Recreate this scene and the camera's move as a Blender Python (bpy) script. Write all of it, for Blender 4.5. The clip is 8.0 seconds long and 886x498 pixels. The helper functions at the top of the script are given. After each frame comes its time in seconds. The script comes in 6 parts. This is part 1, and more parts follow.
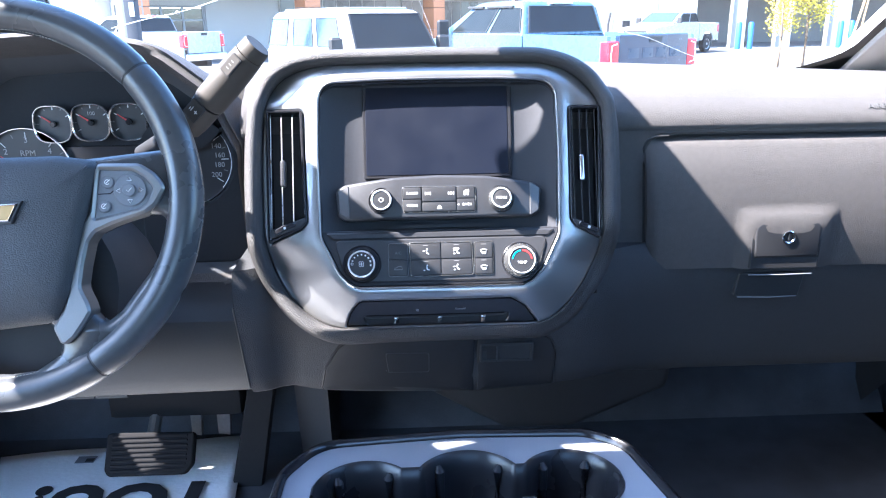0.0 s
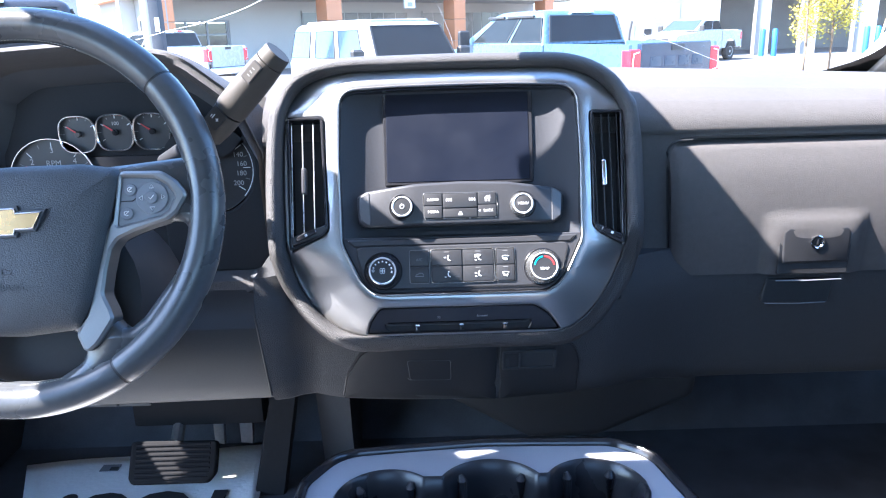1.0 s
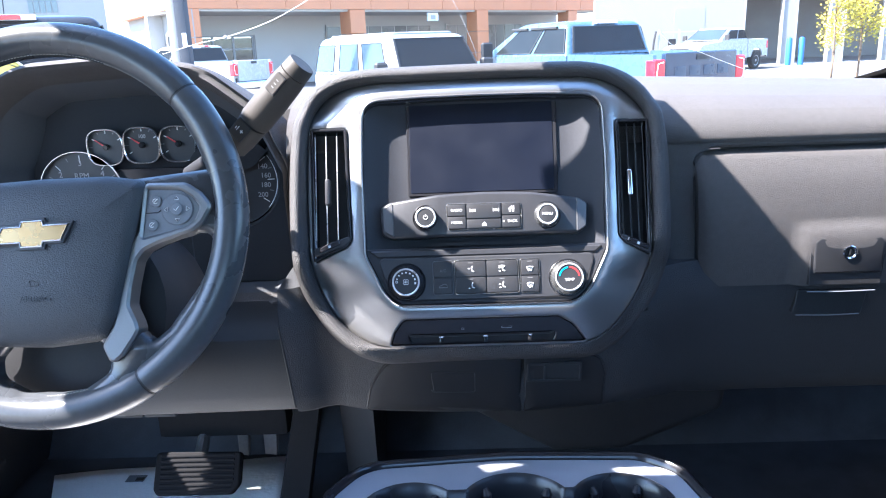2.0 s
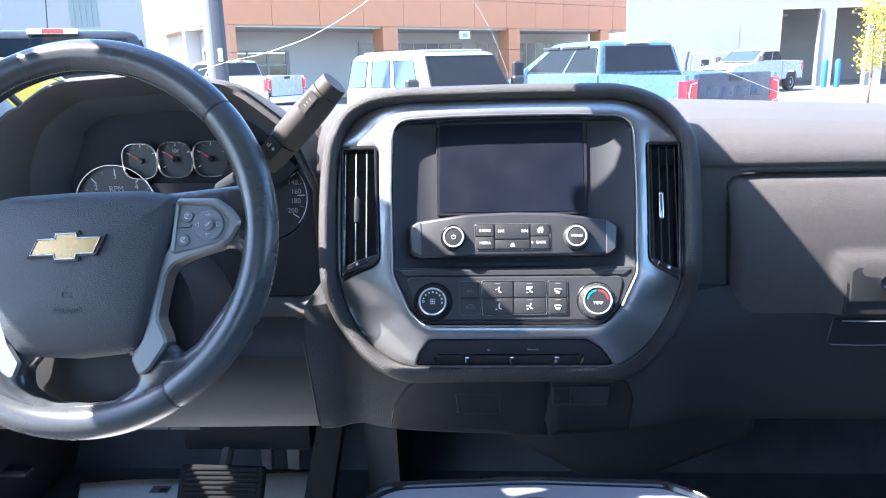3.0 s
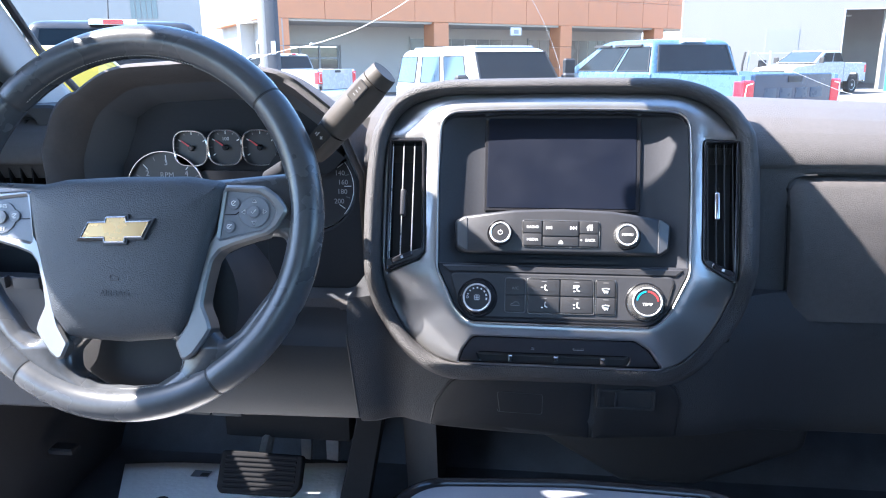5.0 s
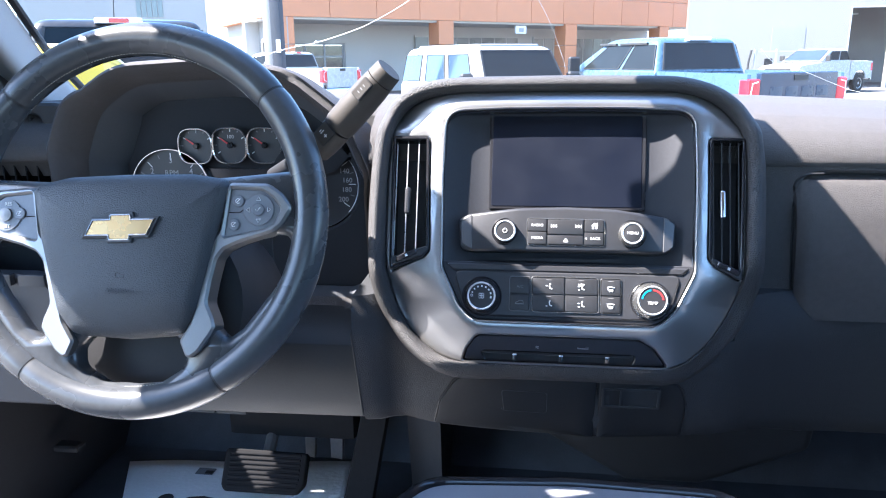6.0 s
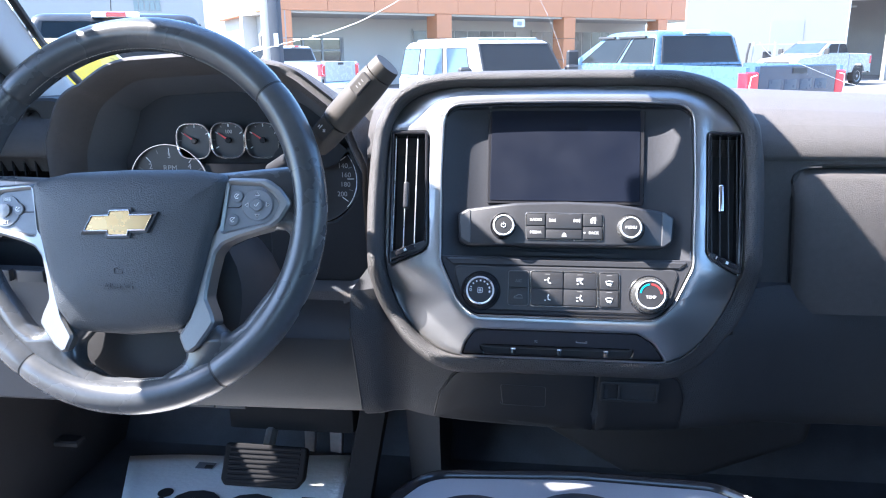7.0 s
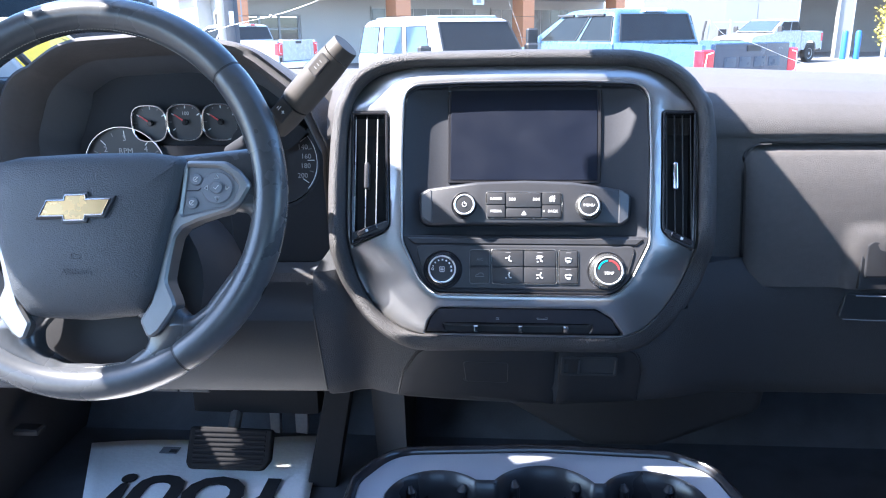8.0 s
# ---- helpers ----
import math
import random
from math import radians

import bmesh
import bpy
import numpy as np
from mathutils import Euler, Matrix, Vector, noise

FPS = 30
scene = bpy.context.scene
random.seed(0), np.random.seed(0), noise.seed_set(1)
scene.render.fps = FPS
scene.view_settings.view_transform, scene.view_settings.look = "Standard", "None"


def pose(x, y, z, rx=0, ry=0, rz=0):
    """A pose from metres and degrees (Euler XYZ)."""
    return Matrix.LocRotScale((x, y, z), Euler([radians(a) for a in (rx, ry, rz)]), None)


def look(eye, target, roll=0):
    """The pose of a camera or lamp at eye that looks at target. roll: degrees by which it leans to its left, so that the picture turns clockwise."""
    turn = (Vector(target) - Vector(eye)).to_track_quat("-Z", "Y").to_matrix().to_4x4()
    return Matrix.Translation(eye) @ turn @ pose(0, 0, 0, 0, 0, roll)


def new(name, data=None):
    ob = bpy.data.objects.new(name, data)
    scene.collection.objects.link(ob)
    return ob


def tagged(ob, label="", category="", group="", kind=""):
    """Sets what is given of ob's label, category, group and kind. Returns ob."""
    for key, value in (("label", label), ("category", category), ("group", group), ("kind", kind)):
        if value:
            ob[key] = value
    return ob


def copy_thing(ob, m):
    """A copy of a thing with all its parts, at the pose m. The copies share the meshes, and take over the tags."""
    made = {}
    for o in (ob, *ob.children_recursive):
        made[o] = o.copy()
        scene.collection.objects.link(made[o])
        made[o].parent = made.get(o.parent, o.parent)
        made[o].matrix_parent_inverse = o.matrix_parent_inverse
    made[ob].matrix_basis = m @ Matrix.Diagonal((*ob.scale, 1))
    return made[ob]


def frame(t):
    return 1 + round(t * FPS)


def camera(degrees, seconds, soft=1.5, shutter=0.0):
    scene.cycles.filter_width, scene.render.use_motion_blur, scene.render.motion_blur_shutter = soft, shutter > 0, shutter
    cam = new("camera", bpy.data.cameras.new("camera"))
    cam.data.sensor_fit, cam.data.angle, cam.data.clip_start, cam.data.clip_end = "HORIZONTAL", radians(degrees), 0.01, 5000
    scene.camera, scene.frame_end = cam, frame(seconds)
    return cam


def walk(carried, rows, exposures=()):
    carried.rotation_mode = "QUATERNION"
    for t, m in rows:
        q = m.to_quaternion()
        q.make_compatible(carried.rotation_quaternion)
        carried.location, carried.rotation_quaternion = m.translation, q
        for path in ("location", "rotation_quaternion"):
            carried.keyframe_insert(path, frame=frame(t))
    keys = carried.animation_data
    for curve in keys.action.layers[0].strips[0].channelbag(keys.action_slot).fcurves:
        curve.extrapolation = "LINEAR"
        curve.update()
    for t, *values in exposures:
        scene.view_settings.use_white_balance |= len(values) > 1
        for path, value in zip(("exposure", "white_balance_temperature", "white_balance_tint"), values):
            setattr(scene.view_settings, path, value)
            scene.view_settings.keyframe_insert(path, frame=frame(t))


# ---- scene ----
cam = camera(61.9, 8.0, 1.1)
PATH = [
    (0, (-0.03, 0.038, 1.661), (0.04, 1.948, 1.071), -0.8),
    (0.5, (-0.029, 0.037, 1.656), (0.021, 1.955, 1.089), -1.4),
    (1, (-0.029, 0.042, 1.655), (-0.018, 1.962, 1.093), -1.6),
    (1.5, (-0.029, 0.046, 1.652), (-0.052, 1.967, 1.098), -2.1),
    (3, (-0.03, 0.051, 1.656), (-0.154, 1.988, 1.171), -1.5),
    (3.5, (-0.03, 0.061, 1.65), (-0.202, 1.994, 1.167), -1.2),
    (4, (-0.032, 0.061, 1.651), (-0.24, 1.99, 1.167), -0.9),
    (4.5, (-0.033, 0.062, 1.651), (-0.264, 1.988, 1.162), -0.7),
    (6, (-0.033, 0.065, 1.65), (-0.288, 1.985, 1.154), -0.6),
    (6.5, (-0.033, 0.064, 1.652), (-0.295, 1.983, 1.151), -0.7),
    (7, (-0.033, 0.064, 1.651), (-0.284, 1.981, 1.139), -0.7),
    (7.5, (-0.032, 0.07, 1.648), (-0.262, 1.985, 1.118), -0.9),
    (8, (-0.031, 0.057, 1.653), (-0.181, 1.969, 1.087), -0.8),
]
walk(cam, [(t, look(eye, target, roll)) for t, eye, target, roll in PATH],
     [(0.0, 3.60, 5050, 8), (1.5, 3.36, 5060, 8), (4.5, 3.10, 5200, 8), (8.0, 3.24, 5080, 8)])

# ---- light ----
SUN_FROM = Vector((-0.642, -0.136, 0.755)).normalized()
world = bpy.data.worlds.new("sky")
scene.world = world
world.use_nodes = True
wn = world.node_tree.nodes
sky = wn.new("ShaderNodeTexSky")
sky.sky_type = "NISHITA"
sky.sun_disc = False
sky.sun_elevation = math.asin(SUN_FROM.z)
sky.sun_rotation = math.atan2(SUN_FROM.x, SUN_FROM.y)
wn["Background"].inputs["Strength"].default_value = 0.115
world.node_tree.links.new(sky.outputs[0], wn["Background"].inputs["Color"])
sun = new("sun", bpy.data.lights.new("sun", "SUN"))
sun.data.energy = 5.0
sun.data.angle = radians(0.5)
sun.data.color = (1.0, 0.80, 0.62)
sun.matrix_basis = look(SUN_FROM * 30, (0, 0, 0))

# ---- materials ----
MATS = {}


def material(name, color, rough=0.5, metal=0.0, vary=0.12, scale=9.0, fine=160.0, bump=0.0, grain=0.0, grain_scale=700.0, spec=0.5, coat=0.0, by_object=0.0, dirt=None, dirt_amount=0.0):
    """A procedural surface: two scales of colour change, uneven gloss, fine bump and, for moulded skins, a pebble grain."""
    if name in MATS:
        return MATS[name]
    m = bpy.data.materials.new(name)
    m.use_nodes = True
    nt = m.node_tree
    n, l = nt.nodes, nt.links
    b = n["Principled BSDF"]
    co = n.new("ShaderNodeTexCoord")
    big = n.new("ShaderNodeTexNoise")
    big.inputs["Scale"].default_value, big.inputs["Detail"].default_value = scale, 4
    small = n.new("ShaderNodeTexNoise")
    small.inputs["Scale"].default_value, small.inputs["Detail"].default_value = fine, 3
    for t in (big, small):
        l.new(co.outputs["Object"], t.inputs["Vector"])
    mixv = n.new("ShaderNodeMath")
    mixv.operation = "ADD"
    l.new(big.outputs["Fac"], mixv.inputs[0])
    l.new(small.outputs["Fac"], mixv.inputs[1])
    ramp = n.new("ShaderNodeMapRange")
    ramp.inputs["From Min"].default_value, ramp.inputs["From Max"].default_value = 0.6, 1.4
    ramp.inputs["To Min"].default_value, ramp.inputs["To Max"].default_value = 1 - vary, 1 + vary
    l.new(mixv.outputs[0], ramp.inputs["Value"])
    value = ramp.outputs[0]
    if by_object:
        info = n.new("ShaderNodeObjectInfo")
        r2 = n.new("ShaderNodeMapRange")
        r2.inputs["To Min"].default_value, r2.inputs["To Max"].default_value = 1 - by_object, 1 + by_object
        l.new(info.outputs["Random"], r2.inputs["Value"])
        mm_ = n.new("ShaderNodeMath")
        mm_.operation = "MULTIPLY"
        l.new(value, mm_.inputs[0])
        l.new(r2.outputs[0], mm_.inputs[1])
        value = mm_.outputs[0]
    tint = n.new("ShaderNodeVectorMath")
    tint.operation = "SCALE"
    tint.inputs[0].default_value = color
    l.new(value, tint.inputs["Scale"])
    out = tint.outputs[0]
    if dirt:
        dn = n.new("ShaderNodeTexNoise")
        dn.inputs["Scale"].default_value, dn.inputs["Detail"].default_value = scale * 0.6, 6
        l.new(co.outputs["Object"], dn.inputs["Vector"])
        dr = n.new("ShaderNodeMapRange")
        dr.inputs["From Min"].default_value, dr.inputs["From Max"].default_value = 0.5, 0.75
        dr.inputs["To Max"].default_value = dirt_amount
        l.new(dn.outputs["Fac"], dr.inputs["Value"])
        mx = n.new("ShaderNodeMix")
        mx.data_type = "RGBA"
        mx.inputs["B"].default_value = (*dirt, 1)
        l.new(dr.outputs[0], mx.inputs["Factor"])
        l.new(out, mx.inputs["A"])
        out = mx.outputs["Result"]
    l.new(out, b.inputs["Base Color"])
    rr = n.new("ShaderNodeMapRange")
    rr.inputs["From Min"].default_value, rr.inputs["From Max"].default_value = 0.3, 0.7
    rr.inputs["To Min"].default_value, rr.inputs["To Max"].default_value = max(0.02, rough - 0.06), min(1, rough + 0.08)
    l.new(big.outputs["Fac"], rr.inputs["Value"])
    l.new(rr.outputs[0], b.inputs["Roughness"])
    b.inputs["Metallic"].default_value = metal
    b.inputs["Specular IOR Level"].default_value = spec
    b.inputs["Coat Weight"].default_value = coat
    height = None
    if grain:
        vo = n.new("ShaderNodeTexVoronoi")
        vo.feature = "F1"
        vo.inputs["Scale"].default_value = grain_scale
        warp = n.new("ShaderNodeVectorMath")
        warp.operation = "MULTIPLY"
        warp.inputs[1].default_value = (0.75, 1.0, 1.25)
        l.new(co.outputs["Object"], warp.inputs[0])
        l.new(warp.outputs[0], vo.inputs["Vector"])
        bp = n.new("ShaderNodeBump")
        bp.invert = True
        bp.inputs["Strength"].default_value = grain
        bp.inputs["Distance"].default_value = 0.0010
        l.new(vo.outputs["Distance"], bp.inputs["Height"])
        height = bp
    if bump:
        bq = n.new("ShaderNodeBump")
        bq.inputs["Strength"].default_value = bump
        bq.inputs["Distance"].default_value = 0.3 / fine
        l.new(small.outputs["Fac"], bq.inputs["Height"])
        if height:
            l.new(height.outputs[0], bq.inputs["Normal"])
        height = bq
    if height:
        l.new(height.outputs[0], b.inputs["Normal"])
    MATS[name] = m
    return m


def glass(name, color=(1, 1, 1), rough=0.0, see=0.92):
    """A thin pane: mostly lets light straight through, with a mirror gloss by angle."""
    m = bpy.data.materials.new(name)
    m.use_nodes = True
    n, l = m.node_tree.nodes, m.node_tree.links
    n.clear()
    out = n.new("ShaderNodeOutputMaterial")
    tr = n.new("ShaderNodeBsdfTransparent")
    tr.inputs[0].default_value = (*[c * see for c in color], 1)
    gl = n.new("ShaderNodeBsdfGlossy")
    gl.inputs["Roughness"].default_value = rough
    fr = n.new("ShaderNodeFresnel")
    fr.inputs["IOR"].default_value = 1.45
    mx = n.new("ShaderNodeMixShader")
    l.new(fr.outputs[0], mx.inputs[0])
    l.new(tr.outputs[0], mx.inputs[1])
    l.new(gl.outputs[0], mx.inputs[2])
    l.new(mx.outputs[0], out.inputs["Surface"])
    return m


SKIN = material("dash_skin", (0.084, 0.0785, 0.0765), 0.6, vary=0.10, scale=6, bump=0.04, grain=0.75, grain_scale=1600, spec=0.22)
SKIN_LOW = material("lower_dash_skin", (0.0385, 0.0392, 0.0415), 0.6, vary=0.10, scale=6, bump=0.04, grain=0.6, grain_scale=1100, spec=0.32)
DRAWER = material("drawer_plastic", (0.017, 0.0174, 0.019), 0.6, vary=0.10, scale=8, fine=420, bump=0.08, spec=0.25)
BOLSTER_SKIN = material("bolster_skin", (0.046, 0.0435, 0.0425), 0.55, vary=0.10, scale=6, bump=0.04, grain=0.95, grain_scale=800)
SKIN_HARD = material("hard_plastic", (0.0245, 0.0262, 0.0285), 0.55, vary=0.10, scale=5, fine=420, bump=0.10, spec=0.28, grain=0.15, grain_scale=900)
LEATHER = material("wheel_leather", (0.057, 0.0605, 0.0655), 0.27, vary=0.14, scale=14, bump=0.02, grain=0.0, grain_scale=500, spec=0.5)
HUB_SKIN = material("airbag_skin", (0.039, 0.044, 0.051), 0.5, vary=0.1, scale=8, grain=0.4, grain_scale=900, spec=0.45)
SMOOTH_DARK = material("satin_plastic", (0.03, 0.0305, 0.034), 0.40, vary=0.10, scale=12, fine=300, bump=0.03, dirt=(0.07, 0.066, 0.062), dirt_amount=0.22)
SILVER = material("satin_silver_paint", (0.37, 0.366, 0.36), 0.34, metal=0.88, vary=0.05, scale=7, fine=900, bump=0.015)
CHROME = material("chrome", (0.75, 0.75, 0.76), 0.14, metal=1.0, vary=0.04, scale=40)
BLACK = material("gloss_black", (0.022, 0.022, 0.025), 0.16, vary=0.1, scale=10)
MATT_BLACK = material("matt_black", (0.018, 0.018, 0.0195), 0.6, vary=0.15, scale=10, fine=300, bump=0.05)
RING_BRIGHT = material("bright_ring", (0.72, 0.72, 0.71), 0.3, metal=0.6, vary=0.05, scale=60)
SPOKE_SILVER = material("spoke_silver", (0.25, 0.25, 0.25), 0.42, metal=0.8, vary=0.05, scale=9, fine=900, bump=0.015)
SATIN_RING = material("satin_ring", (0.36, 0.36, 0.35), 0.22, metal=0.9, vary=0.05, scale=60)
END_GREY = material("satin_end_cap", (0.075, 0.074, 0.075), 0.35, vary=0.06, scale=20, spec=0.5)
SLAT = material("vent_slat", (0.03, 0.031, 0.034), 0.34, vary=0.08, scale=12, spec=0.7)
# Twice as light as BEZEL: the glow inside the hood is put into colour.
HOOD_LIT = material("hood_liner_lit", (0.062, 0.066, 0.074), 0.55, vary=0.10, scale=9, fine=420, bump=0.05)
GAUGE_BLACK = material("gauge_face_black", (0.02, 0.0215, 0.025), 0.7, vary=0.12, scale=10, fine=300, bump=0.04, spec=0.2)
BEZEL = material("dull_dark_plastic", (0.032, 0.033, 0.038), 0.55, vary=0.10, scale=12, fine=420, bump=0.06, spec=0.25, dirt=(0.06, 0.057, 0.055), dirt_amount=0.2)
BUTTON = material("button_black", (0.024, 0.024, 0.026), 0.42, vary=0.08, scale=30, fine=600, bump=0.04)
SCREEN = material("display_glass", (0.004, 0.006, 0.014), 0.45, vary=0.05, scale=20, spec=0.25)
PRINT = material("white_print", (0.72, 0.72, 0.71), 0.5, vary=0.05, scale=60)
PRINT_DIM = material("grey_print", (0.16, 0.16, 0.16), 0.5, vary=0.05, scale=60)
PRINT_GAUGE = material("gauge_print", (0.34, 0.34, 0.34), 0.5, vary=0.05, scale=60)
PRINT_BRIGHT = material("bright_print", (0.80, 0.80, 0.80), 0.5, vary=0.04, scale=60)
RED_PRINT = material("red_print", (0.55, 0.03, 0.03), 0.45, vary=0.05, scale=60)
BLUE_PRINT = material("blue_print", (0.03, 0.30, 0.50), 0.45, vary=0.05, scale=60)
GOLD = material("gold_badge", (0.55, 0.335, 0.125), 0.26, metal=0.6, vary=0.05, scale=60, fine=900, bump=0.06)
STITCH = material("stitching", (0.35, 0.33, 0.30), 0.8, vary=0.1)
CARPET = material("carpet", (0.064, 0.067, 0.074), 0.95, vary=0.3, scale=20, fine=700, bump=0.6, spec=0.1)
PAPER = material("paper_mat", (0.86, 0.855, 0.845), 0.8, vary=0.05, scale=12, fine=260, bump=0.25, grain=0.5, grain_scale=130, spec=0.2)
INK = material("black_ink", (0.02, 0.02, 0.022), 0.7, vary=0.15, scale=40)
GRIP = material("lever_grip", (0.048, 0.042, 0.036), 0.6, vary=0.12, scale=20, fine=900, bump=0.25, spec=0.3)
PEDAL_BLACK = material("pedal_black", (0.014, 0.014, 0.015), 0.9, vary=0.1, scale=20, spec=0.1)
RUBBER = material("rubber", (0.022, 0.022, 0.024), 0.7, vary=0.2, scale=20, fine=400, bump=0.15)
METAL_GREY = material("bare_steel", (0.22, 0.21, 0.20), 0.5, metal=0.6, vary=0.15, scale=20, dirt=(0.2, 0.15, 0.1), dirt_amount=0.3)
CONSOLE = material("console_grey", (0.15, 0.16, 0.18), 0.45, vary=0.08, scale=9, fine=500, bump=0.08)
CONSOLE_TOP = material("console_top_grey", (0.30, 0.31, 0.345), 0.42, vary=0.10, scale=9, fine=600, bump=0.08, dirt=(0.42, 0.41, 0.40), dirt_amount=0.25)
CUP_BLACK = material("cup_black", (0.022, 0.023, 0.027), 0.28, vary=0.12, scale=14, spec=0.5, dirt=(0.06, 0.06, 0.06), dirt_amount=0.25)
TRIM_PALE = material("pale_trim", (0.42, 0.40, 0.385), 0.75, vary=0.06, scale=9, fine=500, bump=0.2)
HEADLINER = material("headliner", (0.48, 0.47, 0.46), 0.95, vary=0.05, scale=9, fine=600, bump=0.3)
SEAT_GREY = material("seat_grey", (0.2, 0.195, 0.19), 0.9, vary=0.1, scale=8, fine=500, bump=0.3)
FRIT = material("black_frit", (0.01, 0.01, 0.011), 0.35, vary=0.1)
DIAL = material("dial_face", (0.02, 0.021, 0.024), 0.45, vary=0.08, scale=20)
DIAL_PALE = material("dial_pale", (0.035, 0.037, 0.04), 0.45, vary=0.08, scale=20)
ICE = material("crack_white", (0.45, 0.45, 0.45), 0.4, vary=0.1, scale=40)
WINDSCREEN = glass("windscreen_glass", (0.97, 1.0, 0.99), see=0.95)
ASPHALT = material("asphalt", (0.108, 0.1045, 0.1), 0.9, vary=0.22, scale=0.5, fine=60, bump=0.5, dirt=(0.26, 0.25, 0.24), dirt_amount=0.5)
WALL_WHITE = material("white_cladding", (0.3, 0.283, 0.258), 0.6, vary=0.04, scale=0.5, fine=8, bump=0.05)
HALL_WHITE = material("hall_cladding", (0.235, 0.222, 0.203), 0.6, vary=0.04, scale=0.5, fine=8, bump=0.05)
WALL_GREY = material("grey_stucco", (0.5, 0.475, 0.44), 0.8, vary=0.07, scale=0.7, fine=30, bump=0.2)
ORANGE = material("orange_panel", (0.52, 0.205, 0.085), 0.5, vary=0.10, scale=1.2, fine=14, bump=0.05, by_object=0.03)
BAY_DARK = material("bay_interior", (0.36, 0.34, 0.33), 0.8, vary=0.2, scale=0.7)
WIN_DARK = material("window_glass", (0.02, 0.025, 0.03), 0.05, vary=0.2, scale=1.0, spec=0.8)
FRAME_GREY = material("window_frame_metal", (0.3, 0.3, 0.3), 0.5, vary=0.05)
POST_GREY = material("post_grey", (0.06, 0.065, 0.075), 0.8, vary=0.1, scale=3, spec=0.2)
BOLLARD_BLUE = material("blue_bollard", (0.03, 0.13, 0.42), 0.5, vary=0.1, scale=5)
PAINT_WHITE = material("white_car_paint", (0.38, 0.38, 0.38), 0.25, vary=0.02, coat=0.6)
PAINT_BLUE = material("blue_car_paint", (0.07, 0.122, 0.175), 0.28, metal=0.15, vary=0.03, coat=0.35)
PAINT_BLACK = material("black_car_paint", (0.012, 0.013, 0.016), 0.35, vary=0.05, coat=0.2)
PAINT_YELLOW = material("yellow_car_paint", (0.80, 0.52, 0.01), 0.3, vary=0.03, coat=0.5)
CAR_GLASS = material("car_window", (0.012, 0.015, 0.017), 0.12, vary=0.3, scale=3, spec=0.15)
CAR_GLASS_PALE = material("car_window_pale", (0.03, 0.05, 0.08), 0.05, vary=0.2, scale=3, spec=0.9)
TAIL_RED = material("tail_lamp", (0.55, 0.015, 0.03), 0.2, vary=0.1, scale=20, coat=0.5)
TAIL_WHITE = material("reverse_lamp", (0.8, 0.78, 0.78), 0.25, vary=0.05, coat=0.5)
TYRE = material("tyre", (0.02, 0.02, 0.02), 0.85, vary=0.2, scale=10, bump=0.2)
RIM_GREY = material("wheel_rim", (0.35, 0.35, 0.36), 0.35, metal=0.8, vary=0.1)
BARK = material("bark", (0.16, 0.11, 0.07), 0.9, vary=0.3, scale=12, fine=60, bump=0.5)
LEAF = material("yellow_green_leaf", (0.48, 0.40, 0.04), 0.6, vary=0.35, scale=3, fine=30)
WOOD_STAKE = material("wood_stake", (0.45, 0.30, 0.15), 0.8, vary=0.2, scale=5)

# ---- builders ----


def group(name, label, category, at=(0, 0, 0), group_name="", kind=""):
    e = new(name)
    e.empty_display_size = 0.05
    e.matrix_basis = Matrix.Translation(at)
    return tagged(e, label, category, group_name, kind)


def to_mesh(name, bm, mat, sharp=32, fix=True):
    if fix:
        bmesh.ops.recalc_face_normals(bm, faces=bm.faces)
    me = bpy.data.meshes.new(name)
    bm.to_mesh(me)
    bm.free()
    me.shade_smooth()
    me.set_sharp_from_angle(angle=radians(sharp))
    me.materials.append(mat)
    return me


def part(name, bm, mat, parent=None, label="", sharp=32, fix=True):
    """Links a bmesh as one mesh object under a thing or under a part."""
    ob = new(name, to_mesh(name, bm, mat, sharp, fix))
    if parent:
        ob.parent = parent
        if parent.type == "EMPTY":
            ob.matrix_parent_inverse = parent.matrix_basis.inverted()
    if label:
        ob["label"] = label
    return ob


def solid(name, bm, mat, label, category, kind="", group_name="", sharp=32):
    return tagged(part(name, bm, mat, None, "", sharp), label, category, group_name, kind)


def local(o, tilt, yaw=0):
    """A frame on a face that leans back by tilt degrees: x right, y up along the face, z out of it."""
    a, b = radians(tilt), radians(yaw)
    back = Vector((-math.sin(b), math.cos(b), 0))
    u = Vector((math.cos(b), math.sin(b), 0))
    v = back * math.sin(a) + Vector((0, 0, math.cos(a)))
    w = -back * math.cos(a) + Vector((0, 0, math.sin(a)))
    m = Matrix((u, v, w)).transposed().to_4x4()
    return Matrix.Translation(o) @ m


def mm(pts):
    return [(p[0] / 1000, p[1] / 1000) for p in pts]


def mirror(pts):
    """A closed outline from its right half, listed from the top down."""
    return list(pts) + [(-x, y) for x, y in reversed(pts) if abs(x) > 1e-6]


def fillet(pts, r, n=5):
    """The outline with its corners rounded; r is one radius or one for each corner."""
    out = []
    k = len(pts)
    for i in range(k):
        p, a, c = Vector(pts[i]), Vector(pts[i - 1]), Vector(pts[(i + 1) % k])
        ri = r[i] if isinstance(r, (list, tuple)) else r
        d1, d2 = (a - p), (c - p)
        l1, l2 = d1.length, d2.length
        d1, d2 = d1 / l1, d2 / l2
        ang = max(0.05, math.acos(max(-1, min(1, d1.dot(d2)))))
        if ri <= 0 or ang > 3.1:
            out.append(tuple(p))
            continue
        t = min(ri / math.tan(ang / 2), l1 * 0.49, l2 * 0.49)
        s, e = p + d1 * t, p + d2 * t
        for j in range(n + 1):
            f = j / n
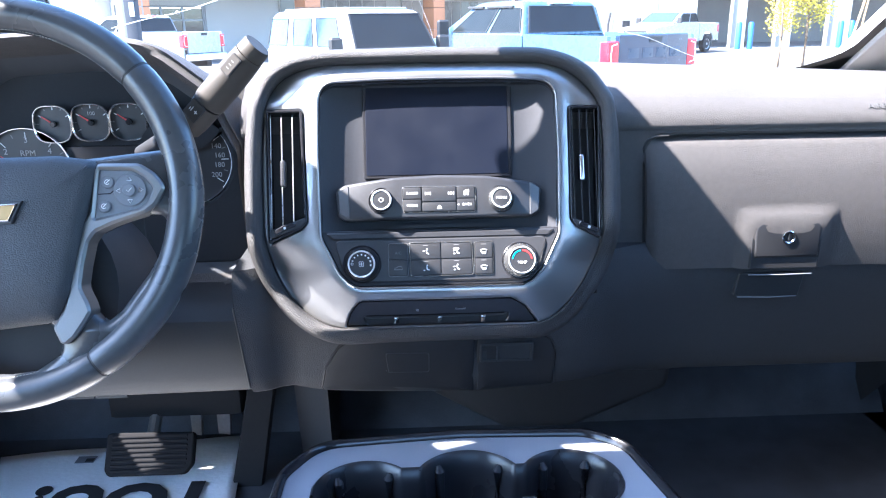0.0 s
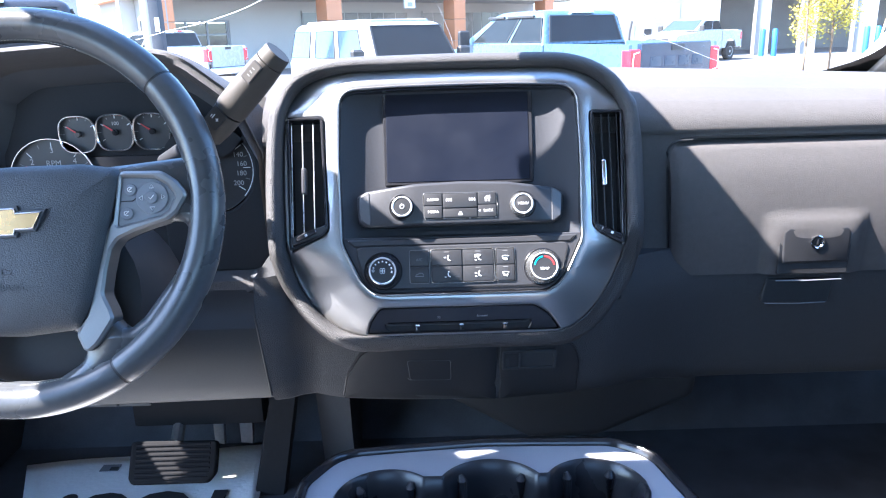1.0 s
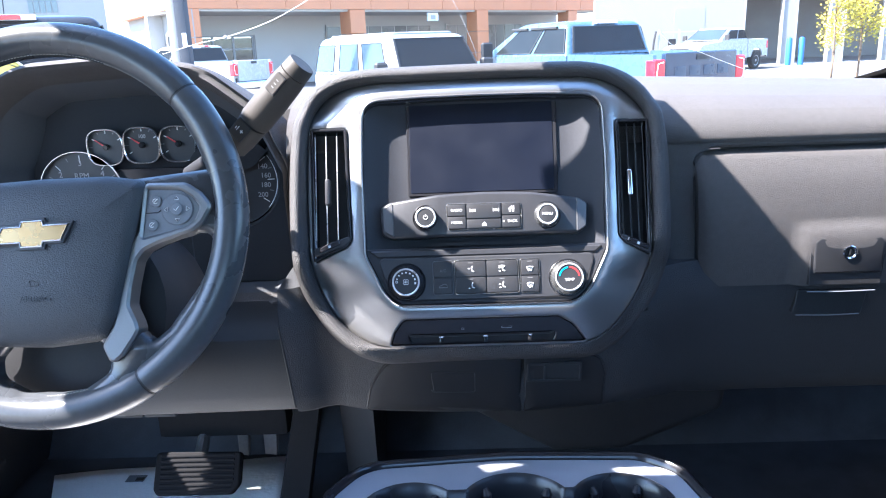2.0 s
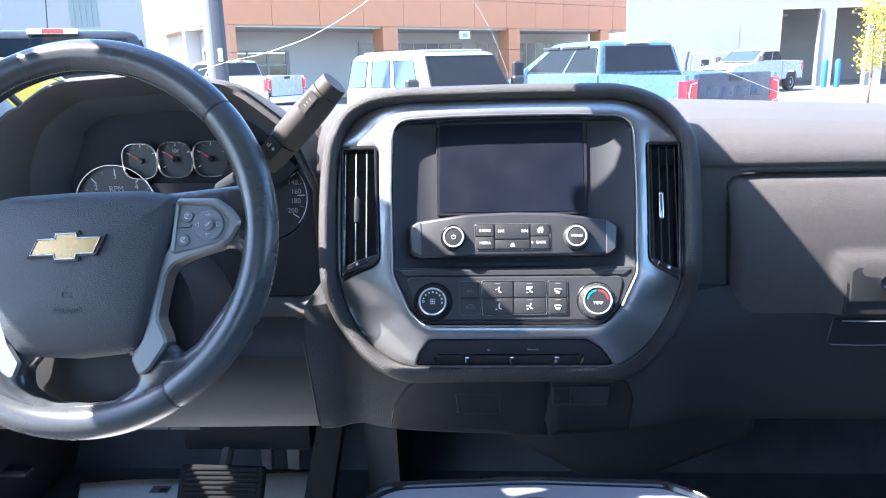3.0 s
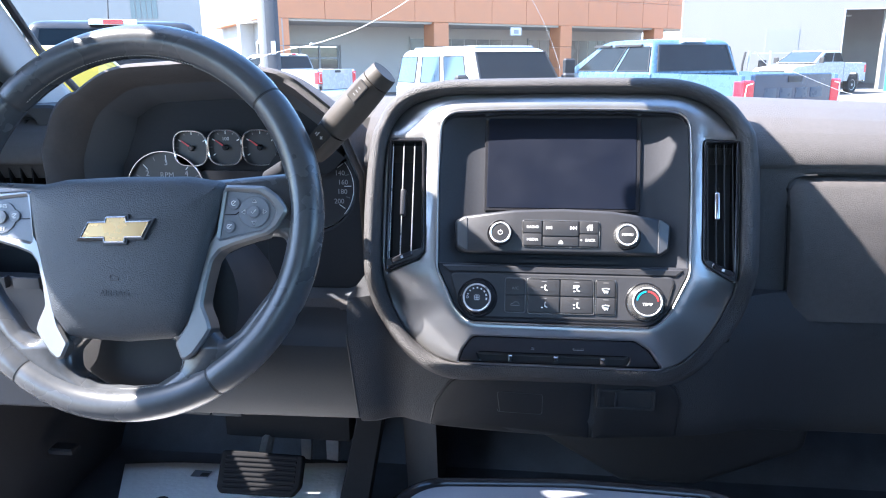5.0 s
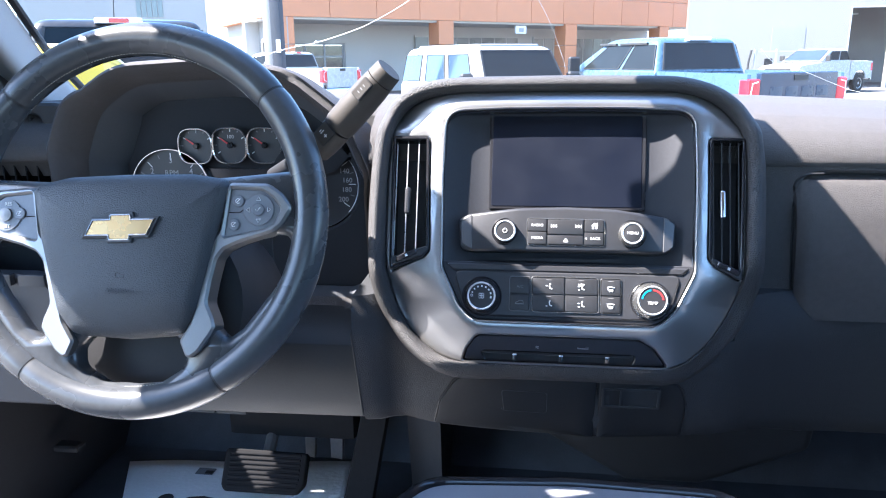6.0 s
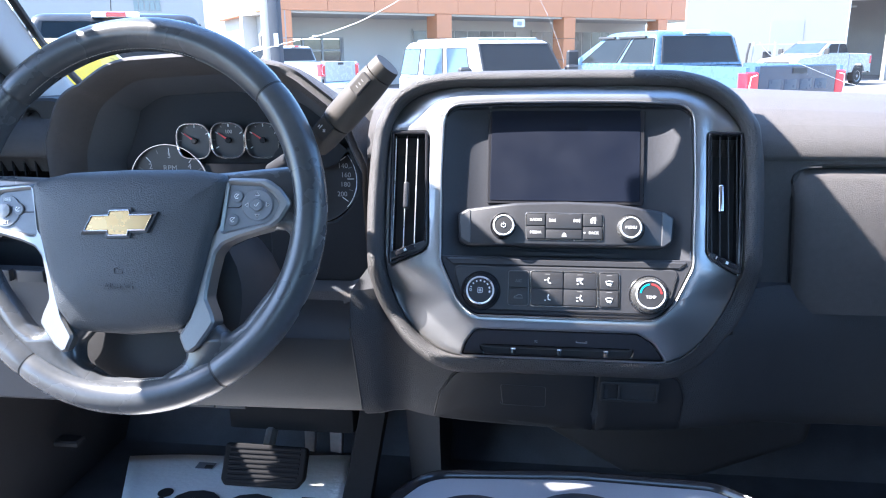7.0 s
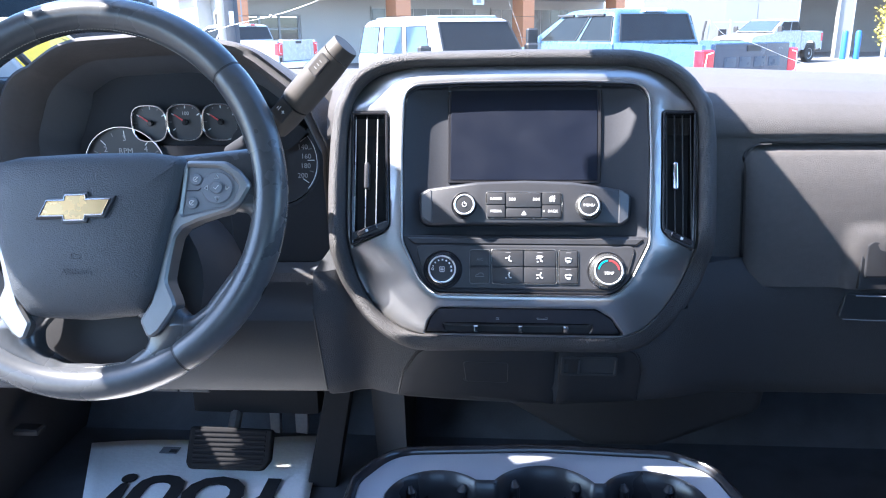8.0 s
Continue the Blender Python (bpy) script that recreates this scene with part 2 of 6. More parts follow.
            out.append(tuple(s * (1 - f) ** 2 + p * 2 * f * (1 - f) + e * f * f))
    return out


def soften(pts, n=2):
    """Cuts the corners of a closed outline n times."""
    for _ in range(n):
        out = []
        for i in range(len(pts)):
            a, b = Vector(pts[i]), Vector(pts[(i + 1) % len(pts)])
            out += [tuple(a.lerp(b, 0.25)), tuple(a.lerp(b, 0.75))]
        pts = out
    return pts


def area(pts):
    return 0.5 * sum(pts[i - 1][0] * pts[i][1] - pts[i][0] * pts[i - 1][1] for i in range(len(pts)))


def offset(pts, d):
    """Moves a closed outline inwards by d."""
    k = len(pts)
    s = 1 if area(pts) > 0 else -1
    out = []
    for i in range(k):
        p, a, c = Vector(pts[i]), Vector(pts[i - 1]), Vector(pts[(i + 1) % k])
        e1, e2 = (p - a), (c - p)
        if e1.length < 1e-9:
            e1 = e2
        if e2.length < 1e-9:
            e2 = e1
        n1 = Vector((-e1.y, e1.x)).normalized() * s
        n2 = Vector((-e2.y, e2.x)).normalized() * s
        m = n1 + n2
        m = n1 if m.length < 1e-6 else m.normalized()
        q = p + m * (d / max(0.5, m.dot(n1)))
        out.append((q.x, q.y))
    return out


def circle(x, y, r, n=32, a0=0.0, ry=None):
    return [(x + r * math.cos(a0 + 2 * math.pi * i / n), y + (ry or r) * math.sin(a0 + 2 * math.pi * i / n)) for i in range(n)]


def box2(x0, y0, x1, y1):
    return [(x0, y0), (x1, y0), (x1, y1), (x0, y1)]


def loops(bm, rings, m=None, closed=True, cap0=False, cap1=False):
    """Skins a run of rings of points, each with the same count."""
    vs = [[bm.verts.new(m @ Vector(p) if m else Vector(p)) for p in ring] for ring in rings]
    for a, b in zip(vs, vs[1:]):
        k = len(a)
        for i in range(k if closed else k - 1):
            j = (i + 1) % k
            bm.faces.new((a[i], a[j], b[j], b[i]))
    if cap0:
        bm.faces.new(vs[0][::-1])
    if cap1:
        bm.faces.new(vs[-1])
    return vs


def cap(bm, outlines, w, m, flip=False):
    from mathutils.geometry import tessellate_polygon
    flat = [p for o in outlines for p in o]
    tris = tessellate_polygon([[Vector((x, y, 0)) for x, y in o] for o in outlines])
    vs = [bm.verts.new(m @ Vector((x, y, w(x, y) if callable(w) else w))) for x, y in flat]
    for t in tris:
        try:
            bm.faces.new([vs[i] for i in (t if not flip else t[::-1])])
        except ValueError:
            pass


def plate(bm, outlines, w0, w1, m, bevel=0.001):
    """A plate with holes: the first outline is its rim, the rest are openings; front edges are chamfered."""
    tops = [offset(o, bevel if i == 0 else -bevel) for i, o in enumerate(outlines)]
    for o, t in zip(outlines, tops):
        loops(bm, [[(x, y, w0) for x, y in o], [(x, y, w1 - bevel) for x, y in o], [(x, y, w1) for x, y in t]], m)
    cap(bm, tops, w1, m)
    cap(bm, outlines, w0, m, True)
    bmesh.ops.remove_doubles(bm, verts=bm.verts, dist=1e-6)


def pillow(bm, outline, w0, w1, m, r=0.004, n=4, dome=0.0):
    """A padded block: its front edge is rounded by r, and its front may swell by dome."""
    rings = [[(x, y, w0) for x, y in outline]]
    for i in range(n + 1):
        a = math.pi / 2 * i / n
        rings.append([(x, y, w1 - r + r * math.sin(a)) for x, y in offset(outline, r * (1 - math.cos(a)))])
    cx = sum(p[0] for p in outline) / len(outline)
    cy = sum(p[1] for p in outline) / len(outline)
    last = rings[-1]
    if dome:
        for f in (0.85, 0.6, 0.3):
            rings.append([(cx + (x - cx) * f, cy + (y - cy) * f, w1 + dome * (1 - f * f)) for x, y, _ in last])
    vs = loops(bm, rings, m)
    bm.faces.new(vs[-1])
    bm.faces.new(vs[0][::-1])


def lathe(bm, prof, m, n=32, x=0.0, y=0.0):
    """Turns a run of (radius, height) about the frame's z axis at x, y."""
    rings = []
    for r, h in prof:
        rings.append([(x + max(r, 1e-5) * math.cos(2 * math.pi * i / n), y + max(r, 1e-5) * math.sin(2 * math.pi * i / n), h) for i in range(n)])
    vs = loops(bm, rings, m)
    bm.faces.new(vs[0][::-1])
    bm.faces.new(vs[-1])


def tube(bm, pts, r, n=8, ends=True, flat=None):
    """A round bar along points; r may change from point to point."""
    pts = [Vector(p) for p in pts]
    rings = []
    up = Vector((0, 0, 1))
    for i, p in enumerate(pts):
        d = (pts[min(i + 1, len(pts) - 1)] - pts[max(i - 1, 0)]).normalized()
        s = d.cross(up)
        s = d.cross(Vector((1, 0, 0))) if s.length < 1e-3 else s
        s.normalize()
        t = d.cross(s)
        ri = r[i] if isinstance(r, (list, tuple)) else r
        rings.append([tuple(p + (s * math.cos(2 * math.pi * j / n) + t * math.sin(2 * math.pi * j / n) * (flat or 1)) * ri) for j in range(n)])
    vs = loops(bm, rings)
    if ends:
        bm.faces.new(vs[0][::-1])
        bm.faces.new(vs[-1])


def block(bm, lo, hi, m=None, bevel=0.0):
    o = box2(lo[0], lo[1], hi[0], hi[1])
    m = m or Matrix()
    if bevel:
        plate(bm, [fillet(o, bevel * 1.5, 2)], lo[2], hi[2], m, bevel)
    else:
        loops(bm, [[(x, y, lo[2]) for x, y in o], [(x, y, hi[2]) for x, y in o]], m, cap0=True, cap1=True)


def writing(text, size, m, mat, parent, label="", thick=0.0002, bold=0.0, name="lettering", align="CENTER"):
    cu = bpy.data.curves.new(name, "FONT")
    cu.body, cu.size, cu.extrude, cu.align_x, cu.align_y = text, size, thick, align, "CENTER"
    cu.offset = bold
    cu.resolution_u = 3
    t = bpy.data.objects.new(name, cu)
    me = bpy.data.meshes.new_from_object(t)
    bpy.data.objects.remove(t)
    me.transform(m)
    me.materials.clear()
    me.materials.append(mat)
    ob = new(name, me)
    ob.parent = parent
    if parent and parent.type == "EMPTY":
        ob.matrix_parent_inverse = parent.matrix_basis.inverted()
    if label:
        ob["label"] = label
    return ob


def at(m, x, y, z=0.0):
    return m @ Matrix.Translation((x, y, z))


def B():
    return bmesh.new()

# ---- cab shell ----
ROOF_Z, FLOOR_Z = 2.04, 0.93

bm = B()
block(bm, (-0.86, -1.3, FLOOR_Z - 0.08), (0.86, 1.27, FLOOR_Z))
solid("floor", bm, CARPET, "black carpeted cab floor under the paper mat", "floor", "structure")

bm = B()
loops(bm, [[(x, 1.27, FLOOR_Z - 0.08), (x, 1.27, FLOOR_Z), (x, 1.39, FLOOR_Z + 0.16), (x, 1.42, 1.50), (x, 1.50, 1.50), (x, 1.50, FLOOR_Z - 0.08)] for x in (-0.86, 0.86)], cap0=True, cap1=True)
solid("wall_front", bm, CARPET, "black carpeted toe board and firewall under the dash", "bulkhead", "structure")

# roof: a shallow shell with rounded edges, front rim over the windscreen
bm = B()
pillow(bm, fillet([(-0.885, -1.35), (0.885, -1.35), (0.885, 0.694), (0.80, 0.694), (0.77, 0.668), (-0.77, 0.668), (-0.80, 0.694), (-0.885, 0.694)], 0.006, 3), ROOF_Z - 0.035, ROOF_Z + 0.03, Matrix(), 0.012, 3, 0.02)
solid("ceiling", bm, HEADLINER, "pale grey fabric headliner of the cab roof", "ceiling", "structure")

# back wall
bm = B()
back = Matrix.Translation((0, -1.33, 0)) @ Matrix.Rotation(radians(90), 4, "X")
plate(bm, [box2(-0.82, FLOOR_Z, 0.82, ROOF_Z), fillet(box2(-0.66, 1.58, 0.66, 1.95), 0.05, 4)], -0.03, 0.03, back, 0.004)
solid("wall_back", bm, SEAT_GREY, "grey back panel of the cab with a rear window", "cab wall", "structure")

# side walls: passenger side has a shut door with a window; the driver's door stands open


def side_wall(name, x, low, fore, head, label):
    m = Matrix(((0, 0, 1, x), (1, 0, 0, 0), (0, 1, 0, 0), (0, 0, 0, 1)))
    shell = [(-1.30, FLOOR_Z), (1.30, FLOOR_Z), (1.42, 1.54), (1.20, 1.60), (1.0, 1.73), (0.80, 1.91), (0.72, 1.99), (0.70, ROOF_Z - 0.02), (-1.30, ROOF_Z - 0.02)]
    front = fillet([(-0.05, low), (fore, low), (min(fore, 0.80), 1.50), (0.80, 1.60), (0.70, 1.75), (0.635, head - 0.01), (0.58, head), (-0.05, head)], 0.03, 4)
    b = B()
    # Unseen slot on the driver's side, added to let a sun stripe onto the pedals.
    gap = [fillet(box2(0.975, 1.376, 1.062, 1.512), 0.01, 2)] if x < 0 else []
    plate(b, [shell, front] + gap, -0.03, 0.03, m, 0.004)
    return solid(name, b, MATT_BLACK, label, "cab wall", "structure")


side_wall("wall_right", 0.85, 1.54, 0.80, 1.93, "dark inner side of the cab with a shut door")
side_wall("wall_left", -0.85, 0.96, 0.90, 1.91, "dark inner side of the cab with the driver's door open")

# driver's door, swung open
DA = radians(72)
DM = Matrix.Translation((-0.93, 1.20, 0)) @ Matrix((Vector((-math.sin(DA), -math.cos(DA), 0)), Vector((0, 0, 1)), Vector((-math.cos(DA), math.sin(DA), 0)))).transposed().to_4x4()
bm = B()
plate(bm, [fillet([(0, 0.75), (1.08, 0.75), (1.08, 1.96), (0.62, 1.99), (0.36, 1.92), (0.0, 1.58)], 0.04, 3), fillet([(0.16, 1.42), (1.00, 1.42), (1.00, 1.90), (0.62, 1.92), (0.42, 1.84), (0.16, 1.62)], 0.04, 3)], -0.05, 0.05, DM, 0.02)
solid("door_1", bm, PAINT_BLACK, "dark truck door standing open on the driver's side", "truck door", "structure")

# windscreen pillars
PILLAR = [(-0.875, 1.27, 1.585, 1.2), (-0.842, 1.149, 1.652, 1.05), (-0.798, 1.03, 1.718, 1.0), (-0.762, 0.90, 1.808, 1.2), (-0.775, 0.80, 1.905, 1.3), (-0.801, 0.74, 1.952, 1.2), (-0.803, 0.68, 1.995, 1.1), (-0.765, 0.60, 2.03, 1.0)]
bm = B()
rings = []
for x, y, z, k in PILLAR:
    c = Vector((x, y, z))
    o = fillet([(-0.045, -0.040), (0.040, -0.045), (0.040, 0.02), (-0.045, 0.035)], 0.015, 4)
    rings.append([tuple(c + Vector((u * k, w * 0.55 * k, w * 0.9 * k))) for u, w in o])
loops(bm, rings, cap0=True, cap1=True)
pl = solid("pillar_left", bm, TRIM_PALE, "pale grey plastic windscreen pillar trim", "pillar", "structure")
bm = B()
tube(bm, [(x + 0.043 * k, y + 0.012 * k, z + 0.020 * k) for x, y, z, k in PILLAR], 0.006, 8)
part("seal", bm, MATT_BLACK, pl, "black rubber edge seal")

# windscreen pane, with its black edge band
WS0, WS1 = Vector((0, 1.47, 1.570)), Vector((0, 0.685, 2.05))


def on_screen(x, f, lift=0.0):
    """A point of the curved windscreen: x across, f from its foot (0) to its head (1)."""
    p = WS0.lerp(WS1, f)
    d = (WS1 - WS0).normalized()
    nrm = Vector((0, d.z, -d.y)) * -1
    bow = 0.16 * (x / 0.8) ** 2
    return Vector((x, p.y - bow, p.z)) + nrm * lift


def screen_edge(s, f):
    return 0.724 - 0.01 * f if s > 0 else -(0.852 - 0.04 * f)


bm = B()
rings = []
for f in np.linspace(-0.05, 1, 14):
    o = fillet([(-0.004, -0.004), (0.006, -0.050), (0.06, -0.075), (0.14, -0.06), (0.14, 0.03), (-0.002, 0.004)], [0.002, 0.02, 0.03, 0.01, 0.01, 0.003], 3)
    e_ = on_screen(screen_edge(1, f), f)
    n_in = (on_screen(0.7, f, 0.01) - on_screen(0.7, f)) * 100
    rings.append([tuple(e_ + Vector((u, 0, 0)) + n_in * w) for u, w in o])
loops(bm, rings, cap0=True, cap1=True)
solid("pillar_right", bm, TRIM_PALE, "pale grey plastic windscreen pillar trim", "pillar", "structure")


bm = B()
loops(bm, [[tuple(on_screen(screen_edge(-1, f) + (screen_edge(1, f) - screen_edge(-1, f)) * k, f)) for k in np.linspace(0, 1, 25)] for f in np.linspace(-0.02, 1, 9)], closed=False)
for f_ in bm.faces:
    f_.normal_update()
    if f_.normal.y > 0:
        f_.normal_flip()
ws = tagged(part("window_1", bm, WINDSCREEN, None, "", 60, False), "clear raked truck windscreen with long cracks", "windscreen", "", "structure")
ws.visible_shadow = False
bm = B()
for s in (-1, 1):
    edge = [(screen_edge(s, f), f) for f in np.linspace(-0.02, 1, 40)]
    inner = [(x - s * (0.018 + 0.062 * (max(0, 0.1 - f) / 0.105) ** 2.2), f) for x, f in edge]
    loops(bm, [[tuple(on_screen(x, f, -0.003)) for x, f in edge], [tuple(on_screen(x, f, -0.003)) for x, f in inner]], closed=False)
# Unseen patch added at the upper corner to keep sun off the console.
SUN_BLOCK = [(-0.80, 0.826), (-0.60, 0.826), (-0.575, 0.86), (-0.575, 0.985), (-0.80, 0.985)]
loops(bm, [[tuple(on_screen(x, f, -0.004)) for x, f in SUN_BLOCK]], cap0=True)
part("edge_band", bm, FRIT, ws, "black painted band round the pane, with an added sun-blocking corner", fix=False)


def crack(pts, r, label):
    b = B()
    fine = []
    for i in range(len(pts) - 1):
        for j in range(6):
            k = j / 6
            p0, p1, p2, p3 = [pts[max(0, min(len(pts) - 1, i + q))] for q in (-1, 0, 1, 2)]
            fine.append([0.5 * ((2 * p1[a]) + (-p0[a] + p2[a]) * k + (2 * p0[a] - 5 * p1[a] + 4 * p2[a] - p3[a]) * k * k + (-p0[a] + 3 * p1[a] - 3 * p2[a] + p3[a]) * k ** 3) for a in (0, 1)])
    fine.append(pts[-1])
    tube(b, [tuple(on_screen(x, f, -0.001)) for x, f in fine], r, 6)
    part("crack", b, ICE, ws, label)


crack([(-0.5, 0.1794), (-0.439, 0.2078), (-0.3922, 0.2249), (-0.3402, 0.2521), (-0.3, 0.2785), (-0.2499, 0.3213), (-0.206, 0.366), (-0.16, 0.42)], 0.0004, "long bright curved crack")
crack([(-0.065, 0.41), (-0.0484, 0.3614), (-0.0357, 0.3231), (-0.0222, 0.2745), (-0.0125, 0.2315), (0.0013, 0.1631), (0.006, 0.13)], 0.0003, "fine upright crack")
crack([(0.302, 0.188), (0.3321, 0.144), (0.3752, 0.1206), (0.4269, 0.0814), (0.4683, 0.0513), (0.5009, 0.0373)], 0.0004, "curved crack low in the pane")
bm = B()
bmesh.ops.create_icosphere(bm, subdivisions=2, radius=0.003, matrix=Matrix.Translation(on_screen(-0.3922, 0.2249, -0.001)))
part("stone_chip", bm, ICE, ws, "small bright stone chip")

# Unseen sheet, its outline fitted to the shadow band on the stack.
bm = B()
SHADE_SHEET = [(-0.648, 0.748), (-0.648, 0.862), (-0.540, 0.862), (-0.508, 0.830), (-0.508, 0.718), (-0.520, 0.712)]
loops(bm, [[tuple(on_screen(x, f, lift)) for x, f in SHADE_SHEET] for lift in (-0.0012, -0.0020)], cap0=True, cap1=True)
part("sticker", bm, PRINT_DIM, ws, "unseen sheet high on the pane, placed for its shadow")

# rear-view mirror at the head of the pane
mirror_ob = group("rearview_mirror", "black rear-view mirror fixed to the windscreen", "mirror", tuple(on_screen(-0.17, 0.8, 0.03)))
MIRROR = [(-0.30, 0.757), (-0.285, 0.75), (-0.215, 0.748), (-0.168, 0.735), (-0.155, 0.705), (-0.148, 0.70), (-0.085, 0.70), (-0.050, 0.672), (-0.038, 0.68), (-0.092, 0.81), (-0.105, 0.88), (-0.29, 0.88), (-0.30, 0.87)]
bm = B()
loops(bm, [[tuple(on_screen(-0.17 + (x + 0.17) * k, 0.8 + (f - 0.8) * k, lift)) for x, f in MIRROR] for lift, k in ((0.004, 0.98), (0.007, 1.0), (0.020, 1.0), (0.026, 0.94))], cap0=True, cap1=True)
part("housing", bm, MATT_BLACK, mirror_ob)
bm = B()
loops(bm, [[tuple(on_screen(x, f, lift)) for x, f in ((-0.28, 0.77), (-0.19, 0.765), (-0.19, 0.865), (-0.28, 0.865))] for lift in (0.0262, 0.0275)], cap0=True, cap1=True)
part("mirror_glass", bm, CHROME, mirror_ob, "silvered mirror pane")

# ---- dashboard ----
dash = group("dashboard", "dark grey grained truck dashboard under the windscreen", "dashboard", (0, 1.0, 1.2))


def crown(x):
    """How far the top of the dash falls away to its ends."""
    return -0.045 * max(0.0, x - 0.22) - 0.03 * max(0.0, -x - 0.62)


def pad_section(x):
    c = crown(x)
    if -0.668 < x < -0.243:
        k = 1.10
        return [(x, 1.44, 1.565), (x, 1.36, 1.588), (x, 1.30, 1.595), (x, 1.25, 1.598), (x, 1.20, 1.599), (x, 1.17, 1.599), (x, 1.15, 1.598), (x, 1.14, 1.597), (x, 1.13, 1.595), (x, k + 0.01, 1.585), (x, k, 1.575), (x, k, 1.55), (x, k, 1.50), (x, 1.44, 1.50)]
    return [(x, 1.44, 1.565 + c), (x, 1.36, 1.588 + c), (x, 1.22, 1.598 + c), (x, 1.12, 1.600 + c), (x, 1.05, 1.595 + c), (x, 1.00, 1.583 + c * 0.8),
            (x, 0.972, 1.567 + c * 0.5), (x, 0.957, 1.549 + c * 0.25), (x, 0.953, 1.534), (x, 0.954, 1.528), (x, 0.958, 1.5245), (x, 0.985, 1.5235), (x, 1.0, 1.50), (x, 1.44, 1.50)]


bm = B()
loops(bm, [pad_section(x) for x in (*np.linspace(-0.82, -0.669, 8), -0.667, *np.linspace(-0.65, -0.26, 10), -0.244, -0.242, *np.linspace(-0.23, 0.82, 40))], cap0=True, cap1=True)
part("top_pad", bm, SKIN, dash, "grained soft upper pad", sharp=40)

bm = B()
loops(bm, [[(x, 0.975, 1.527), (x, 0.972, 1.34), (x, 1.30, 1.34), (x, 1.30, 1.527)] for x in (0.16, 0.82)], cap0=True, cap1=True)
part("glove_backing", bm, MATT_BLACK, dash)
# driver's knee panel
bm = B()
loops(bm, [[(x, 1.0, 1.338), (x, 0.945, 1.337), (x, 0.915, 1.334), (x, 0.893, 1.327), (x, 0.880, 1.316), (x + k * 0.001, 0.8745, 1.296), (x + k * 0.002, 0.8738, 1.276), (x + k * 0.003, 0.8750, 1.258), (x + k * 0.004, 0.8768, 1.243), (x + k * 0.005, 0.8795, 1.230), (x + k * 0.006, 0.8845, 1.218 + k * 0.003), (x + k * 0.006, 0.898, 1.210 + k * 0.004), (x + k * 0.006, 0.99, 1.209 + k * 0.004), (x, 0.99, 1.33)] for x, k in [(x, max(0.0, (x + 0.45) / 0.2)) for x in np.linspace(-0.82, -0.252, 12)]], cap0=True, cap1=True)
for v in bm.verts:
    v.co.x += max(0.0, min(1.0, (v.co.x + 0.33) / 0.07)) * 0.045 * (1.345 - v.co.z)
part("knee_panel", bm, SKIN_HARD, dash, "smooth dark knee panel under the column")
for x0, x1 in ((-0.512, -0.442), (-0.44, -0.40)):
    bm = B()
    block(bm, (x0, 0.8905, 1.2112), (x1, 0.905, 1.220), None, 0.001)
    part("fuse_cover", bm, SKIN_HARD, dash)
bm = B()
block(bm, (-0.482, 0.8895, 1.2145), (-0.464, 0.8906, 1.2165))
part("release_mark", bm, PRINT_DIM, dash)

# dash end by the driver's door, with its vent and lamp switch
bm = B()
plate(bm, [fillet(box2(-0.82, 1.35, -0.655, 1.60), 0.02, 4), fillet(box2(-0.80, 1.405, -0.695, 1.585), 0.015, 4)], 0.0, 0.03, Matrix.Translation((0, 1.015, 0)) @ Matrix.Rotation(radians(90), 4, "X"), 0.004)
end = part("end_panel", bm, SKIN_HARD, dash, "end panel with the driver's side vent")
for i in range(5):
    bm = B()
    x = -0.715 - i * 0.017
    block(bm, (x, 0.99, 1.41), (x + 0.002, 1.02, 1.58))
    part("slat", bm, BLACK, end)
bm = B()
block(bm, (-0.81, 1.02, 1.40), (-0.69, 1.03, 1.59))
part("vent_back", bm, MATT_BLACK, end)
bm = B()
plate(bm, [fillet([(-0.82, 1.225), (-0.605, 1.225), (-0.625, 1.40), (-0.82, 1.40)], 0.03, 4)], 0, 0.02, Matrix.Translation((0, 0.88, 0)) @ Matrix.Rotation(radians(90), 4, "X"), 0.004)
sw = part("switch_panel", bm, SMOOTH_DARK, dash, "lamp switch panel beside the column")
bm = B()
lathe(bm, [(0.030, 0.0), (0.030, 0.012), (0.026, 0.016), (0.0, 0.016)], at(local((-0.70, 0.858, 1.345), 8), 0, 0), 28)
part("knob", bm, SMOOTH_DARK, sw, "round lamp switch")
for k in range(3):
    bm = B()
    block(bm, (-0.75 + k * 0.045, 0.852, 1.388), (-0.715 + k * 0.045, 0.862, 1.402), None, 0.001)
    part("button", bm, BUTTON, sw)

# ---- instrument cluster ----
cluster = group("instrument_cluster", "dark hooded instrument cluster with chrome-ringed gauges", "instruments", (-0.45, 1.0, 1.36))
INNER = soften(fillet([(-0.640, 1.353), (-0.634, 1.525), (-0.606, 1.588), (-0.555, 1.620), (-0.44, 1.626), (-0.345, 1.612), (-0.285, 1.565), (-0.257, 1.50), (-0.252, 1.357), (-0.285, 1.342), (-0.615, 1.342)], [0.02, 0.08, 0.07, 0.08, 0.1, 0.08, 0.08, 0.06, 0.015, 0.02, 0.02], 5), 2)


def hood_ring(dout, y, drop=0.0, topfac=1.0):
    ring = []
    for (x, z), (xo, zo) in zip(INNER, offset(INNER, -1.0)):
        nx, nz = xo - x, zo - z
        q_ = max(0.0, min(1.0, (nz + 0.2) / 1.1))
        k = dout * (0.75 + 1.55 * q_ * q_ * (3 - 2 * q_))
        k += dout * 1.7 * max(0.0, min(1.0, (-nx - 0.6) / 0.35))
        side_ = max(0.0, min(1.0, (nx - 0.2) / 0.4)) if 0.948 < y < 0.957 else 0.0
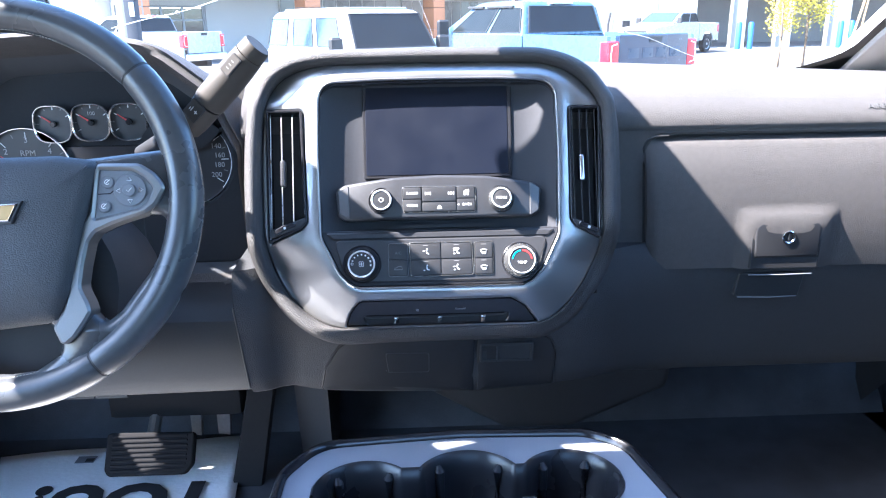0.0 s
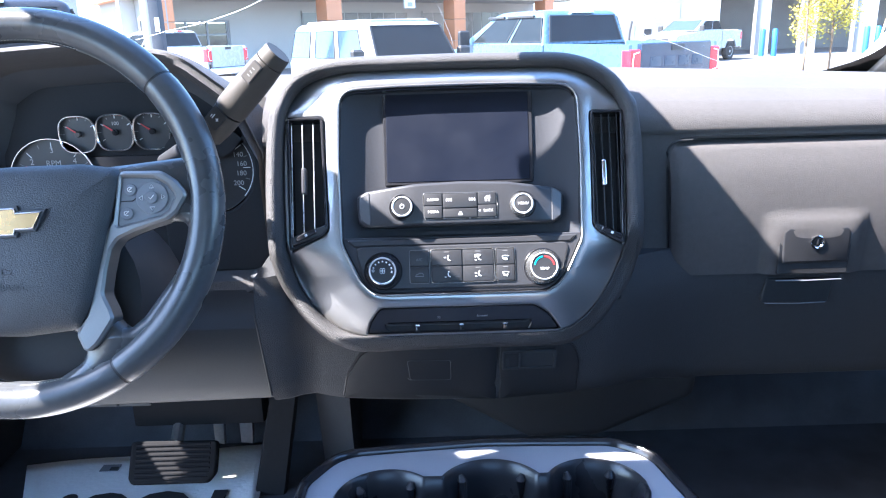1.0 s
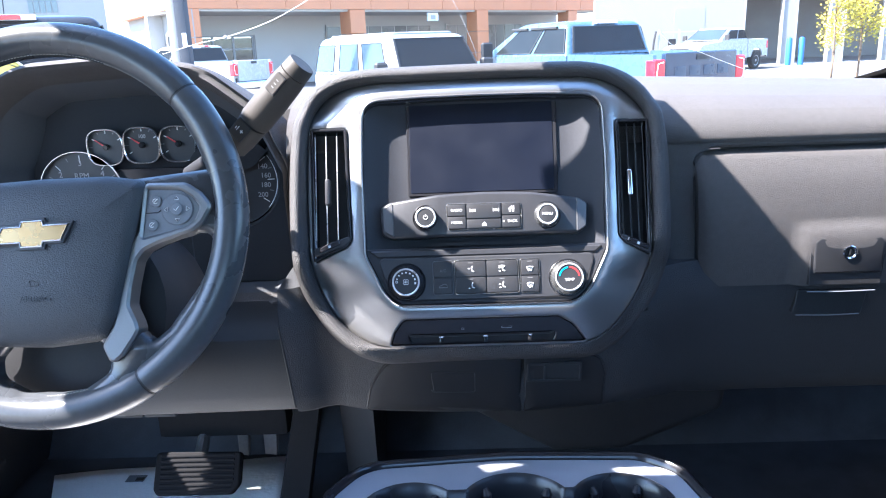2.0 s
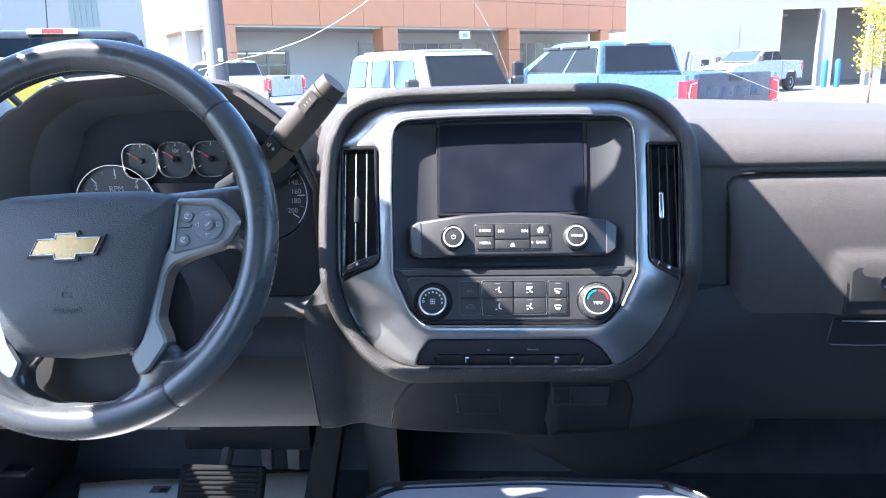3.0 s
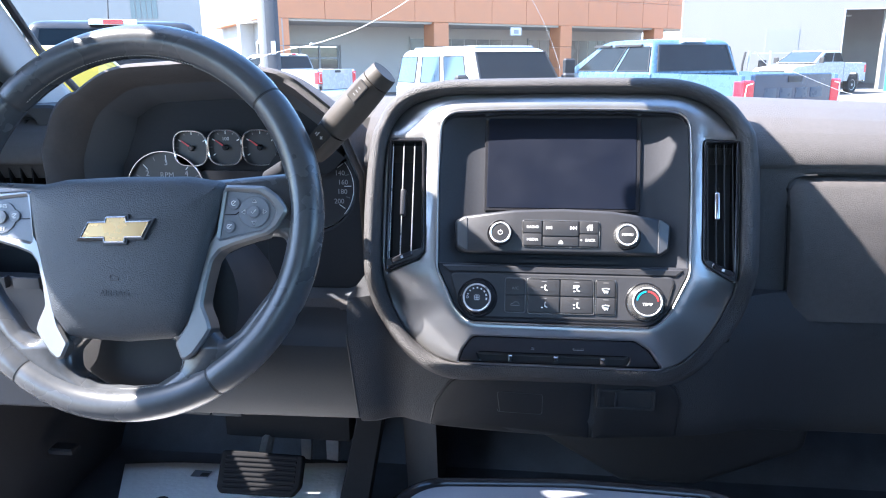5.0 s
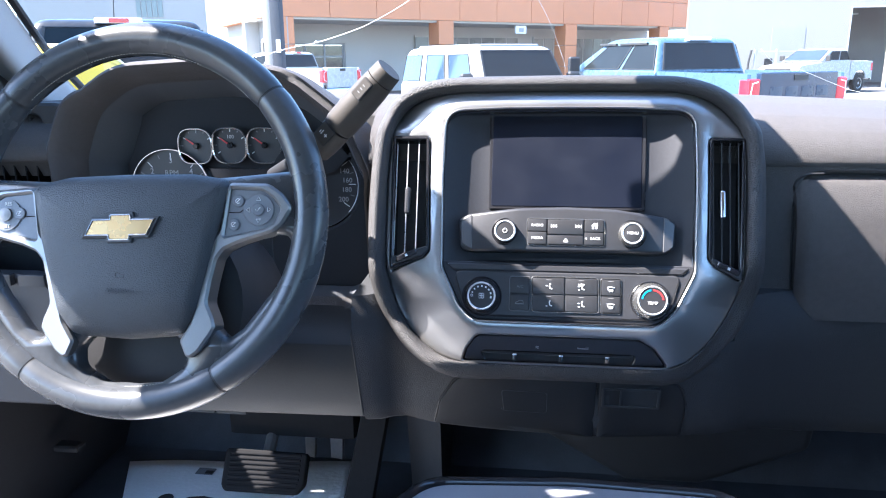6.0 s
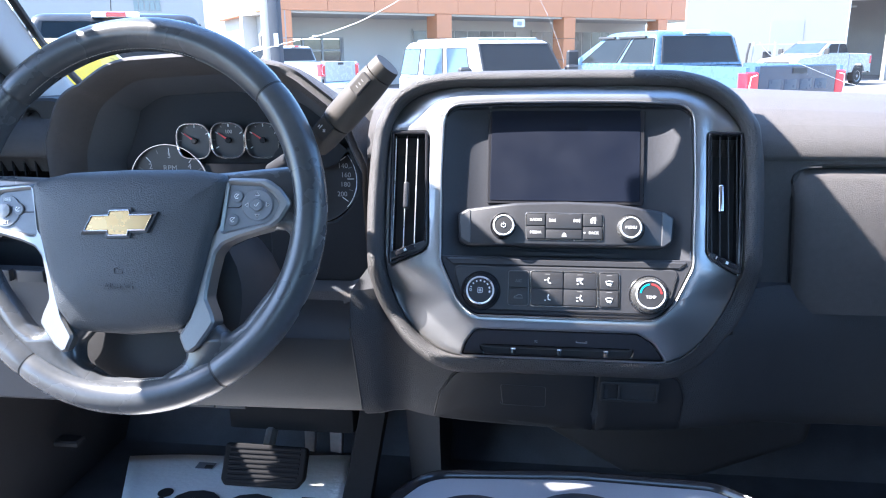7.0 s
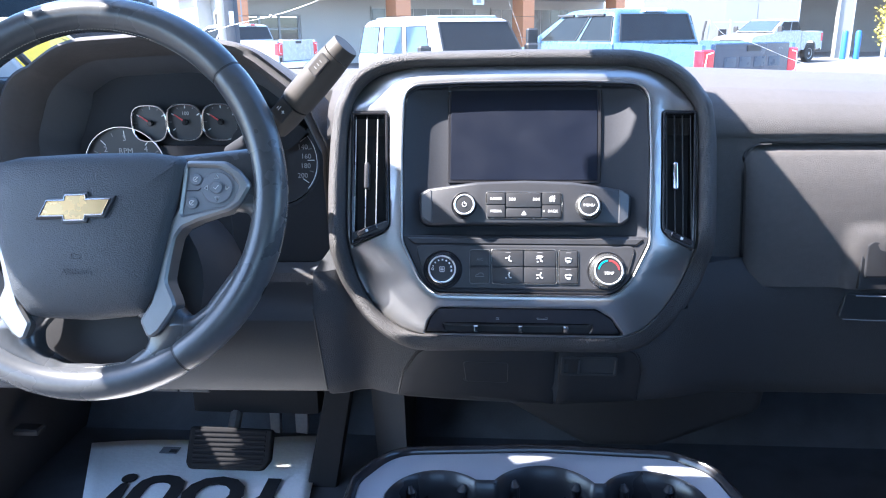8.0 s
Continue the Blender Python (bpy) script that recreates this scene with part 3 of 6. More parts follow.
        ring.append((x + nx * k, y + side_ * (1.9035 - 2 * y), z + nz * k - drop * max(0, min(1, (z - 1.40) / 0.2))))
    return ring


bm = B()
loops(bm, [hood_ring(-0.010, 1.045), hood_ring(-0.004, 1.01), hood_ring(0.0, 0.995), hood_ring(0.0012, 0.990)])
part("hood_liner", bm, HOOD_LIT, cluster, "smooth dark inside of the hood", sharp=50)
bm = B()
loops(bm, [hood_ring(0.0012, 0.990), hood_ring(0.0018, 0.986), hood_ring(0.0050, 0.969), hood_ring(0.0085, 0.956), hood_ring(0.0100, 0.9515), hood_ring(0.0115, 0.9490), hood_ring(0.0130, 0.9530), hood_ring(0.0135, 0.962), hood_ring(0.0135, 0.98, 0.002), hood_ring(0.0135, 1.0, 0.006),
           hood_ring(0.0135, 1.06, 0.020), hood_ring(0.012, 1.14, 0.045), hood_ring(0.010, 1.24, 0.08), hood_ring(0.008, 1.30, 0.12)])
part("hood", bm, SKIN, cluster, "grained arched hood", sharp=50)
bm = B()
CF = Matrix.Translation((0, 1.04, 0)) @ Matrix.Rotation(radians(90), 4, "X")
cap(bm, [offset(INNER, 0.002)], 0.0, CF)
part("face", bm, GAUGE_BLACK, cluster, "matt black gauge face")
# stepped panel at the right of the wheel
bm = B()
plate(bm, [fillet([(-0.40, 1.346), (-0.256, 1.346), (-0.258, 1.56), (-0.305, 1.51), (-0.40, 1.49)], [0, 0.012, 0.03, 0.02, 0], 5), circle(-0.333, 1.487, 0.0605, 40)], -0.002, 0.02, CF, 0.003)
part("surround", bm, GAUGE_BLACK, cluster)


def dial(x, z, r, marks, a0, a1, needle, label, numbers=(), square=False, mat=DIAL, nsize=0.009, rim=0.0035):
    o = circle(x, z, r, 40)
    if square:
        o = fillet(box2(x - r * 0.99, z - r * 0.99, x + r * 0.99, z + r * 0.99), r * 0.84, 10)
    b = B()
    plate(b, [o, offset(o, rim)], 0.004, 0.014, CF, 0.0014)
    g = part("gauge", b, CHROME, cluster, label)
    b = B()
    cap(b, [offset(o, 0.001)], 0.006, CF)
    part("dial", b, mat, g)
    for i in range(marks):
        a = math.radians(a0 + (a1 - a0) * i / (marks - 1))
        b = B()
        big = i % 2 == 0
        block(b, (-0.0005, r * (0.72 if big else 0.79), 0.0062), (0.0005, r * 0.88, 0.0066), at(CF, x, z) @ Matrix.Rotation(a - math.pi / 2, 4, "Z"))
        part("tick", b, PRINT_DIM if not big else PRINT, g)
    b = B()
    loops(b, [[(-0.0012, -r * 0.12, 0.0085), (0.0012, -r * 0.12, 0.0085), (0.0012, -r * 0.12, 0.0095), (-0.0012, -r * 0.12, 0.0095)], [(-0.0004, r * 0.72, 0.0085), (0.0004, r * 0.72, 0.0085), (0.0004, r * 0.72, 0.0092), (-0.0004, r * 0.72, 0.0092)]], at(CF, x, z) @ Matrix.Rotation(math.radians(needle - 90), 4, "Z"), cap0=True, cap1=True)
    part("needle", b, RED_PRINT, g, "thin red needle")
    b = B()
    lathe(b, [(r * 0.16, 0.0065), (r * 0.16, 0.011), (r * 0.12, 0.0125)], at(CF, x, z), 16)
    part("cap", b, BLACK, g)
    for s, a, k in numbers:
        a = math.radians(a)
        writing(s, nsize, at(CF, x + r * k * math.cos(a), z + r * k * math.sin(a), 0.0068), PRINT_GAUGE, g)
    return g


dial(-0.5425, 1.477, 0.0585, 13, 215, -35, 150, "large rev counter half hidden by the wheel hub", (("2", 138, 0.66), ("3", 90, 0.70), ("4", 42, 0.66), ("RPM", 90, 0.40)), mat=DIAL_PALE, nsize=0.011, rim=0.0022)
dial(-0.5020, 1.5385, 0.0252, 7, 210, 30, 145, "small gauge with a chrome ring", (), True, DIAL_PALE, rim=0.0024)
dial(-0.4530, 1.5398, 0.0252, 7, 210, 30, 145, "small temperature gauge with a chrome ring", (("100", 90, 0.45),), True, nsize=0.007, rim=0.0024)
dial(-0.4040, 1.5400, 0.0252, 7, 210, 30, 145, "small fuel gauge with a chrome ring", (), True, rim=0.0024)
dial(-0.3550, 1.5400, 0.0252, 7, 210, 30, 145, "small gauge with a chrome ring", (), True, rim=0.0024)
dial(-0.333, 1.487, 0.0600, 15, 215, -35, 160, "large speedometer with numbers to 200", (("120", 52, 0.72), ("140", 26, 0.70), ("160", 8, 0.70), ("180", -10, 0.68), ("200", -30, 0.68)), nsize=0.0095, rim=0.0018)
b = B()
tube(b, [at(CF, -0.333, 1.487, 0.0075) @ Vector((0.0565 * math.cos(a), 0.0565 * math.sin(a), 0)) for a in np.linspace(radians(60), radians(-42), 24)], 0.0005, 5)
part("scale_line", b, PRINT_BRIGHT, cluster)
b = B()
block(b, (-0.53, 1.487, 0.001), (-0.33, 1.508, 0.004), CF, 0.001)
part("strip", b, BLACK, cluster, "dark gloss strip below the small gauges")

# ---- centre stack ----
S = local((-0.0015, 0.897, 1.457), 20)
stack = group("centre_stack", "silver-trimmed centre console stack with screen and controls", "console", (0, 0.9, 1.2))
OUT = soften(mm([(0, 168), (90, 167), (130, 166), (168, 153), (192, 128), (199, 104), (200, 50), (197, -48), (189, -80), (160, -124), (128, -150), (90, -152), (0, -152),
                 (-90, -152), (-136, -151), (-174, -126), (-201, -86), (-210, -52), (-212, 56), (-208, 120), (-195, 147), (-168, 162), (-128, 167), (-90, 167)]), 3)
OPEN = fillet(mirror(mm([(0, 146), (70, 145.6), (142, 142.5), (143.5, 60), (141.5, -42), (121, -84), (104, -102), (0, -102.5)])), [0, 0.1, 0.024, 0, 0.03, 0.03, 0.03, 0, 0.03, 0.03, 0.03, 0, 0.024, 0.1], 7)
VENT = [fillet(mm([(158.5, 112), (198, 112), (194, -49.5), (168, -36), (157, -26)]), [0.006, 0.003, 0.002, 0.006, 0.006], 4),
        fillet(mm([(-206, 113), (-162, 113), (-158, -23), (-165, -31), (-204, -48)]), [0.003, 0.006, 0.006, 0.006, 0.002], 4)]
SWITCH = fillet(mm([(-100, -118), (84, -118), (101, -128), (118, -149.6), (-118, -149.6), (-112, -134)]), [0.012, 0.012, 0.01, 0.003, 0.003, 0.01], 4)


RIDGE = offset(OPEN, -0.004)


def ridge_gap(x, y):
    """How far a point of the trim lies outside the ridge round the opening."""
    best, inside = 9.0, False
    for i in range(len(RIDGE)):
        (ax_, ay_), (bx_, by_) = RIDGE[i - 1], RIDGE[i]
        ex, ey = bx_ - ax_, by_ - ay_
        k = max(0.0, min(1.0, ((x - ax_) * ex + (y - ay_) * ey) / max(1e-12, ex * ex + ey * ey)))
        best = min(best, math.hypot(x - ax_ - k * ex, y - ay_ - k * ey))
        if (ay_ > y) != (by_ > y) and x < ax_ + (y - ay_) / (by_ - ay_) * ex:
            inside = not inside
    return 0.0 if inside else best


def drape(x, y):
    """The trim breaks away from the ridge round the opening: back a little at the sides, flat under the vents, steeply over the lower cheeks and apron."""
    d = ridge_gap(x, y)

    def fall(dd, slope, a=0.005):
        return slope * (math.sqrt(dd * dd + a * a) - a)

    def ease(k):
        k = max(0.0, min(1.0, k))
        return k * k * (3 - 2 * k)
    low, head = ease((-0.030 - y) / 0.05), ease((y - 0.115) / 0.028)
    flat = min(d, 0.014)
    side_fall = fall(flat, 0.52) + 0.06 * (d - flat)
    return -(low * fall(min(d, 0.06), 0.62) + head * fall(d, 0.34) + (1 - low - head) * side_fall)


def draped(bm, step=0.0):
    if step:
        for axis, lo_, hi_ in ((0, -0.215, 0.205), (1, -0.155, 0.17)):
            for c in np.arange(lo_, hi_, step):
                n = Vector((1, 0, 0)) if axis == 0 else Vector((0, 1, 0))
                bmesh.ops.bisect_plane(bm, geom=bm.verts[:] + bm.edges[:] + bm.faces[:], plane_co=n * float(c), plane_no=n)
    for v in bm.verts:
        v.co.z += drape(v.co.x, v.co.y)
    bm.transform(S)


bm = B()
plate(bm, [OUT, OPEN, VENT[0], VENT[1], SWITCH], -0.012, 0.0, Matrix(), 0.0018)
draped(bm, 0.007)
part("trim", bm, SILVER, stack, "satin silver trim frame")
# raised rim inside the trim, with its bright edge
bm = B()
plate(bm, [offset(OPEN, -0.0028), OPEN], -0.004, 0.0014, S, 0.0012)
part("inner_rim", bm, SILVER, stack, "thin raised silver rim")

# grained bolster all round
bm = B()
ringsb = []
for d, w in ((0.000, -0.012), (0.0, 0.0005), (-0.0014, 0.0060), (-0.0036, 0.0102), (-0.0070, 0.0130), (-0.0110, 0.0136), (-0.0145, 0.0118), (-0.0172, 0.0078), (-0.0188, 0.003), (-0.020, -0.006), (-0.0225, -0.03), (-0.026, -0.06), (-0.028, -0.12)):
    ring_ = []
    for (x, y), (x0_, y0_) in zip(offset(OUT, d), OUT):
        low_ = max(0.0, min(1.0, (-0.075 - y0_) / 0.06))
        right_ = max(0.0, min(1.0, (x0_ - 0.10) / 0.06)) * max(0.0, min(1.0, (0.115 - y0_) / 0.05))
        out_ = right_ * max(0.0, min(1.0, (0.14 - y0_) / 0.06)) * max(0.0, -d - 0.0125) * 1.2
        w_ = w * (1 - right_) + right_ * float(np.interp(-d, [0.0, 0.001, 0.006, 0.0115, 0.0150, 0.0172, 0.0200, 0.028], [w, 0.0100, 0.0145, 0.0130, 0.0050, -0.005, -0.028, -0.09]))
        w_ = min(w_, 0.0015 + 0.013 * (1 - right_ * max(0.0, min(1.0, (-0.02 - y0_) / 0.05)))) if x0_ > 0 else w_
        keep_ = 0.0 if d == 0.0 else (0.7 - 0.65 * max(0.0, min(1.0, (-0.05 - y0_) / 0.05))) * (1 - low_ * (1 - max(0.0, min(1.0, (-x0_ - 0.06) / 0.07)))) * (1 - right_)
        left_ = max(0.0, min(1.0, (-x0_ - 0.13) / 0.05)) * max(0.0, min(1.0, (0.10 - y0_) / 0.08)) * (1 - 0.5 * low_)
        w_ += (0.005 - 0.008 * max(0.0, min(1.0, (-0.05 - y0_) / 0.05))) * left_ * max(0.0, min(1.0, -d / 0.006))
        w_ += 0.9 * d * low_ * (1 - max(0.0, min(1.0, (-x0_ - 0.06) / 0.07)))
        k_ = 1 + out_ / max(1e-6, -d) if d < 0 else 1.0
        ring_.append((x0_ + (x - x0_) * k_, y0_ + (y - y0_) * k_, (w_ * (1 - 0.85 * low_ * (1 - 0.5 * right_) * (1 - 0.75 * max(0.0, min(1.0, (-x0_ - 0.06) / 0.07)))) if w_ > 0 else w_) - keep_ * drape(x0_, y0_)))
    ringsb.append(ring_)
loops(bm, ringsb)
draped(bm)
part("bolster", bm, BOLSTER_SKIN, stack, "grained soft bolster round the trim", sharp=60)

# black bezel: recess with the screen
bm = B()


def recess(u, v):
    k = max(0.0, min(1.0, (0.1425 - abs(u)) / 0.050))
    top_ = max(0.0, min(1.0, (0.1455 - v) / 0.012))
    return -0.003 - 0.017 * (1 - (1 - k) ** 2) * (0.35 + 0.65 * math.sqrt(1 - (1 - top_) ** 2))


us = [-0.1425 + 0.285 * i / 60 for i in range(61)]
loops(bm, [[(u, v, recess(u, v)) for u in us] for v in (0.1458, 0.1448, 0.143, 0.140, 0.136, 0.13, 0.11, 0.08, 0.05, 0.02, -0.01, -0.037)], S, closed=False)
bez = part("bezel", bm, BEZEL, stack, "dark dished bezel beside the screen", sharp=50)
bm = B()
plate(bm, [fillet(mm([(-91.5, 146), (91.5, 146), (90, 29), (-91, 29)]), 0.003, 3)], -0.024, -0.0172, S, 0.001)
part("frame", bm, BLACK, bez)
bm = B()
plate(bm, [fillet(mm([(-87.5, 141), (86, 141), (85.5, 33), (-87.5, 33)]), 0.002, 3)], -0.018, -0.0166, S, 0.0004)
part("screen", bm, SCREEN, stack, "dark switched-off touch screen")
bm = B()
plate(bm, [offset(OPEN, 0.0003), offset(OPEN, 0.0022)], -0.018, -0.0035, S, 0.0008)
part("lip", bm, BLACK, bez)

# lower black panel under the radio and round the climate controls
bm = B()
plate(bm, [offset(fillet(mm([(-142, -34), (142, -34), (142, -40), (121, -84), (103, -101), (-103, -101), (-121, -84), (-142, -40)]), [0, 0, 0.02, 0.02, 0.02, 0.02, 0.02, 0.02], 5), 0.0004)], -0.02, -0.0025, S, 0.001)
part("lower_bezel", bm, BEZEL, stack)
bm = B()
plate(bm, [fillet(mm([(-140, -36), (140, -36), (128, -46), (-128, -46)]), 0.004, 3)], -0.008, -0.0005, S, 0.0025)
part("ledge", bm, SMOOTH_DARK, stack)
bm = B()
plate(bm, [fillet(mm([(-128, -45), (128, -45), (117, -83), (101, -97), (-101, -97), (-117, -83)]), [0.008, 0.008, 0.015, 0.015, 0.015, 0.015], 5)], -0.008, 0.0, S, 0.002)
climate = part("climate_panel", bm, SMOOTH_DARK, stack, "black climate control panel")
bm = B()
block(bm, (-0.067, -0.0325, -0.006), (0.064, -0.0285, -0.0052), S)
part("disc_slot", bm, MATT_BLACK, stack, "thin disc slot")

# radio panel
bm = B()
SR = at(S, 0, 0, -0.0035)
RADIO = fillet(mm([(-122, 15), (-111, 21), (-55, 27), (0, 29), (55, 27), (110, 20), (121, 14), (119, -15), (109, -22), (-110, -23), (-120, -18)]), [0.006, 0.01, 0.03, 0.05, 0.03, 0.01, 0.006, 0.008, 0.01, 0.01, 0.008], 4)


def bowed(bm, m):
    for u_ in [s_ * c / 1000 for c in range(48, 124, 6) for s_ in (-1, 1)]:
        bmesh.ops.bisect_plane(bm, geom=bm.verts[:] + bm.edges[:] + bm.faces[:], plane_co=(u_, 0, 0), plane_no=(1, 0, 0))
    for v in bm.verts:
        k = max(0.0, (abs(v.co.x) - 0.045) / 0.076)
        v.co.z -= 0.0150 * k * k
        v.co.x *= 1 + 0.018 * k * k
    bm.transform(m)


pillow(bm, RADIO, -0.008, 0.013, Matrix(), 0.004, 4)
bowed(bm, SR)
radio = part("radio_panel", bm, SMOOTH_DARK, stack, "protruding black radio panel")
for s in (-1, 1):
    bm = B()
    o = mm([(s * 107, 19.5), (s * 109.5, 19), (s * 119.0, 12.5), (s * 117.0, -13.5), (s * 109.0, -19.5), (s * 106, -20)])
    plate(bm, [fillet(o if s < 0 else o[::-1], 0.002, 2)], 0.010, 0.0142, Matrix(), 0.0008)
    bowed(bm, SR)
    part("end_cap", bm, END_GREY, radio, "dark end strip")


def knob(parent, u, v, base, top, h, w, skirt, label=""):
    """A round knob: dark seat, tapering knurled body, slim bright ring and a black face."""
    m_ = at(S, u, v)
    b = B()
    lathe(b, [(base * 1.14, w - 0.004), (base * 1.14, w + 0.0006), (base * 1.11, w + 0.0012), (base * 1.05, w + 0.0004), (base * 0.9, w + 0.0004)], m_, 48)
    part("collar", b, BLACK, parent)
    b = B()
    lathe(b, [(base, w), (base, w + h * 0.22), (base * 0.98, w + h * 0.30), (top + 0.0006, w + h * 0.82), (top, w + h * 0.90), (top - 0.001, w + h * 0.92)], m_, 48)
    k = part("knob", b, skirt, parent, label)
    b = B()
    lathe(b, [(top, w + h * 0.86), (top + 0.0003, w + h * 0.93), (top - 0.0003, w + h), (top - 0.0010, w + h + 0.0002), (top - 0.0017, w + h * 0.97), (top - 0.0018, w + h * 0.75)], m_, 48)
    part("ring", b, RING_BRIGHT, k, "slim bright ring")
    b = B()
    lathe(b, [(top - 0.0016, w + h * 0.6), (top - 0.0016, w + h * 0.93), (top - 0.0022, w + h - 0.0006), (0.0, w + h - 0.0004)], m_, 40)
    part("face", b, BUTTON, k)
    b = B()
    for i in range(44):
        a = 2 * math.pi * i / 44
        block(b, (base * 0.985, -0.0004, w + 0.001), (base * 1.025, 0.0004, w + h * 0.22), m_ @ Matrix.Rotation(a, 4, "Z"))
    part("grip", b, skirt, k)
    return k


knob(radio, -0.0690, -0.0004, 0.0136, 0.0118, 0.010, 0.0075, BLACK, "round power knob with a bright ring")
knob(radio, 0.0718, -0.0010, 0.0143, 0.0118, 0.012, 0.0075, SATIN_RING, "round menu knob with a bright ring")
writing("MENU", 0.0045, at(S, 0.0718, -0.0010, 0.0195), PRINT, radio)
bm = B()
pw = [(0.0024 * math.cos(a), 0.0024 * math.sin(a)) for a in np.linspace(math.radians(120), math.radians(420), 16)]
tube(bm, [at(S, -0.0690, -0.0004, 0.0175) @ Vector((x, y, 0)) for x, y in pw], 0.00035, 5)
tube(bm, [at(S, -0.0690, -0.0004, 0.0175) @ Vector((0, y, 0)) for y in (0.0008, 0.0034)], 0.00035, 5)
part("power_mark", bm, PRINT, radio)

# button block
bm = B()
KEY_RIM = fillet(mm([(-45, 15.5), (42.5, 15), (42.5, -16), (-44, -16)]), 0.004, 4)
plate(bm, [KEY_RIM, offset(KEY_RIM, 0.0012)], 0.012, 0.0142, SR, 0.0004)
part("key_rim", bm, SATIN_RING, radio, "thin bright rim round the keys")


def key(parent, u0, v0, u1, v1, w, h=0.0022, mat=BUTTON, name="button"):
    b = B()
    pillow(b, fillet(box2(u0 + 0.0004, v0 + 0.0004, u1 - 0.0004, v1 - 0.0004), 0.0012, 2), w - 0.002, w + h, S, 0.0006, 2)
    return part(name, b, mat, parent)


for u0, v0, u1, v1 in ((-43.6, 0, -22, 14.2), (-43.6, -14.6, -22, 0), (-21.5, -3.2, 19, 14.2), (-21.5, -14.6, 19, -3.6), (19.5, 0, 41.2, 14.2), (19.5, -14.6, 41.2, 0)):
    key(radio, u0 / 1000, v0 / 1000, u1 / 1000, v1 / 1000, 0.0095)
TW = 0.0155
for s, u, v, z in (("RADIO", -32.8, 7, 4.4), ("MEDIA", -32.8, -7.4, 4.4), ("BACK", 31.8, -7.2, 4.4)):
    writing(s, z / 1000, at(SR, u / 1000, v / 1000, TW), PRINT, radio)


def tri(bm, pts, m, w=0.0):
    vs = [bm.verts.new(m @ Vector((x / 1000, y / 1000, w))) for x, y in pts]
    bm.faces.new(vs)


bm = B()
for u, d in ((-14, -1), (9.5, 1)):
    m = at(SR, u / 1000, 0.0065, TW)
    tri(bm, [(0, 2), (0, -2), (d * 3, 0)] if d > 0 else [(0, -2), (0, 2), (-3, 0)], m)
    tri(bm, [(3, 2), (3, -2), (6, 0)] if d > 0 else [(3, -2), (3, 2), (0, 0)], m)
    k = 6.3 if d > 0 else -3.6
    tri(bm, [(k, -2), (k + 0.7, -2), (k + 0.7, 2), (k, 2)], m)
part("skip_marks", bm, PRINT, radio)
bm = B()
m = at(SR, -0.001, -0.0095, TW)
tri(bm, [(-2.6, -0.6), (2.6, -0.6), (0, 2.4)], m)
tri(bm, [(-2.6, -2.2), (2.6, -2.2), (2.6, -1.2), (-2.6, -1.2)], m)
part("eject_mark", bm, PRINT, radio)
bm = B()
m = at(SR, 0.031, 0.0072, TW)
tri(bm, [(-4, 0), (4, 0), (0, 3.6)], m)
tri(bm, [(-2.8, -3.4), (-0.8, -3.4), (-0.8, 0), (-2.8, 0)], m)
tri(bm, [(0.8, -3.4), (2.8, -3.4), (2.8, 0), (0.8, 0)], m)
tri(bm, [(2, 1.5), (3, 1.5), (3, 3.6), (2, 3.6)], m)
tri(bm, [(-11.2 + 2.2, -14.4), (-11.2 + 2.2, -12.0), (-11.2, -13.2)], at(SR, 0.031 + 0.0003, 0.0061, TW))
part("home_mark", bm, PRINT, radio)

# climate knobs and keys
knob(climate, -0.0940, -0.0745, 0.0200, 0.0158, 0.012, 0.000, BLACK, "fan knob with a bright ring")
knob(climate, 0.0940, -0.0745, 0.0198, 0.0160, 0.018, 0.000, SATIN_RING, "temperature knob with a bright ring")
bm = B()
FAN = at(S, -0.0940, -0.0745, 0.0118)
for i in range(8):
    a = math.radians(160 - i * 24)
    block(bm, (0.0100, -0.0006 - 0.00010 * i, 0), (0.0118, 0.0006 + 0.00010 * i, 0.0003), FAN @ Matrix.Rotation(a, 4, "Z"))
tube(bm, [FAN @ Vector((-0.0108 + 0.0013 * math.cos(a), 0.0003 + 0.0013 * math.sin(a), 0)) for a in np.linspace(0, 6.28, 12)], 0.0003, 4)
for i in range(4):
    a = math.radians(45 + 90 * i)
    c = Vector((0.0020 * math.cos(a), 0.0020 * math.sin(a), 0))
    tube(bm, [FAN @ (c + Vector((0.0015 * math.cos(q), 0.0015 * math.sin(q), 0))) for q in np.linspace(0, 6.28, 10)], 0.0003, 4)
part("fan_marks", bm, PRINT_BRIGHT, climate)
for a0, a1, mt in ((172, 98, BLUE_PRINT), (88, 5, RED_PRINT)):
    bm = B()
    arc = [math.radians(a0 + (a1 - a0) * i / 14) for i in range(15)]
    loops(bm, [[(0.0104 * math.cos(a), 0.0104 * math.sin(a), 0.0179) for a in arc], [(0.0122 * math.cos(a), 0.0122 * math.sin(a), 0.0179) for a in arc]], at(S, 0.094, -0.0745), closed=False)
    part("heat_arc", bm, mt, climate)
writing("TEMP", 0.0046, at(S, 0.094, -0.0775, 0.0180), PRINT, climate)
bm = B()
MODE = fillet(mm([(-38.5, -50), (37, -50), (38.5, -90.5), (-37, -91)]), 0.004, 4)
plate(bm, [MODE, offset(MODE, 0.0011)], -0.001, 0.0018, S, 0.0004)
part("key_rim", bm, SATIN_RING, climate, "thin bright rim round the mode keys")
for o_, mt_ in ((box2(-0.063, -0.0905, -0.0392, -0.0505), PRINT_DIM), (box2(0.0392, -0.0905, 0.062, -0.0505), SATIN_RING)):
    bm = B()
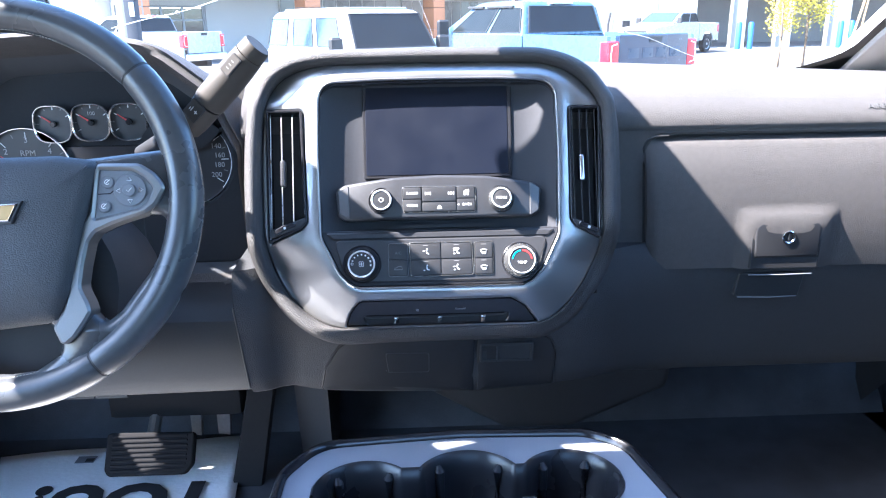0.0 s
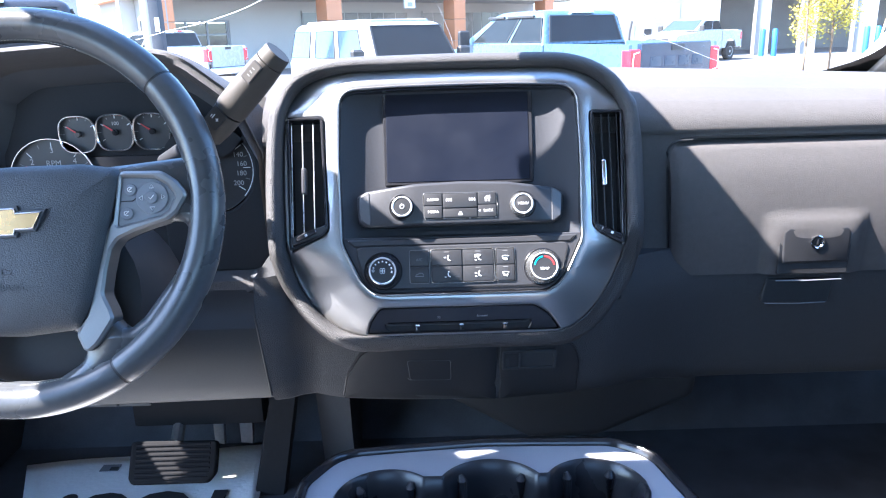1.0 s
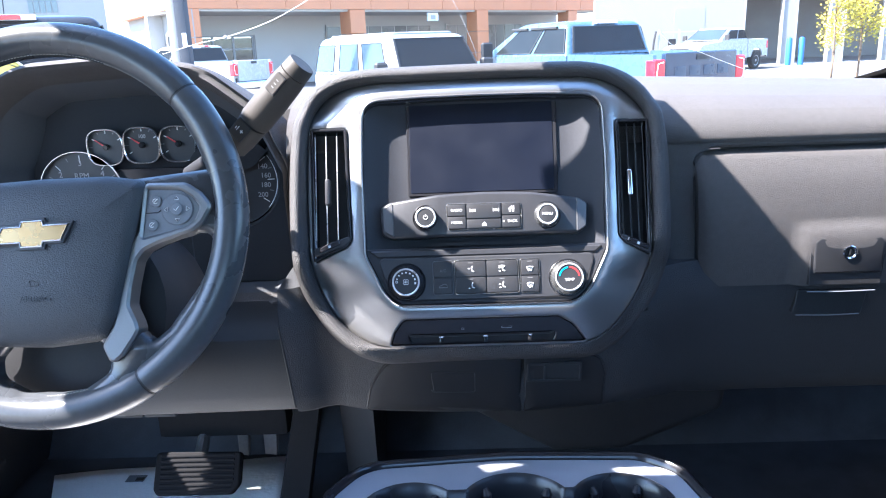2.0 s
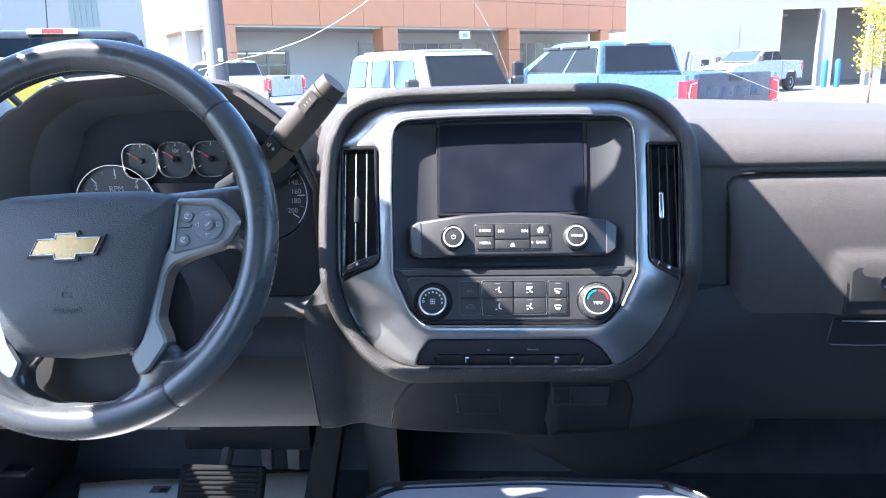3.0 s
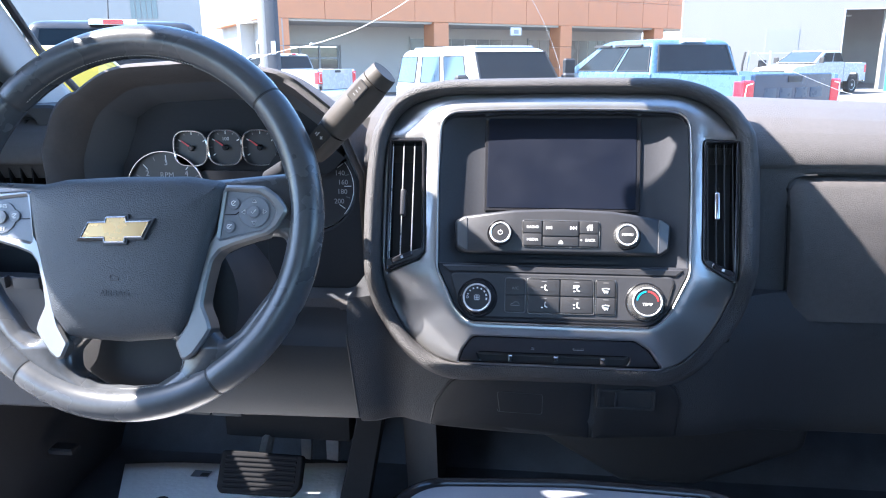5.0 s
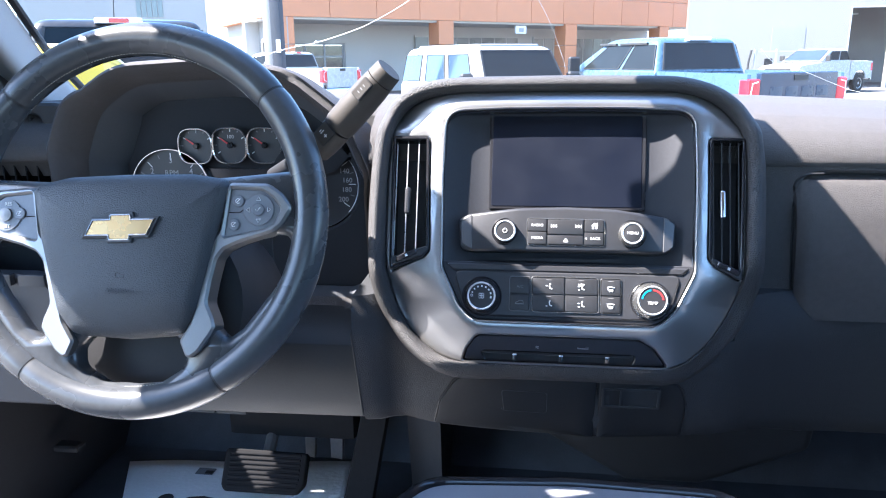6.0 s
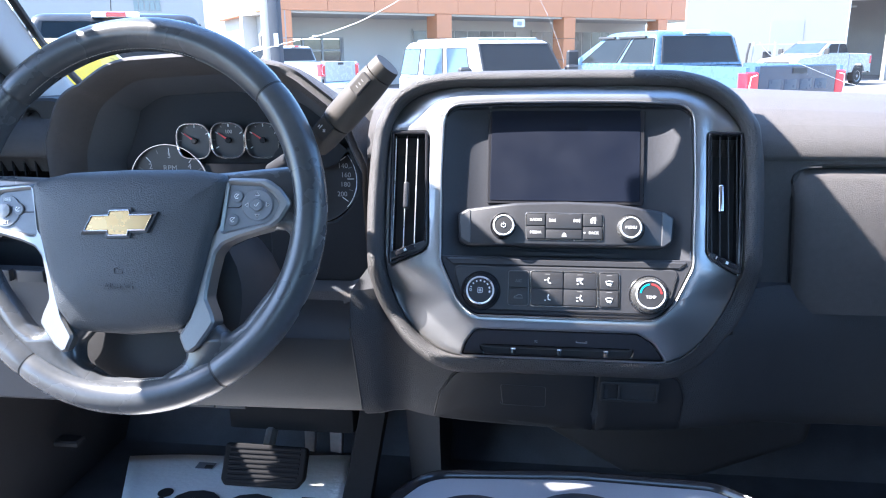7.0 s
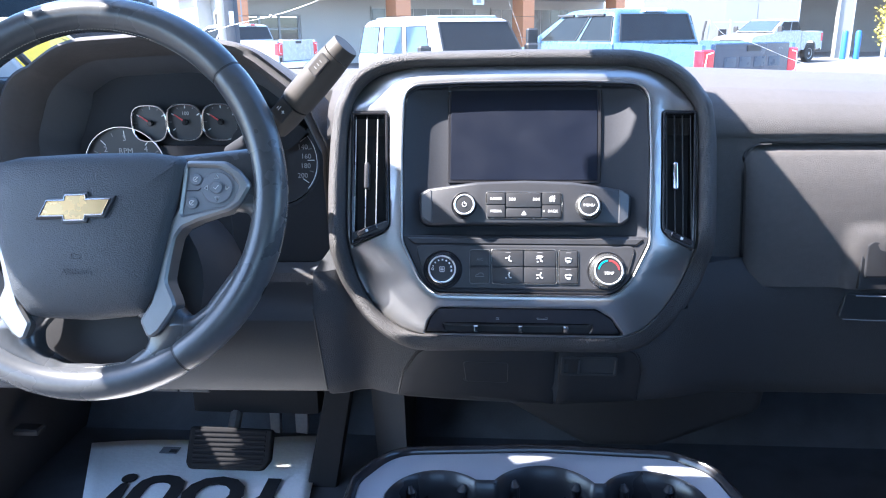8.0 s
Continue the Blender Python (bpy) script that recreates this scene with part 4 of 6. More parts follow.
    o_ = fillet(o_, 0.003, 3)
    plate(bm, [o_, offset(o_, 0.0007)], -0.001, 0.0014, S, 0.0003)
    part("key_rim", bm, mt_, climate)
for u0, u1 in ((-62, -40), (-37, -0.6), (-0.2, 36.5), (40, 61)):
    for v0, v1 in ((-70.4, -51.5), (-89.5, -70.6)):
        key(climate, u0 / 1000, v0 / 1000, u1 / 1000, v1 / 1000, 0.0, 0.0022)
writing("A/C", 0.0046, at(S, -0.051, -0.0625, 0.0025), PRINT_DIM, climate)
bm = B()
for u in (-18.5, 18, 50.5):
    for v in (-54, -73):
        block(bm, (u / 1000 - 0.003, v / 1000 - 0.0004, 0.0022), (u / 1000 + 0.003, v / 1000 + 0.0004, 0.0024), S)
part("key_bars", bm, PRINT_DIM, climate)
for n_, (u, v) in enumerate(((-18, -62), (18, -62), (-18, -81), (18, -81))):
    bm = B()
    m = at(S, u / 1000, v / 1000, 0.0025) @ Matrix.Diagonal((0.78, 0.78, 1, 1))
    tube(bm, [m @ Vector((x / 1000, y / 1000, 0)) for x, y in ((0.5, 3), (1.2, -1.8), (4.5, -3.0))], 0.0007, 5)
    lathe(bm, [(0.0012, 0), (0.001, 0.0002)], at(m, 0.0015, 0.0042), 8)
    if n_ != 2:
        tube(bm, [m @ Vector((x / 1000, y / 1000, 0)) for x, y in ((-5, 1.5), (-2, 1.5))], 0.0005, 4)
    if n_ != 0:
        tube(bm, [m @ Vector((x / 1000, y / 1000, 0)) for x, y in ((-4.5, -3.2), (-2, -3.4))], 0.0006, 4)
    if n_ == 1:
        tube(bm, [m @ Vector((x / 1000, y / 1000, 0)) for x, y in ((-4.5, 4.5), (0, 5.2), (4.5, 4.5), (3, 2.8), (-3, 2.8), (-4.5, 4.5))], 0.0005, 4)
    part("air_mark", bm, PRINT, climate)
for v in (-63, -82):
    bm = B()
    m = at(S, 0.0505, v / 1000, 0.0025) @ Matrix.Diagonal((0.85, 0.85, 1, 1))
    tube(bm, [m @ Vector((x / 1000, y / 1000, 0)) for x, y in ((-4.5, 2.6), (0, 3.4), (4.5, 2.6), (3, -1.2), (-3, -1.2), (-4.5, 2.6))], 0.0005, 4)
    for x in (-1.8, 0, 1.8):
        tube(bm, [m @ Vector(((x + d) / 1000, y / 1000, 0)) for d, y in ((0, -3.6), (0.5, -2.6), (-0.5, -1.2), (0.3, 0.8))], 0.0004, 4)
    part("demist_mark", bm, PRINT, climate)
bm = B()
m = at(S, -0.051, -0.0805, 0.0025)
tube(bm, [m @ Vector((x / 1000, y / 1000, 0)) for x, y in ((-5, -1.5), (-4, 0.6), (-2, 0.8), (-0.5, 2.4), (3, 2.4), (4.4, 0.6), (5, -1.5), (-5, -1.5))], 0.0004, 4)
part("recirculation_mark", bm, PRINT_DIM, climate)

# bright line along the foot of the opening
bm = B()
tube(bm, [S @ Vector((x / 1000, y / 1000, 0.0012)) for x, y in ((-104, -102.2), (-60, -102.6), (0, -102.8), (60, -102.8), (98, -102.6))], 0.0009, 6)
part("bright_edge", bm, CHROME, stack)

# switch bank
bm = B()
plate(bm, [offset(SWITCH, 0.0006), fillet(mm([(-96, -137), (82, -137), (78, -146.5), (-90, -146.5)]), 0.004, 3)], -0.02, -0.004, Matrix(), 0.0015)
draped(bm, 0.02)
bank = part("switch_bank", bm, BLACK, stack, "gloss black switch bank")
bm = B()
cap(bm, [mm([(-97, -136), (83, -136), (80, -147), (-92, -147)])], -0.013, at(S, 0, 0, -0.019))
part("tray", bm, MATT_BLACK, bank)
bm = B()
tube(bm, [S @ Vector((x / 1000, y / 1000, -0.0215)) for x, y in ((-97, -133), (-93, -137.5), (-88, -138.5), (0, -139), (74, -138.5), (80, -135))], 0.0012, 6)
part("tray_edge", bm, SMOOTH_DARK, bank)
for u in (-55.5, -3, 49.5):
    bm = B()
    pillow(bm, fillet(mm([(u - 2.6, -139), (u + 2.6, -139), (u + 2.6, -147), (u - 2.6, -147)]), 0.001, 2), -0.013, -0.001, at(S, 0, 0, -0.0170), 0.0015, 2)
    tg = part("toggle", bm, BLACK, bank, "small chrome-tipped toggle")
    bm = B()
    pillow(bm, fillet(mm([(u - 2.8, -138.6), (u + 2.8, -138.6), (u + 2.8, -141.2), (u - 2.8, -141.2)]), 0.0008, 2), -0.004, 0.0002, at(S, 0, 0, -0.0170), 0.0008, 2)
    part("tip", bm, CHROME, tg)
bm = B()
m = at(S, -0.030, -0.1285, -0.0155)
for y in (2.4, 0.4, -1.6, -3.2):
    tube(bm, [m @ Vector((x / 1000, (y + d) / 1000, 0)) for x, d in ((-1.8, 0), (-0.4, 0.5), (0.6, -0.3), (1.8, 0.2))], 0.0003, 4)
part("switch_mark", bm, PRINT_GAUGE, bank)
bm = B()
m = at(S, 0.022, -0.1295, -0.0155)
tube(bm, [m @ Vector((x / 1000, y / 1000, 0)) for x, y in ((-6, -1.2), (-6, 0.6), (-2, 0.9), (-0.5, 2.6), (2, 2.6), (2.6, 0.8), (6, 0.6), (6, -1.2), (-6, -1.2))], 0.0004, 4)
part("switch_mark", bm, PRINT_GAUGE, bank)

# side vents
for s in (1, -1):
    o = VENT[0] if s > 0 else VENT[1]
    bm = B()
    plate(bm, [offset(o, 0.0003), offset(o, 0.0035)], -0.03, -0.002, S, 0.001)
    vent = part("air_vent", bm, BLACK, stack, "tall black air vent with upright slats")
    bm = B()
    cap(bm, [offset(o, 0.001)], -0.028, S)
    part("back", bm, MATT_BLACK, vent)
    for k in range(4):
        u = (164.5 + k * 9.2) if s > 0 else -(162.5 + k * 13.0)
        top, low = 107, (-32 if s > 0 else -26) - k * 3.4
        bm = B()
        block(bm, (-0.0006, low / 1000, -0.0066), (0.0006, top / 1000, 0.0066), S @ Matrix.Translation((u / 1000, 0, -0.012)) @ Matrix.Rotation(radians(-14 if s > 0 else 10), 4, "Y"))
        slat = part("slat", bm, SLAT, vent)
        # Glints on the left vent's slats are painted on as bright strips.
        if k:
            bm = B()
            mt_ = S @ Matrix.Translation((u / 1000, 0, -0.012)) @ Matrix.Rotation(radians(-14 if s > 0 else 10), 4, "Y")
            tube(bm, [mt_ @ Vector((0, y_ / 1000, 0.0066)) for y_ in (low + 1, top - 3)], 0.0007 if s < 0 else 0.0004, 6)
            part("slat_edge", bm, RING_BRIGHT if s < 0 else SLAT, slat, "front edge with a painted glint" if s < 0 else "")
    bm = B()
    uk = 172.7 if s > 0 else -186.0
    pillow(bm, fillet(mm([(uk - 3, 52), (uk + 3, 52), (uk + 3, 20), (uk - 3, 20)]), 0.003, 4), -0.012, -0.001, S, 0.002, 3)
    part("adjuster", bm, CHROME if s > 0 else SMOOTH_DARK, vent, "slim vent adjuster")
    bm = B()
    e_ = 192 if s > 0 else 203
    f_ = -7 if s > 0 else 0
    o2 = mm([(s * 160, f_ - 17), (s * e_, f_ - 32), (s * e_, f_ - 42), (s * 166, f_ - 29), (s * 159, f_ - 22)])
    plate(bm, [fillet(o2 if s < 0 else o2[::-1], 0.002, 2)], -0.012, -0.0015, S, 0.001)
    part("foot", bm, SMOOTH_DARK, vent)
    bm = B()
    a = math.atan2(-18 * s, 41 * 1)
    block(bm, (-0.013, -0.0032, -0.002), (0.013, 0.0032, 0.0015), at(S, s * (0.178 if s > 0 else 0.184), -0.0295 + f_ / 1000) @ Matrix.Rotation(-s * 0.42, 4, "Z"), 0.0012)
    part("thumbwheel", bm, BLACK, vent)
    bm = B()
    block(bm, (-0.0015, -0.0015, 0.0015), (0.0015, 0.0015, 0.0019), at(S, s * (0.178 if s > 0 else 0.184), -0.0295 + f_ / 1000) @ Matrix.Rotation(-s * 0.42, 4, "Z"))
    part("wheel_mark", bm, PRINT, vent)

# panels below the stack


def on_low(x):
    """How far ahead the face under the stack lies: bowed at the middle, running out into the passenger's lower dash."""
    a = 0.902 - 0.030 * max(0.0, 1 - (x / 0.24) ** 2)
    k = max(0.0, min(1.0, (x - 0.14) / 0.20))
    k = k * k * (3 - 2 * k)
    q = max(0.0, min(1.0, (-x - 0.195) / 0.055))
    return a + (0.953 - 0.902) * k - 0.036 * q * q * (3 - 2 * q)


def clear(x, z):
    """Draws the fascia's head back where the stack's trim hangs in front of it."""
    head = float(np.interp(x, [-0.225, -0.205, -0.18, -0.14, 0.14, 0.18, 0.22], [1.40, 1.362, 1.334, 1.312, 1.312, 1.334, 1.40]))
    return 0.05 * max(0.0, min(1.0, (z - head) / 0.02))


def low_foot(x):
    return 1.207 + 0.010 * max(0.0, min(1.0, (abs(x) - 0.15) / 0.1)) - 0.028 * max(0.0, min(1.0, (x - 0.16) / 0.14))


def tuck(x, y, z):
    """Leans the fascia back towards its foot."""
    s = (0.27 - 0.17 * max(0.0, min(1.0, (-x - 0.13) / 0.1))) * max(0.0, 1.335 - z)
    slant = 0.111 * max(0.0, 1.345 - z) * max(0.0, min(1.0, (-x - 0.17) / 0.08))
    return (x * (1 + s / 0.85) + slant, y + s, z - 0.5 * s)


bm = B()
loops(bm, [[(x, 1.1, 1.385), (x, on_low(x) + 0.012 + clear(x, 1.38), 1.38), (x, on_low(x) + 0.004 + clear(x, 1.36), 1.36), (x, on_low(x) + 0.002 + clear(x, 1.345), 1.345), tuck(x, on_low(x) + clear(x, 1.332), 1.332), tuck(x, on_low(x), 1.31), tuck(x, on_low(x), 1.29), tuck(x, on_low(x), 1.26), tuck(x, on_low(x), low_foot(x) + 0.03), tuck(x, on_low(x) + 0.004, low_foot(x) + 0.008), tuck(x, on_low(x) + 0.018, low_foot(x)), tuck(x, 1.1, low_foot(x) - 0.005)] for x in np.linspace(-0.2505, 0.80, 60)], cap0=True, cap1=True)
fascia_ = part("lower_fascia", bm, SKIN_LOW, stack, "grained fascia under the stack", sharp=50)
bm = B()
tube(bm, [tuck(-0.2515, on_low(-0.2505) + 0.0002, z) for z in np.linspace(1.338, 1.232, 10)], 0.0013, 6)
part("seam", bm, MATT_BLACK, fascia_)


def face_y(x, z):
    """The fascia's face, with its foot rolling away."""
    h = z - low_foot(x)
    return on_low(x) + float(np.interp(h, [0.0, 0.008, 0.03], [0.018, 0.004, 0.0]))


for nm, o, lab in (("drawer", fillet([(-0.153, 1.2165), (-0.146, 1.25), (-0.126, 1.282), (-0.10, 1.291), (0.038, 1.291), (0.038, 1.2115)], [0.004, 0.03, 0.03, 0.02, 0.002, 0.002], 4), "plain pull-out tray panel"),
                   ("socket_door", fillet([(0.042, 1.2115), (0.042, 1.291), (0.112, 1.290), (0.134, 1.284), (0.141, 1.262), (0.138, 1.2165)], [0.002, 0.002, 0.02, 0.02, 0.02, 0.004], 4), "small hinged socket cover")):
    bm = B()
    rr = []
    for d, dy in ((0.0, 0.006), (0.0, -0.0028), (0.0008, -0.0038), (0.002, -0.0042)):
        rr.append([tuck(x, face_y(x, z) + dy, z) for x, z in offset(o, d)])
    for f in (0.8, 0.6, 0.4, 0.2, 0.02):
        cx_, cz_ = sum(p[0] for p in o) / len(o), sum(p[1] for p in o) / len(o)
        rr.append([tuck(cx_ + (x - cx_) * f, face_y(cx_ + (x - cx_) * f, cz_ + (z - cz_) * f) - 0.0042, cz_ + (z - cz_) * f) for x, z in offset(o, 0.002)])
    loops(bm, rr, cap1=True)
    dr = part(nm, bm, DRAWER, stack, lab)
    bm = B()
    tube(bm, [tuck(x, face_y(x, z) - 0.0006, z) for x, z in offset(o, -0.0012)], 0.0014, 5)
    part("seam", bm, MATT_BLACK, dr)
    if nm == "drawer":
        bm = B()
        tube(bm, [tuck(x, face_y(x, z) - 0.0041, z) for x, z in fillet(box2(-0.071, 1.246, -0.018, 1.272), 0.003, 3) + [(-0.068, 1.246)]], 0.0005, 5)
        part("finger_notch", bm, SMOOTH_DARK, dr)
        continue
    hx = (0.044, 0.112, 1.254, 1.284)
    bm = B()
    yb = on_low((hx[0] + hx[1]) / 2) - 0.0054
    p_ = tuck((hx[0] + hx[1]) / 2, yb, (hx[2] + hx[3]) / 2)
    hm = Matrix.Translation(p_) @ Matrix.Rotation(radians(90 + 15), 4, "X") @ Matrix.Translation((-(hx[0] + hx[1]) / 2, -(hx[2] + hx[3]) / 2, 0))
    ho = fillet(box2(hx[0], hx[2], hx[1], hx[3]), 0.004, 4)
    plate(bm, [ho, offset(ho, 0.004)], -0.004, 0.0010, hm, 0.0008)
    part("pull_rim", bm, SKIN_HARD, dr)
    bm = B()
    cap(bm, [offset(ho, 0.002)], -0.0006, hm)
    part("pull", bm, SKIN_HARD, dr)
    bm = B()
    block(bm, (hx[0] + 0.021, hx[2] + 0.004, -0.001), (hx[0] + 0.023, hx[3] - 0.004, 0.0012), hm)
    part("pull_bar", bm, SMOOTH_DARK, dr)

# ---- glove box ----
bm = B()
SUR = Matrix.Translation((0, 0.972, 0)) @ Matrix.Rotation(radians(90), 4, "X")
plate(bm, [fillet([(0.17, 1.30), (0.2790, 1.30), (0.2690, 1.50), (0.2700, 1.514), (0.278, 1.5195), (0.30, 1.5205), (0.82, 1.5185), (0.82, 1.531), (0.17, 1.533)], [0, 0.002, 0.02, 0.006, 0.006, 0.01, 0, 0, 0], 4)], -0.01, 0.0165, SUR, 0.003)
part("glove_surround", bm, SKIN, dash, "grained surround of the glove box")
glove = group("glove_box", "grey grained glove box with a lockable latch", "glove box", (0.5, 0.95, 1.34))


def glove_y(x, z):
    """The face of the door: it bellies a little and swells round the latch."""
    k = max(0, 1 - ((x - 0.449) / 0.062) ** 4) * max(0, 1 - ((z - 1.372) / 0.052) ** 4)
    return 0.950 - 0.010 * math.sin(math.pi * max(0, min(1, (z - 1.335) / 0.19))) - 0.009 * k ** 0.5 + 0.010 * max(0, (z - 1.47) / 0.05) ** 2


bm = B()
xs, zs = np.linspace(0.2605, 0.80, 70), np.linspace(1.344, 1.5160, 30)
grid = []
for z in zs:
    row = []
    for x in xs:
        xx = x + (0.010 * (1 - (z - 1.344) / 0.17)) * (1 - (x - 0.258) / 0.54)
        edge = min((x - 0.2605) / 0.006, (1.5165 - z) / 0.006, 1.0)
        row.append((xx, glove_y(xx, z) + 0.006 * (1 - max(0, edge)) ** 2, z))
    grid.append(row)
loops(bm, [[(p[0], 0.974, p[2]) for p in grid[0]]] + grid + [[(p[0], 0.974, p[2]) for p in grid[-1]]], closed=False)
part("door", bm, SKIN, glove, "grained glove box door", sharp=60)
bm = B()
tube(bm, [(0.2690 - 0.0100 * k, 0.9562, 1.346 + 0.158 * k) for k in np.linspace(0, 1, 8)] + [(0.2605, 0.9562, 1.510), (0.265, 0.9562, 1.5155), (0.273, 0.9562, 1.5185), (0.290, 0.9566, 1.5195)], 0.0018, 6)
part("seam", bm, MATT_BLACK, glove, "dark gap beside the door")
bm = B()
GM = Matrix.Translation((0, 0.9385, 0)) @ Matrix.Rotation(radians(90), 4, "X")
hole = fillet([(0.403, 1.346), (0.401, 1.404), (0.409, 1.4125), (0.490, 1.4125), (0.4955, 1.404), (0.492, 1.346)], [0.001, 0.006, 0.006, 0.006, 0.006, 0.001], 5)
plate(bm, [hole], -0.02, 0.0036, GM, 0.001)
part("latch_gap", bm, MATT_BLACK, glove)
bm = B()
pillow(bm, fillet([(0.407, 1.361), (0.405, 1.402), (0.412, 1.4085), (0.487, 1.4085), (0.492, 1.402), (0.491, 1.361)], [0.003, 0.006, 0.006, 0.006, 0.006, 0.003], 4), -0.016, 0.0056, GM, 0.003, 4)
lt = part("latch", bm, BUTTON, glove, "dark pull latch")
bm = B()
lathe(bm, [(0.0088, 0.004), (0.0088, 0.0066), (0.0078, 0.0072), (0.0066, 0.0068), (0.0062, 0.0062)], at(GM, 0.449, 1.389), 28)
part("lock", bm, CHROME, lt, "round chrome key lock")
bm = B()
block(bm, (-0.0009, -0.0035, 0.0062), (0.0009, 0.0035, 0.0066), at(GM, 0.449, 1.389))
part("key_slot", bm, MATT_BLACK, lt)
bm = B()
plate(bm, [fillet([(0.393, 1.302), (0.398, 1.335), (0.487, 1.335), (0.481, 1.300)], 0.004, 3)], -0.03, 0.0, Matrix.Translation((0, 0.9515, 0)) @ Matrix.Rotation(radians(90), 4, "X"), 0.001)
part("strike", bm, SKIN_HARD, glove)
bm = B()
tube(bm, [(0.398, 0.9505, 1.3015), (0.44, 0.950, 1.3003), (0.478, 0.9505, 1.3012)], 0.0008, 5)
tube(bm, [(0.403, 0.937, 1.3375), (0.445, 0.936, 1.337), (0.487, 0.937, 1.3375)], 0.0009, 5)
part("strike_edge", bm, CONSOLE, glove)
writing("AIRBAG", 0.0120, local((0.5440, 0.9612, 1.5506), 43.5, -1.5), END_GREY, dash, "embossed grey letters", 0.0006, align="LEFT")

# ---- under the dash ----
bm = B()
heater = group("heater_box", "dark plastic heater housing under the dash", "heater housing", (0.18, 1.2, 1.0))
HB = Matrix.Translation((0, 1.20, 0)) @ Matrix.Rotation(radians(90), 4, "X")
pillow(bm, fillet([(-0.03, 1.14), (-0.03, 1.075), (0.115, 0.99), (0.23, 0.99), (0.39, 1.06), (0.40, 1.15)][::-1], 0.02, 4), -0.10, 0.05, HB, 0.015, 4)
part("housing", bm, RUBBER, heater)
bm = B()
pillow(bm, fillet([(0.05, 1.22), (0.30, 1.22), (0.32, 1.12), (0.02, 1.11)], 0.015, 3), -0.10, 0.046, HB, 0.01, 3)
part("duct", bm, RUBBER, heater)
bm = B()
loops(bm, [[(-0.255, 1.19, 1.22), (-0.19, 1.17, 1.22), (-0.185, 1.42, 1.22), (-0.25, 1.42, 1.22)], [(-0.240, 1.19, 0.93), (-0.185, 1.17, 0.93), (-0.18, 1.42, 0.93), (-0.235, 1.42, 0.93)]], cap0=True, cap1=True)
solid("tunnel_trim", bm, RUBBER, "grey upright trim panel beside the pedals", "trim panel", "structure")
# ---- steering wheel ----
W = local((-0.4250, 0.7275, 1.5035), 18.5)
WI = W @ Matrix.Translation((0.0035, 0, 0)) @ Matrix.Rotation(radians(2.0), 4, "Z")
wheel = group("steering_wheel", "black leather steering wheel with silver spoke trim", "steering wheel", (-0.43, 0.8, 1.40))
RC, RT_ = 0.1785, 0.0163


def rim_arc(a0, a1, n, shrink=1.0):
    rings = []
    for i in range(n + 1):
        a = math.radians(a0 + (a1 - a0) * i / n)
        c, s = math.cos(a), math.sin(a)
        ring = []
        for j in range(20):
            t = 2 * math.pi * j / 20
            r = RC + RT_ * shrink * math.cos(t)
            ring.append((r * c, r * s, 0.0175 * shrink * math.sin(t)))
        rings.append(ring)
    return rings


for a0, a1, mt, lab in ((42, 138, LEATHER, "smooth dark upper rim"), (-57, 41.2, LEATHER, "leather rim side"), (138.8, 237, LEATHER, "leather rim side"), (237.8, 302.2, LEATHER, "leather rim foot")):
    bm = B()
    r_ = rim_arc(a0, a1, int(abs(a1 - a0) / 2.5))
    first = rim_arc(a0 + 0.0, a0 + 0.1, 1, 0.955)[0]
    last = rim_arc(a1 - 0.1, a1, 1, 0.955)[1]
    loops(bm, [first] + r_[1:-1] + [last], W, cap0=True, cap1=True)
    part("rim", bm, mt, wheel, lab, sharp=50)
bm = B()
loops(bm, rim_arc(0, 360, 90, 0.93), W)
part("rim_core", bm, MATT_BLACK, wheel)
# stitches along the inside of the leather
for a0, a1 in ((45, 135), (238, 302)):
    bm = B()
    n_ = int((a1 - a0) / 1.1)
    for i in range(n_):
        a = math.radians(a0 + (a1 - a0) * i / n_)
        t = math.radians(163)
        r = RC + (RT_ + 0.0002) * math.cos(t)
        p0 = Vector((r * math.cos(a), r * math.sin(a), 0.0175 * math.sin(t)))
        a2 = a + math.radians(0.7)
        p1 = Vector((r * math.cos(a2), r * math.sin(a2), 0.0175 * math.sin(t)))
        tube(bm, [W @ p0, W @ p1], 0.00045, 4)
    tagged(part("stitching", bm, STITCH, wheel, "pale stitches"), kind="stuff")

# spoke plate with three openings
arc = [(0.172 * math.cos(math.radians(a)), 0.172 * math.sin(math.radians(a))) for a in np.linspace(14, -194, 70)]
top = [(-0.100, 0.037), (-0.05, 0.034), (0, 0.034), (0.05, 0.034), (0.100, 0.037)]
HOLE = fillet(mm([(83, -38), (111, -26), (140, -18), (157, -20), (158, -42), (140, -72), (112, -107), (95, -119), (82, -104), (76, -70)]), [0.014, 0.02, 0.012, 0.010, 0.014, 0.03, 0.012, 0.008, 0.02, 0.02], 5)
HOLE_B = fillet(mirror(mm([(0, -112), (44, -114), (56, -126), (55, -144), (30, -159), (0, -161.5)])), [0, 0.008, 0.012, 0.014, 0.02, 0, 0.02, 0.014, 0.012, 0.008], 4)
bm = B()
plate(bm, [arc + top, HOLE, [(-x, y) for x, y in reversed(HOLE)], HOLE_B], -0.012, 0.010, WI, 0.006)
part("spokes", bm, LEATHER, wheel, "dark spoke body", sharp=50)

# hub pad
HUB = fillet(mirror(mm([(0, 41), (62, 40), (96, 34), (101, 26), (88, -22), (70, -92), (58, -114), (0, -118)])), [0, 0.02, 0.01, 0.008, 0.03, 0.03, 0.014, 0, 0.014, 0.03, 0.03, 0.008, 0.01, 0.02], 5)
HW = 0.024


